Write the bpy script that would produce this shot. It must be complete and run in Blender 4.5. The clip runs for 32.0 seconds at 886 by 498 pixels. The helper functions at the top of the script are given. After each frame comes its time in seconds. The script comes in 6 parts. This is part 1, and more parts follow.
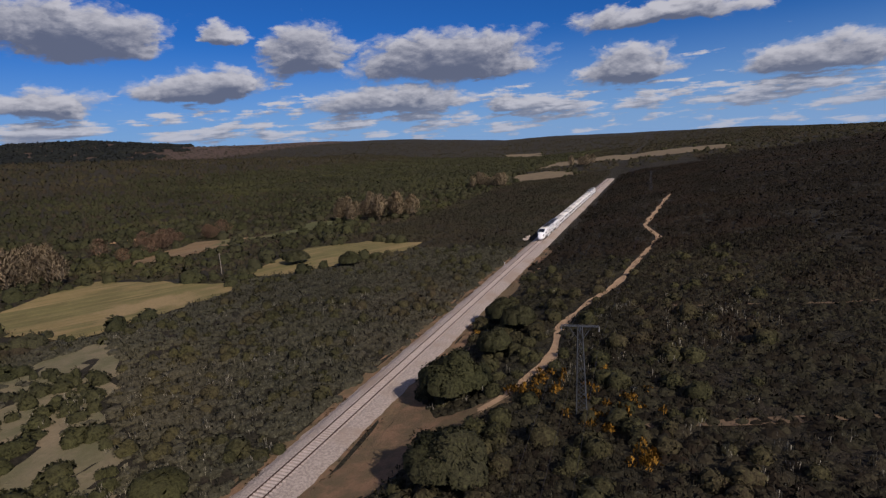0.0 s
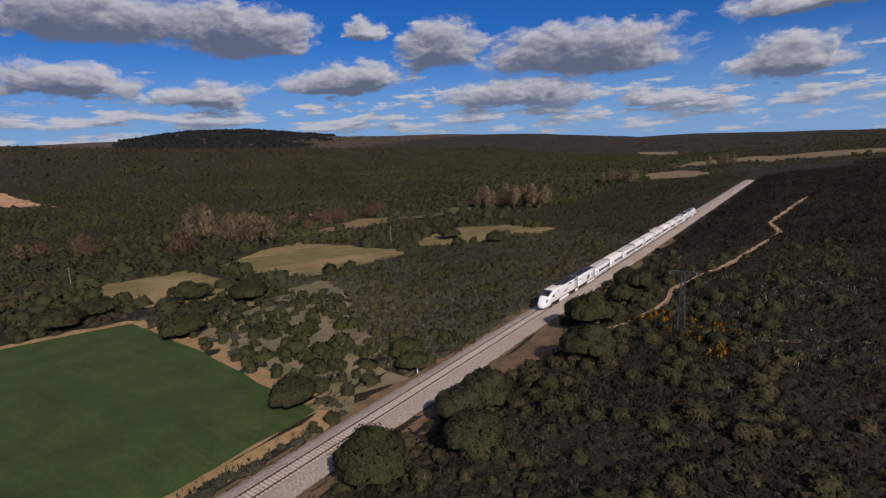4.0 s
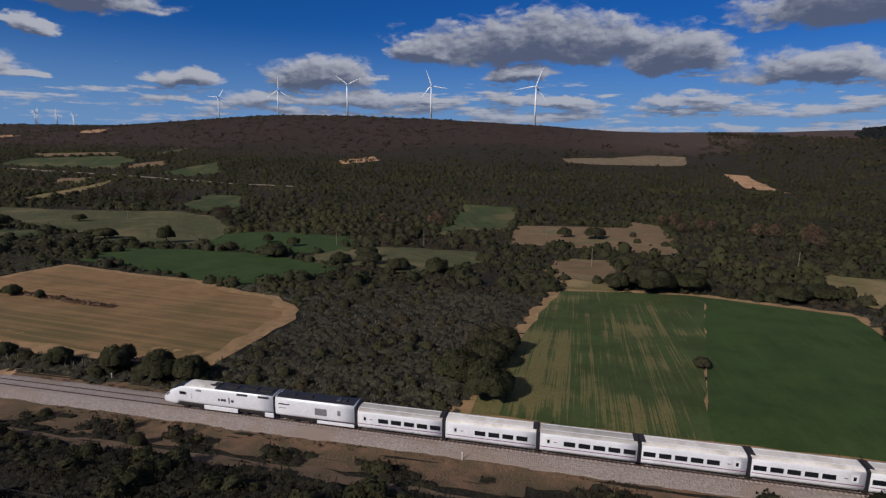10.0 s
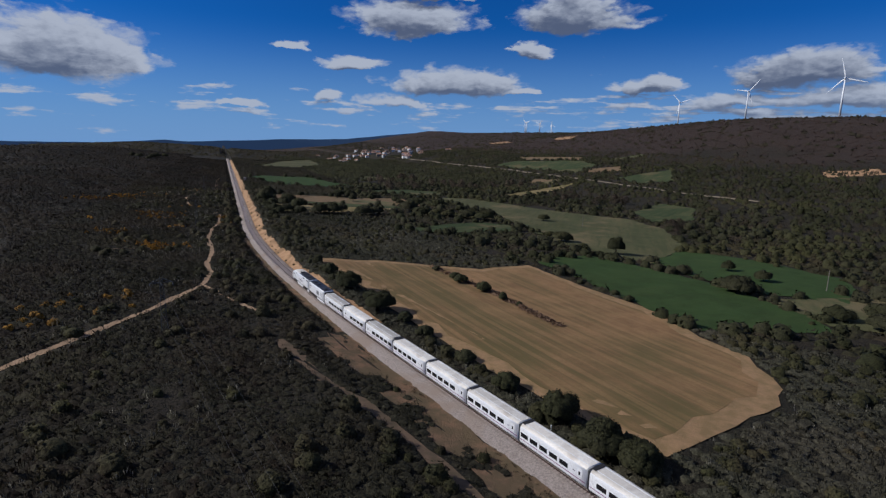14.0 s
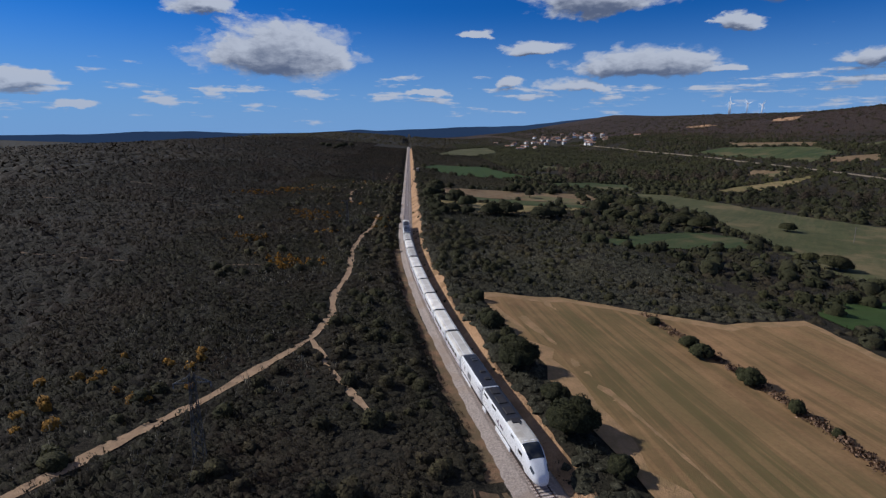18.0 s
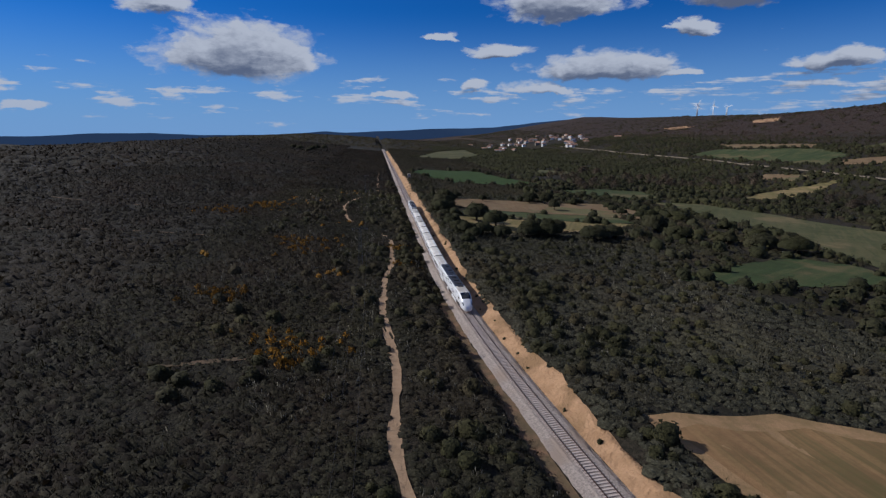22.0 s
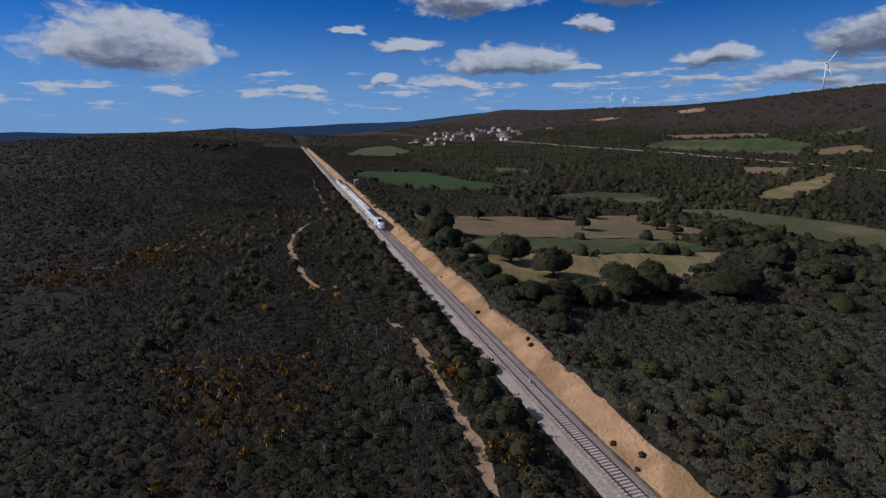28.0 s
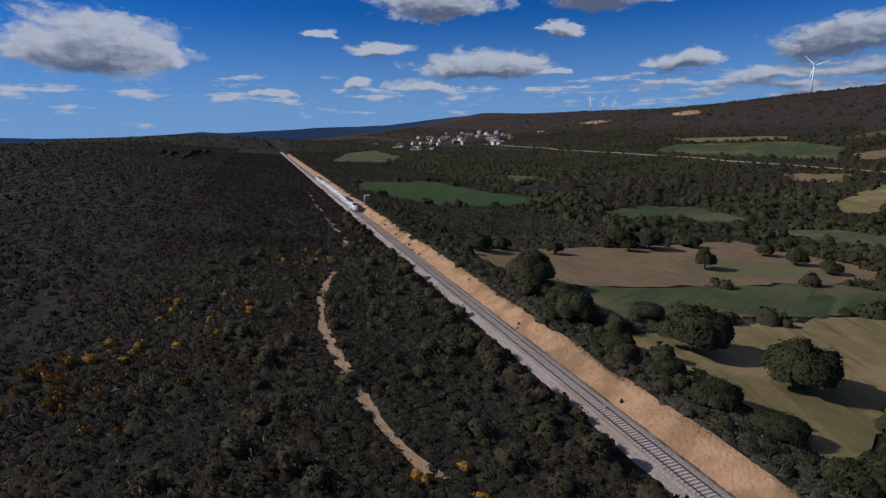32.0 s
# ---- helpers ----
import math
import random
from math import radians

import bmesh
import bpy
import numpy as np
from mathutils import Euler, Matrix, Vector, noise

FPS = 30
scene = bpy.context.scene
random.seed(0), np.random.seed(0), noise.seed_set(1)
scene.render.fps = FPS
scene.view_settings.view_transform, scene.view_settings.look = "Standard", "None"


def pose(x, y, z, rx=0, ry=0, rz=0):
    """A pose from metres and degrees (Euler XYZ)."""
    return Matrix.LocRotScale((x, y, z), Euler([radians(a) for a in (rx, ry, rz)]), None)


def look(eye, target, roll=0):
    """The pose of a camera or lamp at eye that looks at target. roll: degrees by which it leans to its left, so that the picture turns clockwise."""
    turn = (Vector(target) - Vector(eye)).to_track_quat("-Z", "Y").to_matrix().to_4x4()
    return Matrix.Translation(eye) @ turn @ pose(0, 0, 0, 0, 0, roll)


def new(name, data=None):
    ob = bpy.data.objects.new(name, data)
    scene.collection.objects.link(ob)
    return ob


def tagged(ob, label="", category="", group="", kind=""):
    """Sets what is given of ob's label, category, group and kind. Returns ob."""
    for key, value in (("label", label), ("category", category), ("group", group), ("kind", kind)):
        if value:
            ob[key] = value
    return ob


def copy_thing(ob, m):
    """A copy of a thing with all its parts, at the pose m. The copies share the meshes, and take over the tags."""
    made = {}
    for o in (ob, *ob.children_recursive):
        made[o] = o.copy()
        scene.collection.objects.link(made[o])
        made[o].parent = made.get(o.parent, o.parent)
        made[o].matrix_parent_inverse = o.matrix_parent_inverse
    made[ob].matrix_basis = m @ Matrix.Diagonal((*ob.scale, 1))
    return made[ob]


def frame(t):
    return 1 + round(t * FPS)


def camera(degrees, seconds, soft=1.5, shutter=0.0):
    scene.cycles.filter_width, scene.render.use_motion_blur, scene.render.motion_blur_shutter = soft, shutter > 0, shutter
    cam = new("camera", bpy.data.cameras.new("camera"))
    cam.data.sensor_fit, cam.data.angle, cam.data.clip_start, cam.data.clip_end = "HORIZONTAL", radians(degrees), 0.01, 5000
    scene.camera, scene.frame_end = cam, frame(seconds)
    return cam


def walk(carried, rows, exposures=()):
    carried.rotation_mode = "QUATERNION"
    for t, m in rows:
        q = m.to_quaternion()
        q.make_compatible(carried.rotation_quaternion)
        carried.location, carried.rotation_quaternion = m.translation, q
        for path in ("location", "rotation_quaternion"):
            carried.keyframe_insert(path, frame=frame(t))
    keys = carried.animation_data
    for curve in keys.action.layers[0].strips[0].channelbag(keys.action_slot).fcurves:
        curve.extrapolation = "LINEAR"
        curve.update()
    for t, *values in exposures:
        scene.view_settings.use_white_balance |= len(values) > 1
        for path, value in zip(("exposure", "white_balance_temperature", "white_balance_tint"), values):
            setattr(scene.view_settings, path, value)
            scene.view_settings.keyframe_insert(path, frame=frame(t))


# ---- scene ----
cam = camera(78.9, 32.0, soft=1.3)
METRES, EYE, TILT, LEAN, TURN = 418, 36.7, -1.150, -3.047, 22.727
ROWS = [
    (0.0, 0.0, 0.0, 0.0, -1.13, -9.49, 6.78),
    (0.5, -0.0028, -0.0123, 0.0005, -0.33, -9.29, 6.64),
    (1.0, -0.0051, -0.0246, 0.0009, 0.36, -9.23, 6.55),
    (1.5, -0.0073, -0.0368, 0.0008, 1.01, -9.27, 6.37),
    (2.0, -0.0092, -0.0485, 0.0005, 1.78, -9.3, 6.14),
    (2.5, -0.0109, -0.0597, 0.0003, 3.14, -9.21, 5.98),
    (3.0, -0.012, -0.0706, 0.0006, 5.76, -9.03, 5.66),
    (3.5, -0.0126, -0.0806, 0.001, 8.89, -8.89, 5.29),
    (5.5, -0.009, -0.1106, 0.0052, 20.65, -8.44, 4.19),
    (6.0, -0.0073, -0.1163, 0.0058, 23.33, -8.21, 3.9),
    (6.5, -0.0053, -0.1215, 0.0061, 26.18, -8.06, 3.62),
    (7.0, -0.0032, -0.1264, 0.0065, 29.45, -7.95, 3.36),
    (7.5, -0.0009, -0.1308, 0.0073, 33.65, -7.79, 3.11),
    (8.0, 0.0016, -0.1345, 0.0079, 40.23, -7.69, 2.57),
    (8.5, 0.0044, -0.1382, 0.0084, 49.14, -7.47, 1.73),
    (9.0, 0.0077, -0.1412, 0.0086, 58.87, -7.38, 0.84),
    (9.5, 0.011, -0.1435, 0.0084, 69.07, -7.46, -0.29),
    (10.0, 0.0143, -0.1455, 0.0078, 79.55, -7.67, -1.28),
    (10.5, 0.0156, -0.1465, 0.0085, 90.42, -7.74, -1.96),
    (11.0, 0.0129, -0.1475, 0.0105, 100.56, -7.83, -2.47),
    (11.5, 0.0067, -0.1498, 0.0135, 110.2, -8.1, -2.98),
    (12.0, -0.0012, -0.1536, 0.015, 114.04, -8.34, -3.29),
    (12.5, -0.0109, -0.1584, 0.0146, 114.29, -8.24, -3.6),
    (13.0, -0.0224, -0.1635, 0.0142, 116.5, -8.26, -3.79),
    (13.5, -0.0351, -0.1694, 0.0141, 120.47, -8.63, -3.86),
    (14.0, -0.0493, -0.1762, 0.0145, 124.37, -9.16, -3.7),
    (14.5, -0.0636, -0.1842, 0.015, 128.33, -9.58, -3.73),
    (16.5, -0.1212, -0.2286, 0.0159, 136.7, -10.74, -3.38),
    (17.0, -0.1346, -0.2445, 0.0172, 139.18, -11.23, -3.2),
    (17.5, -0.1456, -0.2619, 0.0182, 141.21, -11.45, -3.11),
    (18.0, -0.155, -0.2804, 0.0185, 142.88, -11.65, -3.11),
    (18.5, -0.1627, -0.2996, 0.0178, 144.45, -11.69, -3.06),
    (19.0, -0.1693, -0.3193, 0.0169, 145.12, -11.68, -3.07),
    (19.5, -0.1756, -0.34, 0.0161, 144.65, -11.63, -3.19),
    (20.0, -0.182, -0.3604, 0.0157, 143.68, -11.55, -3.23),
    (20.5, -0.1878, -0.38, 0.0152, 143.16, -11.49, -3.16),
    (21.0, -0.1935, -0.401, 0.015, 142.33, -11.42, -3.1),
    (21.5, -0.1987, -0.4227, 0.0146, 140.97, -11.36, -3.1),
    (22.0, -0.2039, -0.4445, 0.0141, 139.31, -11.25, -3.08),
    (22.5, -0.2093, -0.4663, 0.0138, 137.58, -11.16, -3.04),
    (23.0, -0.2149, -0.4883, 0.0135, 136.09, -11.1, -3.04),
    (23.5, -0.2208, -0.5102, 0.0131, 134.87, -11.04, -3.02),
    (24.0, -0.227, -0.5326, 0.0127, 133.28, -10.96, -3.26),
    (24.5, -0.2346, -0.554, 0.0121, 132.17, -10.85, -3.41),
    (25.0, -0.2442, -0.5742, 0.0116, 131.48, -10.69, -3.46),
    (25.5, -0.2546, -0.5923, 0.0112, 130.91, -10.62, -3.43),
    (27.5, -0.3033, -0.6619, 0.0122, 130.58, -11.42, -2.28),
    (28.0, -0.316, -0.6811, 0.0122, 130.24, -11.41, -2.18),
    (28.5, -0.3275, -0.7005, 0.0118, 130.09, -11.38, -2.15),
    (29.0, -0.3386, -0.7203, 0.0115, 129.92, -11.42, -2.1),
    (29.5, -0.3487, -0.7401, 0.0115, 129.54, -11.41, -2.1),
    (30.0, -0.3588, -0.7604, 0.0113, 129.29, -11.35, -2.02),
    (30.5, -0.3685, -0.7811, 0.0114, 128.93, -11.34, -2.0),
    (31.0, -0.3774, -0.8008, 0.0119, 128.48, -11.28, -2.0),
    (31.5, -0.3867, -0.8221, 0.012, 127.89, -11.07, -1.99),
    (32.0, -0.396, -0.8437, 0.0122, 127.56, -10.92, -1.94),
]
walk(cam, [(t, pose(0, 0, EYE, TILT, LEAN, TURN) @ pose(METRES * x, METRES * y, METRES * z, 90 + pitch, roll, yaw)) for t, x, y, z, yaw, pitch, roll in ROWS],
     exposures=((0.0, -0.03, 6450, 15), (5.5, -0.08, 6450, 15), (8.0, -0.27, 6250, 14), (9.5, -0.3, 6150, 13), (10.5, -0.42, 5950, 12), (13.0, -0.28, 5700, 9), (17.0, -0.28, 5550, 9), (18.0, -0.13, 5700, 9), (21.0, -0.13, 5700, 9), (23.0, -0.26, 5700, 9), (32.0, -0.24, 5700, 10)))



# ---- light ----
SUN_EL, SUN_WAY = radians(35), Vector((0.83, -0.55, 0)).normalized()
SUN_TO = Vector((SUN_WAY.x * math.cos(SUN_EL), SUN_WAY.y * math.cos(SUN_EL), math.sin(SUN_EL)))
sun = new("sun", bpy.data.lights.new("sun", "SUN"))
sun.data.energy, sun.data.angle, sun.data.color = 5.0, radians(0.55), (1.0, 0.90, 0.78)
sun.matrix_world = look(SUN_TO * 300, (0, 0, 0))
scene.view_settings.exposure = 0.0

# clouds: azimuth from north towards west, height, half width and half height, in degrees
CLOUDS_NORTH = ((53.8, 12.1, 7.7, 2.2), (41.6, 12.2, 2.5, 0.9), (34.5, 10.7, 4.9, 2.3), (19.9, 9.6, 10.7, 2.4), (44.2, 7.6, 6.4, 1.4), (26.6, 5.6, 9.7, 1.2),
                (56.3, 6.2, 4.3, 1.3), (2.9, 7.0, 5.7, 1.6), (-0.6, 11.2, 9.2, 1.0), (-12.5, 6.2, 6.3, 1.4), (13.9, 4.1, 3.4, 0.7))
CLOUDS_WEST = ((65.5, 12.6, 10.5, 2.0), (79.7, 9.0, 5.5, 1.8), (68.9, 7.1, 6.4, 1.4), (92.4, 10.8, 14.0, 2.4), (110.8, 4.7, 6.6, 0.8), (114.7, 7.3, 5.6, 1.5),
               (94.2, 7.4, 3.8, 0.7), (90.4, 4.7, 3.7, 0.6), (80.0, 4.6, 3.0, 0.6), (134.2, 12.9, 5.6, 1.8), (104.4, 9.5, 3.8, 1.1), (138.6, 9.4, 2.3, 0.6), (120.0, 4.6, 4.0, 0.6))
CLOUDS_SOUTH = ((150.5, 12.4, 6.6, 1.6), (181.4, 8.1, 8.0, 2.5), (188.4, 11.2, 3.4, 1.0), (156.8, 8.1, 3.3, 0.7), (161.8, 9.2, 1.7, 0.5), (145.3, 6.6, 7.3, 1.4), (152.3, 4.3, 3.2, 0.6),
                (203.3, 4.2, 2.9, 0.5), (166.9, 3.7, 2.6, 0.4), (198.9, 2.2, 2.3, 0.4), (139.2, 5.4, 2.2, 0.4), (148.6, 14.6, 5.0, 0.6), (158.6, 4.5, 1.7, 0.5), (127.0, 6.0, 3.0, 0.7))


class Nodes:
    """Short-hand for building node trees."""

    def __init__(self, tree):
        self.tree = tree

    def add(self, sort, **values):
        n = self.tree.nodes.new(sort)
        for k, v in values.items():
            if k == "op":
                n.operation = v
            elif k == "mode":
                n.blend_type = v
            elif k == "kind":
                n.data_type = v
        return n

    def set(self, socket, v):
        if hasattr(v, "is_output"):
            self.tree.links.new(v, socket)
        elif v is not None:
            socket.default_value = v

    def math(self, op, a, b=None, c=None, clamp=False):
        n = self.add("ShaderNodeMath", op=op)
        n.use_clamp = clamp
        for s, v in zip(n.inputs, (a, b, c)):
            self.set(s, v)
        return n.outputs[0]

    def vec(self, op, a, b=None, c=None, out=0):
        n = self.add("ShaderNodeVectorMath", op=op)
        for s, v in zip(n.inputs, (a, b, c)):
            self.set(s, v)
        return n.outputs[out]

    def noise(self, vector, scale, detail=4.0, rough=0.55, out="Fac"):
        n = self.add("ShaderNodeTexNoise")
        self.set(n.inputs["Vector"], vector)
        n.inputs["Scale"].default_value, n.inputs["Detail"].default_value, n.inputs["Roughness"].default_value = scale, detail, rough
        return n.outputs[out]

    def ramp(self, v, lo, hi, a=0.0, b=1.0):
        n = self.add("ShaderNodeMapRange")
        n.interpolation_type = "SMOOTHSTEP"
        self.set(n.inputs[0], v)
        for i, w in zip((1, 2, 3, 4), (lo, hi, a, b)):
            n.inputs[i].default_value = w
        return n.outputs[0]

    def mix(self, f, a, b, mode="MIX"):
        n = self.add("ShaderNodeMix", kind="RGBA", mode=mode)
        self.set(n.inputs[0], f)
        for s, v in ((n.inputs[6], a), (n.inputs[7], b)):
            self.set(s, (*v, 1) if isinstance(v, tuple) and len(v) == 3 else v)
        return n.outputs[2]


def cloud_field():
    """A node group: how deep a direction (azimuth, height in degrees) lies in the clouds."""
    g = bpy.data.node_groups.new("cloud_field", "ShaderNodeTree")
    g.interface.new_socket("where", in_out="INPUT", socket_type="NodeSocketVector")
    g.interface.new_socket("depth", in_out="OUTPUT", socket_type="NodeSocketFloat")
    n = Nodes(g)
    where = n.add("NodeGroupInput").outputs[0]
    wob = n.noise(n.vec("MULTIPLY", where, (0.20, 0.42, 0)), 1.0, 5.0, 0.6, "Color")
    p = n.vec("ADD", where, n.vec("MULTIPLY", n.vec("SUBTRACT", wob, (0.5, 0.5, 0.5)), (8.0, 2.6, 0)))
    deep = None
    for az, el, w, h in CLOUDS_NORTH + CLOUDS_WEST + CLOUDS_SOUTH:
        w, h, el = w * 1.10, h * 1.70, el - h * 0.6
        d = n.vec("MULTIPLY_ADD", p, (1 / w, 1 / h, 0), (-az / w, -el / h, 0))
        d = n.vec("MAXIMUM", d, n.vec("MULTIPLY", d, (-1.0, -2.2, 0)))
        d = n.vec("LENGTH", d, out=1)
        deep = d if deep is None else n.math("MINIMUM", deep, d)
    deep = n.math("SUBTRACT", 1.0, deep)
    # a low field of small flat clouds towards the horizon
    sep = n.add("ShaderNodeSeparateXYZ")
    n.set(sep.inputs[0], where)
    low = n.noise(n.vec("MULTIPLY", where, (0.15, 0.95, 0)), 1.0, 5.0, 0.6)
    low = n.math("SUBTRACT", n.math("MULTIPLY", low, 3.0), n.ramp(sep.outputs[0], 95.0, 150.0, 1.22, 1.50))
    low = n.math("SUBTRACT", low, n.math("ABSOLUTE", n.math("MULTIPLY", n.math("SUBTRACT", sep.outputs[1], 3.2), 0.15)))
    deep = n.math("MAXIMUM", deep, low)
    # rounded heads at three sizes
    heads = None
    for size, much in ((0.40, 0.40), (0.95, 0.20), (2.1, 0.07)):
        v = n.add("ShaderNodeTexVoronoi")
        v.feature = "SMOOTH_F1"
        n.set(v.inputs["Vector"], n.vec("MULTIPLY", p, (size, size * 1.75, 0)))
        v.inputs["Scale"].default_value, v.inputs["Smoothness"].default_value = 1.0, 0.6
        k = n.math("MULTIPLY", n.math("SUBTRACT", 0.42, v.outputs["Distance"]), much)
        heads = k if heads is None else n.math("ADD", heads, k)
    n.set(n.add("NodeGroupOutput").inputs[0], n.math("ADD", deep, heads))
    return g


def make_world():
    w = bpy.data.worlds.new("sky")
    scene.world = w
    w.use_nodes = True
    n = Nodes(w.node_tree)
    w.node_tree.nodes.clear()
    sky = n.add("ShaderNodeTexSky")
    sky.sky_type, sky.sun_disc = "NISHITA", False
    sky.sun_elevation, sky.sun_rotation = SUN_EL, math.atan2(SUN_WAY.x, SUN_WAY.y)
    sky.altitude, sky.air_density, sky.dust_density, sky.ozone_density = 800, 1.0, 0.3, 3.0
    way = n.add("ShaderNodeTexCoord").outputs["Generated"]
    sep = n.add("ShaderNodeSeparateXYZ")
    n.set(sep.inputs[0], way)
    az = n.math("MULTIPLY", n.math("ARCTAN2", n.math("MULTIPLY", sep.outputs[0], -1.0), sep.outputs[1]), 57.2958)
    az = n.math("ADD", az, n.math("MULTIPLY", n.math("LESS_THAN", az, -90.0), 360.0))
    el = n.math("MULTIPLY", n.math("ARCSINE", sep.outputs[2]), 57.2958)
    comb = n.add("ShaderNodeCombineXYZ")
    n.set(comb.inputs[0], az), n.set(comb.inputs[1], el)
    g = cloud_field()
    fields = []
    for shift in ((0, 0, 0), (-0.25, 0.35, 0), (-0.5, 0.95, 0)):
        f = n.add("ShaderNodeGroup")
        f.node_tree = g
        n.set(f.inputs[0], n.vec("ADD", comb.outputs[0], shift))
        fields.append(f.outputs[0])
    here, close, above = fields
    # the broken cloud goes on overhead
    comb_z = n.add("ShaderNodeCombineXYZ")
    n.set(comb_z.inputs[0], n.math("DIVIDE", sep.outputs[0], n.math("ADD", n.math("ABSOLUTE", sep.outputs[2]), 0.12)))
    n.set(comb_z.inputs[1], n.math("DIVIDE", sep.outputs[1], n.math("ADD", n.math("ABSOLUTE", sep.outputs[2]), 0.12)))
    high = n.math("MULTIPLY", n.ramp(n.noise(comb_z.outputs[0], 1.5, 5.0, 0.6), 0.46, 0.60), n.ramp(el, 17.0, 25.0))
    fine = n.noise(n.vec("MULTIPLY", comb.outputs[0], (1.1, 2.2, 0)), 1.0, 6.0, 0.62)
    body = n.math("ADD", here, n.math("MULTIPLY", n.math("SUBTRACT", fine, 0.5), 0.20))
    dens = n.math("MAXIMUM", n.ramp(body, -0.06, 0.30), high)
    # bright heads towards the sun; what lies under thick cloud is grey
    relief = n.math("MULTIPLY", n.math("SUBTRACT", here, close), 0.9)
    thick = n.math("SUBTRACT", n.math("SUBTRACT", above, relief), n.math("MULTIPLY", n.math("SUBTRACT", fine, 0.5), 0.5))
    lit = n.ramp(n.math("SUBTRACT", thick, n.ramp(az, 125.0, 165.0, 0.0, 0.38)), 0.72, -0.42)
    col = n.mix(lit, (0.115, 0.135, 0.195), (0.53, 0.535, 0.57))
    haze = n.ramp(el, 0.0, 6.0, 0.55, 0.0)
    col = n.mix(haze, col, (0.36, 0.43, 0.56))
    blue = n.mix(1.0, sky.outputs[0], (0.0082, 0.034, 0.073), "MULTIPLY")
    blue = n.mix(n.ramp(el, -1.0, 12.0, 0.92, 0.0), blue, (0.22, 0.37, 0.62))
    out = n.mix(n.math("MULTIPLY", dens, 0.96), blue, col)
    bg = n.add("ShaderNodeBackground")
    n.set(bg.inputs[0], out)
    bg.inputs[1].default_value = 1.0
    n.set(n.add("ShaderNodeOutputWorld").inputs[0], bg.outputs[0])


make_world()


# ---- materials ----
def paint(name, colour, rough=0.8, metal=0.0, other=None, scale=1.0, bump=0.0, bump_scale=20.0, spread=0.35, spec=0.4, random_by=None, third=None, third_scale=0.1, far_west=None, mottle=0.0):
    """A surface of one or two colours with stains at two scales and a fine relief. random_by: 'object' or 'tint' varies it piece by piece."""
    m = bpy.data.materials.new(name)
    m.use_nodes = True
    n = Nodes(m.node_tree)
    b = m.node_tree.nodes["Principled BSDF"]
    where = n.add("ShaderNodeNewGeometry").outputs["Position"] if random_by != "object" else n.add("ShaderNodeTexCoord").outputs["Object"]
    other = other or tuple(c * 0.72 for c in colour)
    f = n.ramp(n.noise(where, scale, 6.0, 0.6), 0.5 - spread / 2, 0.5 + spread / 2)
    c = n.mix(f, colour, other)
    if third:
        c = n.mix(n.ramp(n.noise(where, third_scale, 4.0, 0.55), 0.48, 0.62), c, third)
    if far_west:
        sep = n.add("ShaderNodeSeparateXYZ")
        n.set(sep.inputs[0], where)
        edge = n.math("ADD", n.math("ADD", sep.outputs[0], n.ramp(sep.outputs[1], 100.0, 700.0, 0.0, 900.0)), n.math("MULTIPLY", n.noise(where, 0.006, 5.0, 0.6), 420.0))
        bare = n.mix(n.ramp(sep.outputs[1], -150.0, 200.0), far_west, tuple(v * 1.75 for v in far_west))
        c = n.mix(n.ramp(edge, -560.0, -700.0), c, bare)
    c = n.mix(n.ramp(n.noise(where, scale * 9.0, 3.0, 0.6), 0.3, 0.75, 0.0, 0.35), c, tuple(v * 0.55 for v in colour))
    if mottle:
        c = n.mix(n.ramp(n.noise(where, mottle, 4.0, 0.75), 0.42, 0.58, 0.0, 0.8), c, tuple(v * 0.35 for v in colour))
    if random_by:
        if random_by == "object":
            r = n.add("ShaderNodeObjectInfo").outputs["Random"]
        else:
            at = n.add("ShaderNodeAttribute")
            at.attribute_name = "tint"
            r = at.outputs["Fac"]
        c = n.mix(1.0, c, n.mix(r, (0.62, 0.62, 0.62), (1.3, 1.3, 1.3)), "MULTIPLY")
    n.set(b.inputs["Base Color"], c)
    b.inputs["Metallic"].default_value = metal
    b.inputs["Specular IOR Level"].default_value = spec
    n.set(b.inputs["Roughness"], n.ramp(n.noise(where, scale * 4, 3.0), 0.2, 0.8, max(rough - 0.12, 0.03), min(rough + 0.1, 1.0)))
    if bump:
        k = n.add("ShaderNodeBump")
        k.inputs["Strength"].default_value, k.inputs["Distance"].default_value = bump, 0.4 / bump_scale * 4
        n.set(k.inputs["Height"], n.noise(where, bump_scale, 5.0, 0.65))
        n.set(b.inputs["Normal"], k.outputs[0])
    return m


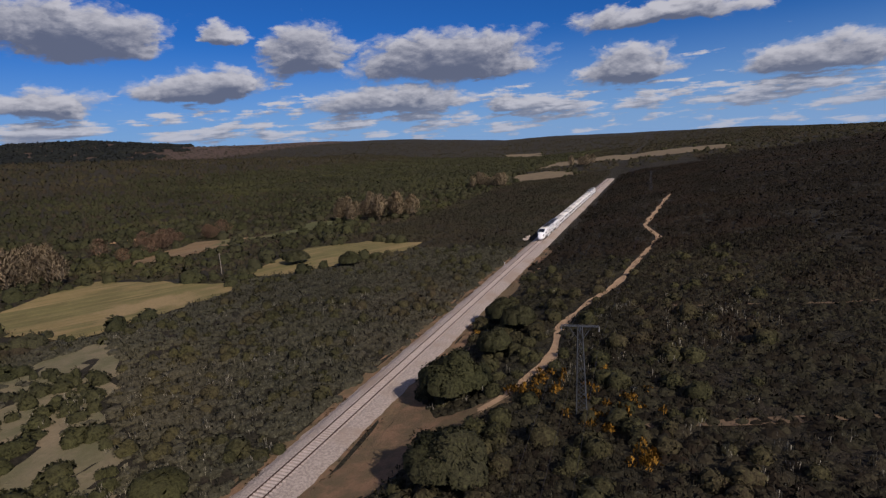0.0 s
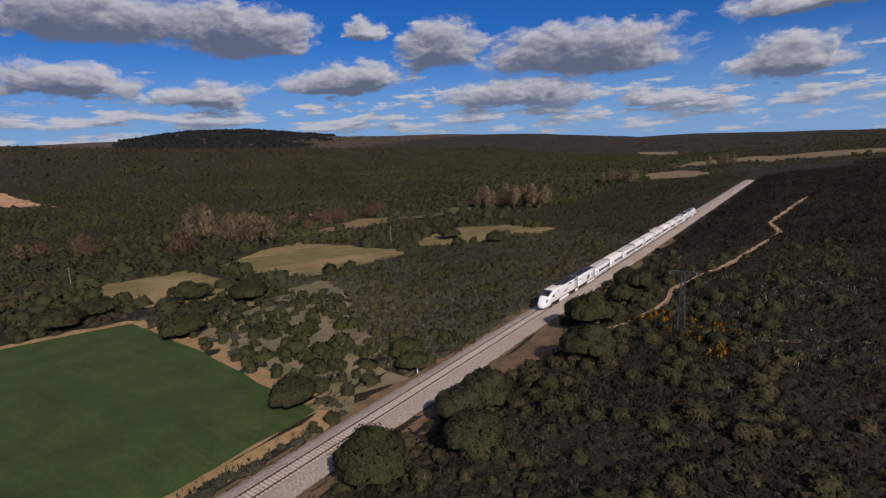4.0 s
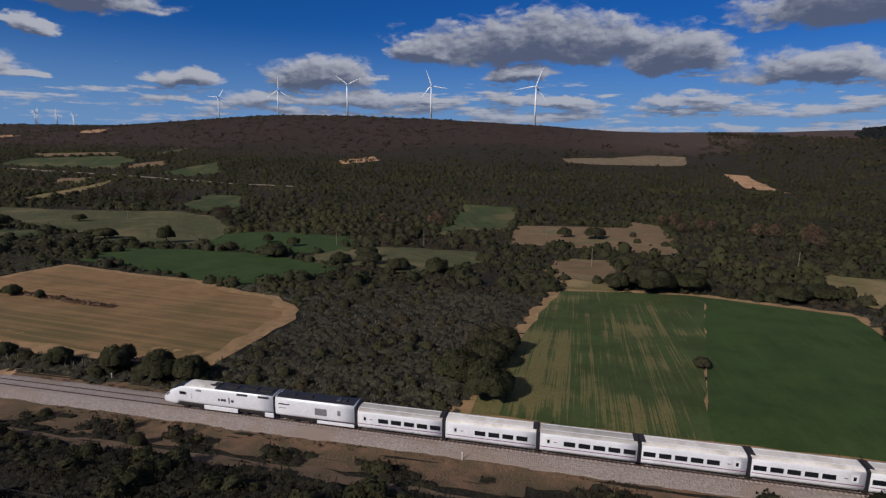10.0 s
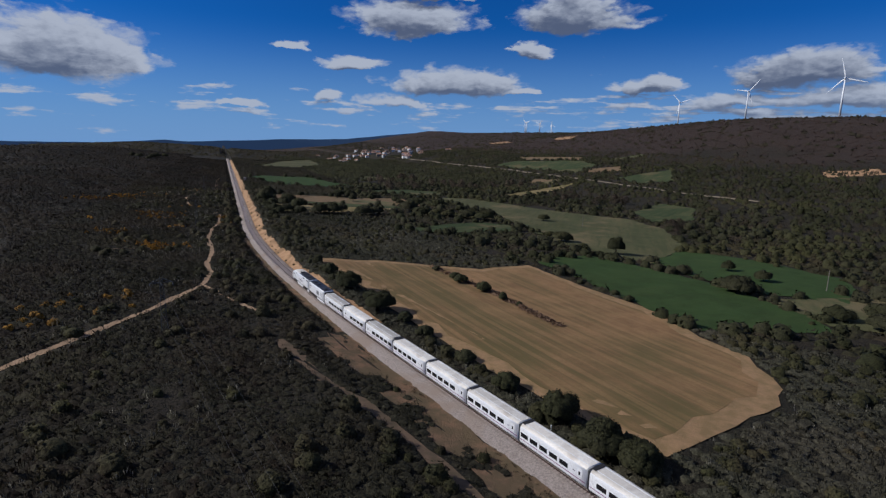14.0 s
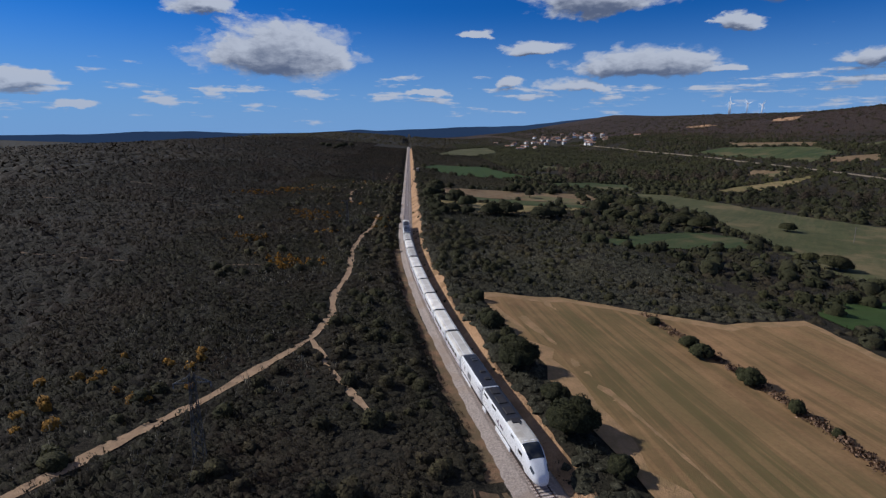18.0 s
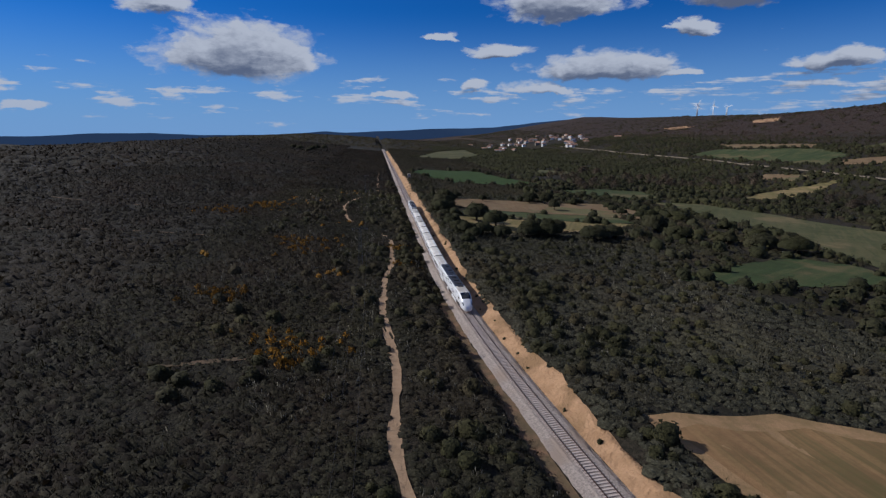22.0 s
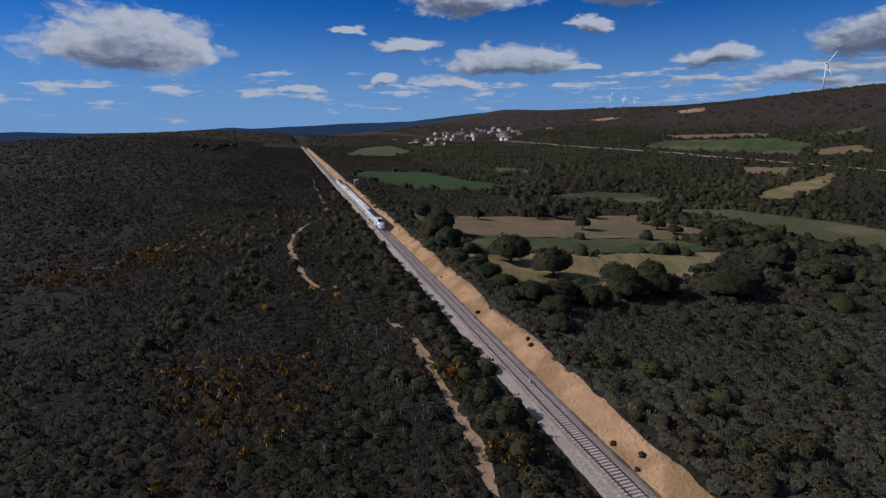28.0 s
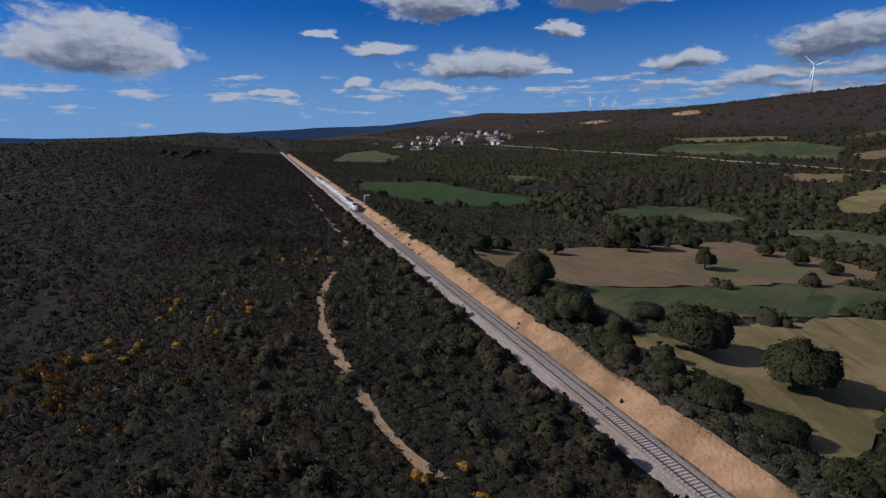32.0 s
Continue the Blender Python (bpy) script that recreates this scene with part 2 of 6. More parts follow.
def leaf_paint(name, dark, light, accent=None, rough=0.8, relief=0.25, grain=2.2, speck=None):
    """Foliage: colour by the plant's tint, leaf clumps shaded in the colour, and a broad drift over the land."""
    m = bpy.data.materials.new(name)
    m.use_nodes = True
    n = Nodes(m.node_tree)
    b = m.node_tree.nodes["Principled BSDF"]
    where = n.add("ShaderNodeNewGeometry").outputs["Position"]
    at = n.add("ShaderNodeAttribute")
    at.attribute_name = "tint"
    dark, light = (tuple(v * f for v, f in zip(q, (0.90, 0.855, 0.79))) for q in (dark, light))
    c = n.mix(at.outputs["Fac"], dark, light)
    if accent:
        c = n.mix(n.ramp(n.noise(where, 0.03, 5.0, 0.62), 0.44, 0.62, 0.0, 0.8), c, accent)
    broad = n.noise(where, 0.011, 5.0, 0.6)
    c = n.mix(n.ramp(broad, 0.52, 0.66, 0.0, 0.55), c, tuple(v * f for v, f in zip(light, (1.55, 1.45, 1.2))))
    c = n.mix(n.ramp(broad, 0.36, 0.48, 0.5, 0.0), c, tuple(v * 0.6 for v in dark))
    # clump shading put in the colour: relief hollows darker, bumps lighter
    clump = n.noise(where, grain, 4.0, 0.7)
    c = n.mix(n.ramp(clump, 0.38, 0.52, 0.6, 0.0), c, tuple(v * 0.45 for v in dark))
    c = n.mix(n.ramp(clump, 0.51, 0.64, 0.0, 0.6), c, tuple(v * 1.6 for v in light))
    if speck:
        c = n.mix(n.ramp(n.noise(where, grain * 0.9, 3.0, 0.7), 0.62, 0.70, 0.0, 0.6), c, speck)
    n.set(b.inputs["Base Color"], c)
    b.inputs["Roughness"].default_value = rough
    b.inputs["Specular IOR Level"].default_value = 0.12
    thin = n.add("ShaderNodeBsdfTranslucent")
    n.set(thin.inputs["Color"], c)
    both = n.add("ShaderNodeMixShader")
    both.inputs[0].default_value = 0.15
    n.set(both.inputs[1], b.outputs[0]), n.set(both.inputs[2], thin.outputs[0])
    n.set(m.node_tree.nodes["Material Output"].inputs[0], both.outputs[0])
    if relief:
        k = n.add("ShaderNodeBump")
        k.inputs["Strength"].default_value, k.inputs["Distance"].default_value = 0.8, relief
        n.set(k.inputs["Height"], clump)
        n.set(b.inputs["Normal"], k.outputs[0])
    return m


def crop_paint(name, colour, streak, amount, way, width, bare=None, bare_amount=0.0, strip=None, soft=0.0):
    """A field: crop in rows along way (degrees), with thin or bare streaks and broad patches."""
    m = bpy.data.materials.new(name)
    m.use_nodes = True
    n = Nodes(m.node_tree)
    b = m.node_tree.nodes["Principled BSDF"]
    where = n.add("ShaderNodeNewGeometry").outputs["Position"]
    turn = n.add("ShaderNodeVectorRotate")
    turn.rotation_type = "Z_AXIS"
    turn.inputs["Angle"].default_value = radians(-way)
    n.set(turn.inputs["Vector"], where)
    rows = n.noise(n.vec("MULTIPLY", turn.outputs[0], (0.03, 1.0 / width, 0)), 1.0, 3.0, 0.7)
    bands = n.noise(n.vec("MULTIPLY", turn.outputs[0], (0.008, 0.13 / width, 0)), 1.0, 4.0, 0.6)
    rows = n.math("ADD", n.math("MULTIPLY", rows, 0.5), n.math("MULTIPLY", bands, 0.5))
    patch = n.noise(where, 0.045, 5.0, 0.6)
    f = n.math("MULTIPLY", n.ramp(rows, 0.465, 0.55), n.ramp(patch, 0.36, 0.60, 0.12, 1.0))
    if strip:
        sep = n.add("ShaderNodeSeparateXYZ")
        n.set(sep.inputs[0], turn.outputs[0])
        off = n.math("ABSOLUTE", n.math("SUBTRACT", n.math("ADD", sep.outputs[1], n.math("MULTIPLY", patch, 5.0)), strip[0] + 2.5))
        f = n.math("MULTIPLY", n.ramp(n.math("ADD", rows, n.math("ADD", n.ramp(off, strip[1], 0.0, -0.05, 0.06), n.math("MULTIPLY", n.math("SUBTRACT", patch, 0.5), 0.55))), 0.47 - soft, 0.54 + soft), 1.0)
    c = n.mix(n.ramp(n.noise(where, 0.12, 6.0, 0.65), 0.3, 0.72), colour, tuple(v * 0.66 for v in colour))
    c = n.mix(n.math("MULTIPLY", f, amount), c, streak)
    drill = n.noise(n.vec("MULTIPLY", turn.outputs[0], (0.012, 0.9 / width, 0)), 1.0, 2.0, 0.5)
    c = n.mix(n.ramp(drill, 0.49, 0.58, 0.0, 0.5 * amount ** 3), c, tuple(min(v * 1.3, 0.8) for v in (bare or (colour if strip else streak))))
    if bare:
        c = n.mix(n.ramp(n.noise(where, 0.03, 5.0, 0.62), 0.62 - bare_amount, 0.74 - bare_amount), c, bare)
    c = n.mix(n.ramp(n.noise(where, 1.7, 4.0, 0.7), 0.35, 0.75, 0.0, 0.45), c, tuple(v * 0.5 for v in colour))
    n.set(b.inputs["Base Color"], c)
    b.inputs["Roughness"].default_value, b.inputs["Specular IOR Level"].default_value = 0.95, 0.1
    k = n.add("ShaderNodeBump")
    k.inputs["Strength"].default_value, k.inputs["Distance"].default_value = 0.5, 0.15
    n.set(k.inputs["Height"], n.math("ADD", rows, n.noise(where, 3.0, 5.0, 0.7)))
    n.set(b.inputs["Normal"], k.outputs[0])
    return m


# distance haze put into the hills as blue colour and a glow of their own
HAZE_GLOW_HILL = paint("far_hill_haze_glow", (0.010, 0.014, 0.020), 1.0, other=(0.008, 0.012, 0.018), scale=0.004, spec=0.0)
HAZE_GLOW_HILL.node_tree.nodes["Principled BSDF"].inputs["Emission Color"].default_value = (0.022, 0.039, 0.080, 1)
HAZE_GLOW_HILL.node_tree.nodes["Principled BSDF"].inputs["Emission Strength"].default_value = 1.0
RIDGE_LEAF = leaf_paint("ridge_heather", (0.045, 0.031, 0.025), (0.066, 0.045, 0.036), grain=0.5, relief=0.4)
# near-black leaf colour that stands in for cloud shadow on the far hill
CLOUD_SHADE_LEAF = leaf_paint("cloud_shade_leaf", (0.011, 0.014, 0.014), (0.018, 0.021, 0.020), grain=0.3)
SOIL = paint("heath_floor", (0.042, 0.037, 0.025), 0.95, other=(0.031, 0.028, 0.019), scale=0.11, bump=0.9, bump_scale=2.2, spread=0.4, spec=0.1, third=(0.042, 0.034, 0.024), third_scale=0.021, far_west=(0.064, 0.043, 0.034), mottle=1.6)
TURF = paint("dry_turf", (0.17, 0.14, 0.085), 0.95, other=(0.105, 0.10, 0.052), scale=0.16, bump=0.4, bump_scale=2.0, spec=0.1, third=(0.20, 0.155, 0.095), third_scale=0.05)
MARGIN = paint("straw_margin", (0.33, 0.205, 0.105), 0.95, other=(0.22, 0.148, 0.07), scale=0.35, bump=0.5, bump_scale=3.0, spec=0.1)
CLAY = paint("ochre_clay", (0.48, 0.295, 0.165), 0.95, other=(0.36, 0.215, 0.115), scale=0.3, bump=0.7, bump_scale=1.6, spec=0.1, third=(0.27, 0.165, 0.085), third_scale=0.12)
TRACK_DIRT = paint("cart_track_dirt", (0.40, 0.27, 0.165), 0.95, other=(0.30, 0.20, 0.12), scale=0.5, bump=0.5, bump_scale=3.0, spec=0.1)
BALLAST = paint("ballast_stone", (0.41, 0.345, 0.305), 0.95, other=(0.24, 0.20, 0.175), scale=3.2, bump=1.0, bump_scale=9.0, spec=0.15, third=(0.29, 0.225, 0.18), third_scale=0.09)
CONCRETE = paint("sleeper_concrete", (0.50, 0.42, 0.375), 0.9, scale=3.0, random_by="object", spec=0.2)
SLEEPER_MAT = paint("sleeper_surface", (0.50, 0.42, 0.375), 0.9, scale=3.0, spec=0.2)
RAIL_STEEL = paint("rusty_rail_steel", (0.085, 0.05, 0.04), 0.55, 0.5, scale=2.0)
RAIL_TOP = paint("worn_rail_head", (0.17, 0.135, 0.12), 0.45, 0.6, scale=2.0)
WHITE = paint("white_coach_paint", (0.76, 0.76, 0.77), 0.32, scale=0.7, other=(0.70, 0.70, 0.70), spec=0.5)
WHITE_POST = paint("white_post_paint", (0.78, 0.78, 0.76), 0.6, scale=3.0)
ROOF_GREY = paint("dusty_roof_paint", (0.68, 0.64, 0.57), 0.6, scale=0.35, other=(0.56, 0.51, 0.44), spread=0.3, random_by="object", third=(0.46, 0.41, 0.35), third_scale=0.25)
BLACK = paint("black_roof_gear", (0.022, 0.022, 0.026), 0.5, scale=1.2)
DARK_STEEL = paint("dark_bogie_steel", (0.035, 0.031, 0.03), 0.65, 0.3, scale=2.0)
TYRE = paint("rubber", (0.02, 0.02, 0.02), 0.8, scale=3.0)
PURPLE = paint("purple_band", (0.20, 0.045, 0.16), 0.35, scale=1.0)
GREY_PANEL = paint("grey_louvre", (0.20, 0.20, 0.21), 0.5, scale=2.0)
LOGO_INK = paint("dark_logo_paint", (0.07, 0.03, 0.08), 0.4, scale=2.0)
GALV = paint("galvanised_steel", (0.062, 0.067, 0.076), 0.55, 0.3, scale=1.2, random_by="object")
TURBINE = paint("turbine_white", (0.82, 0.83, 0.84), 0.4, scale=0.2, other=(0.76, 0.77, 0.78))
BARK = paint("oak_bark", (0.10, 0.08, 0.06), 0.95, scale=2.5, bump=0.8, bump_scale=9.0, spec=0.1)
WALL_PALE = paint("rendered_wall", (0.46, 0.38, 0.30), 0.9, scale=0.3, random_by="object")
WALL_WHITE = paint("whitewashed_wall", (0.80, 0.79, 0.76), 0.9, scale=0.3, random_by="object")
ROOF_TILE = paint("clay_roof_tile", (0.36, 0.20, 0.13), 0.9, scale=0.4, random_by="object")
OPENING = paint("shaded_opening", (0.05, 0.05, 0.055), 0.5, scale=1.0)
WOOD_POLE = paint("weathered_pole", (0.22, 0.19, 0.16), 0.9, scale=2.0)
ROAD = paint("pale_road_gravel", (0.25, 0.20, 0.14), 0.95, scale=0.06, spec=0.1)
CAR_GLASS = paint("tinted_glass", (0.012, 0.014, 0.018), 0.08, scale=0.5, spec=0.6)
LAMP_GLASS = paint("lamp_glass", (0.10, 0.11, 0.12), 0.12, scale=1.0, spec=0.6)
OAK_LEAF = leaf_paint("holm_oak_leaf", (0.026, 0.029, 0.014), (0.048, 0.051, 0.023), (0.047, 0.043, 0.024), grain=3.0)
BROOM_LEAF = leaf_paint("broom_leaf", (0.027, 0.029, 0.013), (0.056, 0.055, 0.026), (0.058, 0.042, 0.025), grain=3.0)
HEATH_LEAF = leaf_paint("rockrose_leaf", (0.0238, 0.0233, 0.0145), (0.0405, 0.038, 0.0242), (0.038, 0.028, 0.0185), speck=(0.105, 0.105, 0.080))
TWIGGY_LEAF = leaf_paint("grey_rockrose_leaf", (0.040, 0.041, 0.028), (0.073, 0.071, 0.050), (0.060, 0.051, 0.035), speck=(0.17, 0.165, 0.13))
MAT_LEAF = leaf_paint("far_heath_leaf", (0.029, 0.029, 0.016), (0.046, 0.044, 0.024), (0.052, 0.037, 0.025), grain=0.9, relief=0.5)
BARE_TWIG = leaf_paint("bare_twig", (0.16, 0.13, 0.095), (0.28, 0.23, 0.16), relief=0.0)
ALDER_TWIG = leaf_paint("alder_twig", (0.075, 0.060, 0.050), (0.12, 0.098, 0.080), relief=0.0)
RUST_TWIG = leaf_paint("russet_twig", (0.155, 0.105, 0.078), (0.25, 0.17, 0.12), relief=0.0)
GREY_LEAF = leaf_paint("dead_twig_grey", (0.13, 0.128, 0.11), (0.28, 0.27, 0.235))
VERGE = paint("verge_soil", (0.20, 0.12, 0.072), 0.95, other=(0.10, 0.078, 0.045), scale=0.35, bump=0.5, bump_scale=2.5, spec=0.1, third=(0.115, 0.085, 0.048), third_scale=0.1)
GORSE = leaf_paint("gorse_flower", (0.12, 0.068, 0.016), (0.30, 0.16, 0.022))
VERGE_WEED = leaf_paint("verge_weed", (0.060, 0.045, 0.030), (0.115, 0.085, 0.052))
# browner heather, its colour also darkened for the slope's shade
HEATHER_SHADE = leaf_paint("shade_darkened_heather", (0.0128, 0.0112, 0.0075), (0.0217, 0.0183, 0.0123), (0.026, 0.0165, 0.0102), grain=1.6)


# ---- the lie of the land ----
BEND_Y, BEND_R, BEND_A = -186.0, 1000.0, radians(10.9)   # the line runs straight, bends, and runs straight again
LINE_X = -41.4


def line_at(s):
    """Place and heading of the railway, s metres on from the level of y = 0 towards -y."""
    a = np.clip((np.asarray(s, float) + BEND_Y) / BEND_R, 0, BEND_A)
    rest = np.maximum(np.asarray(s, float) + BEND_Y - BEND_R * BEND_A, 0)
    start = np.minimum(np.asarray(s, float), -BEND_Y)
    x = LINE_X - BEND_R * (1 - np.cos(a)) - rest * np.sin(a)
    y = -start - BEND_R * np.sin(a) - rest * np.cos(a)
    return x, y, a


LINE_S = np.linspace(-2600, 5200, 3901)
LINE_XS, LINE_YS, _ = line_at(LINE_S)


def line_x(y):
    return np.interp(-np.asarray(y, float), -LINE_YS, LINE_XS)


def step(a, b, v):
    t = np.clip((v - a) / (b - a), 0, 1)
    return t * t * (3 - 2 * t)


def wave(x, y, size, seed):
    """A cheap smooth noise in -1 to 1 for arrays."""
    a, b = x / size + seed * 1.7, y / size - seed * 2.3
    return (np.sin(a + 1.3 * np.sin(b * 0.83 + seed)) * np.cos(b + 1.1 * np.sin(a * 0.71 - seed)) + 0.5 * np.sin(2.1 * a - 1.7 * b + seed)) / 1.5


SKY_AZ = (-180, -175, -170, -166, -162, -153, -120, -60, -17, -8, 0, 9, 14, 23, 32, 43, 52, 57, 62, 69, 80, 92, 103, 111, 121, 128, 138, 143, 148, 152, 157, 161, 165, 168, 172, 174, 178, 180)
SKY_TOP = (-.42, -.39, -.18, -.18, -.44, -.5, -.4, -.3, -.4, .1, .2, .4, .3, 1.0, 1.3, 1.5, 2.3, 2.3, 1.7, 1.5, 1.5, 1.5, 1.5, 1.5, 1.5, 1.4, 1.3, 1.2, 1.3, .86, .4, .28, .16, .04, -.19, -.03, -.24, -.42)
SKY_EL = tuple(e - 1.2 * float(np.interp(abs(a), (150, 164), (0, 1))) for a, e in zip(SKY_AZ, SKY_TOP))     # the open side lies lower


def land(x, y):
    """Height of the natural ground."""
    x, y = np.asarray(x, float), np.asarray(y, float)
    u = line_x(y) - x                                  # metres west of the line
    south = step(40, -120, y)
    west_s = np.interp(u, (0, 20, 60, 130, 220, 300, 370, 430, 540), (0.0, -0.4, -3.6, -6.5, -10.5, -13, -10, -3, 5))
    west_n = np.interp(u, (0, 20, 60, 130, 220, 300, 400, 540), (0.0, -0.3, -1.6, -4.2, -7, -9, -8, -2))
    west = west_n + (west_s - west_n) * south
    crest_x = np.interp(-y, (-900, -400, 113, 368, 600, 942, 1270, 2200), (-1000, -1050, -1135, -1275, -1320, -1585, -1750, -2300))
    crest_z = np.interp(-y, (-1500, -900, -400, 113, 368, 600, 942, 1270, 2200), (40, 58, 70, 89, 106, 118, 132, 125, 95))
    t = np.clip((-x - 580) / (-crest_x - 580), 0, 1)
    behind = np.clip((crest_x - x) / 1500, 0, 1)
    ridge = (crest_z - 8) * (0.35 * t + 0.65 * step(0.0, 1.0, t)) * (1 - 0.45 * behind)
    west = west + np.where(u > 430, ridge, 0)
    east_s = np.interp(-u, (0, 12, 30, 80, 160, 260, 420, 800, 2000), (0, 1.2, 3.0, 7.5, 15, 24, 24, -10, -25))
    east_n = np.interp(-u, (0, 12, 30, 80, 160, 260, 420, 800, 2000), (0, 1.4, 4.4, 9.5, 17, 27, 31, 12, -15))
    east = east_n + (east_s - east_n) * step(120, -160, y)
    h = np.where(u >= 0, west, east)
    # north and south ends close the line's view
    h = h + 6 * step(540, 700, y) * step(300, 0, np.abs(u)) + 14 * step(-1500, -1900, y) * step(500, 0, np.abs(u))
    # far hills
    dx, dy = x + 5, y + 180
    r = np.hypot(dx, dy)
    az = np.degrees(np.arctan2(-dx, dy))
    el = np.interp(az, SKY_AZ, SKY_EL)
    far = 40 + 3900 * np.tan(np.radians(el)) + 5 * wave(x, y, 170, 3)
    k = step(1900, 3900, r)
    h = h * (1 - k) + far * k
    away = step(25, 120, np.abs(u))
    h = h + away * (0.5 * wave(x, y, 23, 1) + 1.2 * wave(x, y, 71, 2)) * step(10, 140, np.abs(u))
    return h


def ground(x, y):
    """The ground with the railway's cutting in it."""
    x, y = np.asarray(x, float), np.asarray(y, float)
    u = line_x(y) - x
    h = land(x, y)
    cut = step(-150, -230, y) * step(-1500, -1300, y)              # how far the line lies in a cutting
    west = np.interp(u, (0, 2.7, 3.3, 7.3, 11, 30), (-0.75, -0.75, -0.6, 1.6, 1.4, 0.0))
    flat = np.interp(np.abs(u), (0, 4.6, 7, 16), (-0.75, -0.75, -0.7, 0.0))
    level = np.where(u >= 0, np.interp(u, (0, 7, 22), (0, 0, 1)), np.interp(-u, (0, 6, 20), (0, 0, 1)))
    in_cut = np.where(u >= 0, west + np.where(u > 12, 1, np.interp(u, (0, 8, 14), (0, 0, 1))) * np.minimum(h, 0) , np.where(-u < 12, np.interp(-u, (0, 5.2, 6.0, 8.5, 12), (-0.75, -0.75, -0.6, 1.4, 1.2)), h))
    plain = flat * (1 - level) + h * level
    near = (np.abs(u) < 30)
    north = step(545, 600, y)
    return np.where(near, (plain * (1 - cut) + in_cut * cut) * (1 - north) + h * north, h)


# ---- building helpers ----
def mesh_of(name, verts, faces, smooth=False, tint=None, normals=None):
    me = bpy.data.meshes.new(name)
    verts, faces = np.asarray(verts, np.float32), np.asarray(faces, np.int32)
    k = faces.shape[1]
    me.vertices.add(len(verts)), me.loops.add(faces.size), me.polygons.add(len(faces))
    me.vertices.foreach_set("co", verts.ravel())
    me.loops.foreach_set("vertex_index", faces.ravel())
    me.polygons.foreach_set("loop_start", np.arange(0, faces.size, k, dtype=np.int32))
    me.polygons.foreach_set("use_smooth", np.full(len(faces), smooth))
    if tint is not None:
        at = me.attributes.new("tint", "FLOAT", "POINT")
        at.data.foreach_set("value", np.asarray(tint, np.float32))
    me.update(calc_edges=True)
    if normals is not None:
        me.normals_split_custom_set_from_vertices(normals)
    return me


def obj(name, me, material, parent=None, label="", category="", group="", kind=""):
    ob = new(name, me)
    if material and not me.materials:
        me.materials.append(material)
    ob.parent = parent
    return tagged(ob, label, category, group, kind)


def part(name, bm, material, parent, label=""):
    """Links a bmesh as one mesh object under a thing or a part."""
    me = bpy.data.meshes.new(name)
    bm.to_mesh(me)
    bm.free()
    return obj(name, me, material, parent, label)


def empty(name, label, category, group="", kind="", at=None):
    ob = tagged(new(name), label, category, group, kind)
    if at is not None:
        ob.matrix_basis = at
    return ob


def box(bm, centre, size, turn=None, bevel=0.0):
    r = bmesh.ops.create_cube(bm, size=1.0, matrix=Matrix.Translation(centre) @ (turn or Matrix()) @ Matrix.Diagonal((*size, 1)))
    if bevel:
        bmesh.ops.bevel(bm, geom=list({e for v in r["verts"] for e in v.link_edges}), offset=bevel, segments=1, affect="EDGES")
    return bm


def boxes(*parts, bevel=0.0):
    bm = bmesh.new()
    for p in parts:
        box(bm, *p, bevel=bevel)
    return bm


def bar(bm, a, b, w):
    """A square bar from a to b."""
    a, b = Vector(a), Vector(b)
    d = b - a
    return box(bm, (a + b) / 2, (w, w, d.length), d.to_track_quat("Z", "Y").to_matrix().to_4x4())


def cyl(bm, a, b, r0, r1=None, n=10):
    a, b = Vector(a), Vector(b)
    d = b - a
    bmesh.ops.create_cone(bm, cap_ends=True, segments=n, radius1=r0, radius2=r0 if r1 is None else r1, depth=d.length,
                          matrix=Matrix.Translation((a + b) / 2) @ d.to_track_quat("Z", "Y").to_matrix().to_4x4())
    return bm


def smooth(ob):
    ob.data.polygons.foreach_set("use_smooth", np.ones(len(ob.data.polygons), bool))
    return ob


# ---- ground ----
def spread(*runs):
    """Rising values: runs of (start, end, step)."""
    out = [np.arange(a, b, s) for a, b, s in runs]
    return np.unique(np.concatenate(out + [np.array([runs[-1][1]])]))


def build_ground():
    us = spread((-4700, -1200, 140), (-1200, -420, 30), (-420, -120, 9), (-120, -30, 3), (-30, -14, 1.5), (-14, 14, 0.7), (14, 30, 1.5), (30, 160, 3), (160, 460, 7), (460, 1500, 24), (1500, 4700, 110))
    ys = spread((-4800, -2200, 130), (-2200, -1100, 28), (-1100, -620, 8), (-620, 300, 6.0), (300, 700, 9), (700, 1600, 32), (1600, 4600, 120))
    U, Y = np.meshgrid(us, ys)
    X = line_x(Y) - U
    Z = ground(X, Y)
    rough = np.random.default_rng(4).normal(0, 1, Z.shape)
    Z = Z + 0.05 * rough * ((np.abs(U) > 4.4) & (np.abs(U) < 140))
    n, m = Z.shape
    i = (np.arange(n - 1)[:, None] * m + np.arange(m - 1)[None]).ravel()
    faces = np.stack((i, i + m, i + m + 1, i + 1), 1)
    me = mesh_of("ground", np.stack((X, Y, Z), -1).reshape(-1, 3), faces, True)
    obj("ground", me, SOIL, kind="structure", label="rolling heath ground of dark soil and dry grass", category="ground")


build_ground()


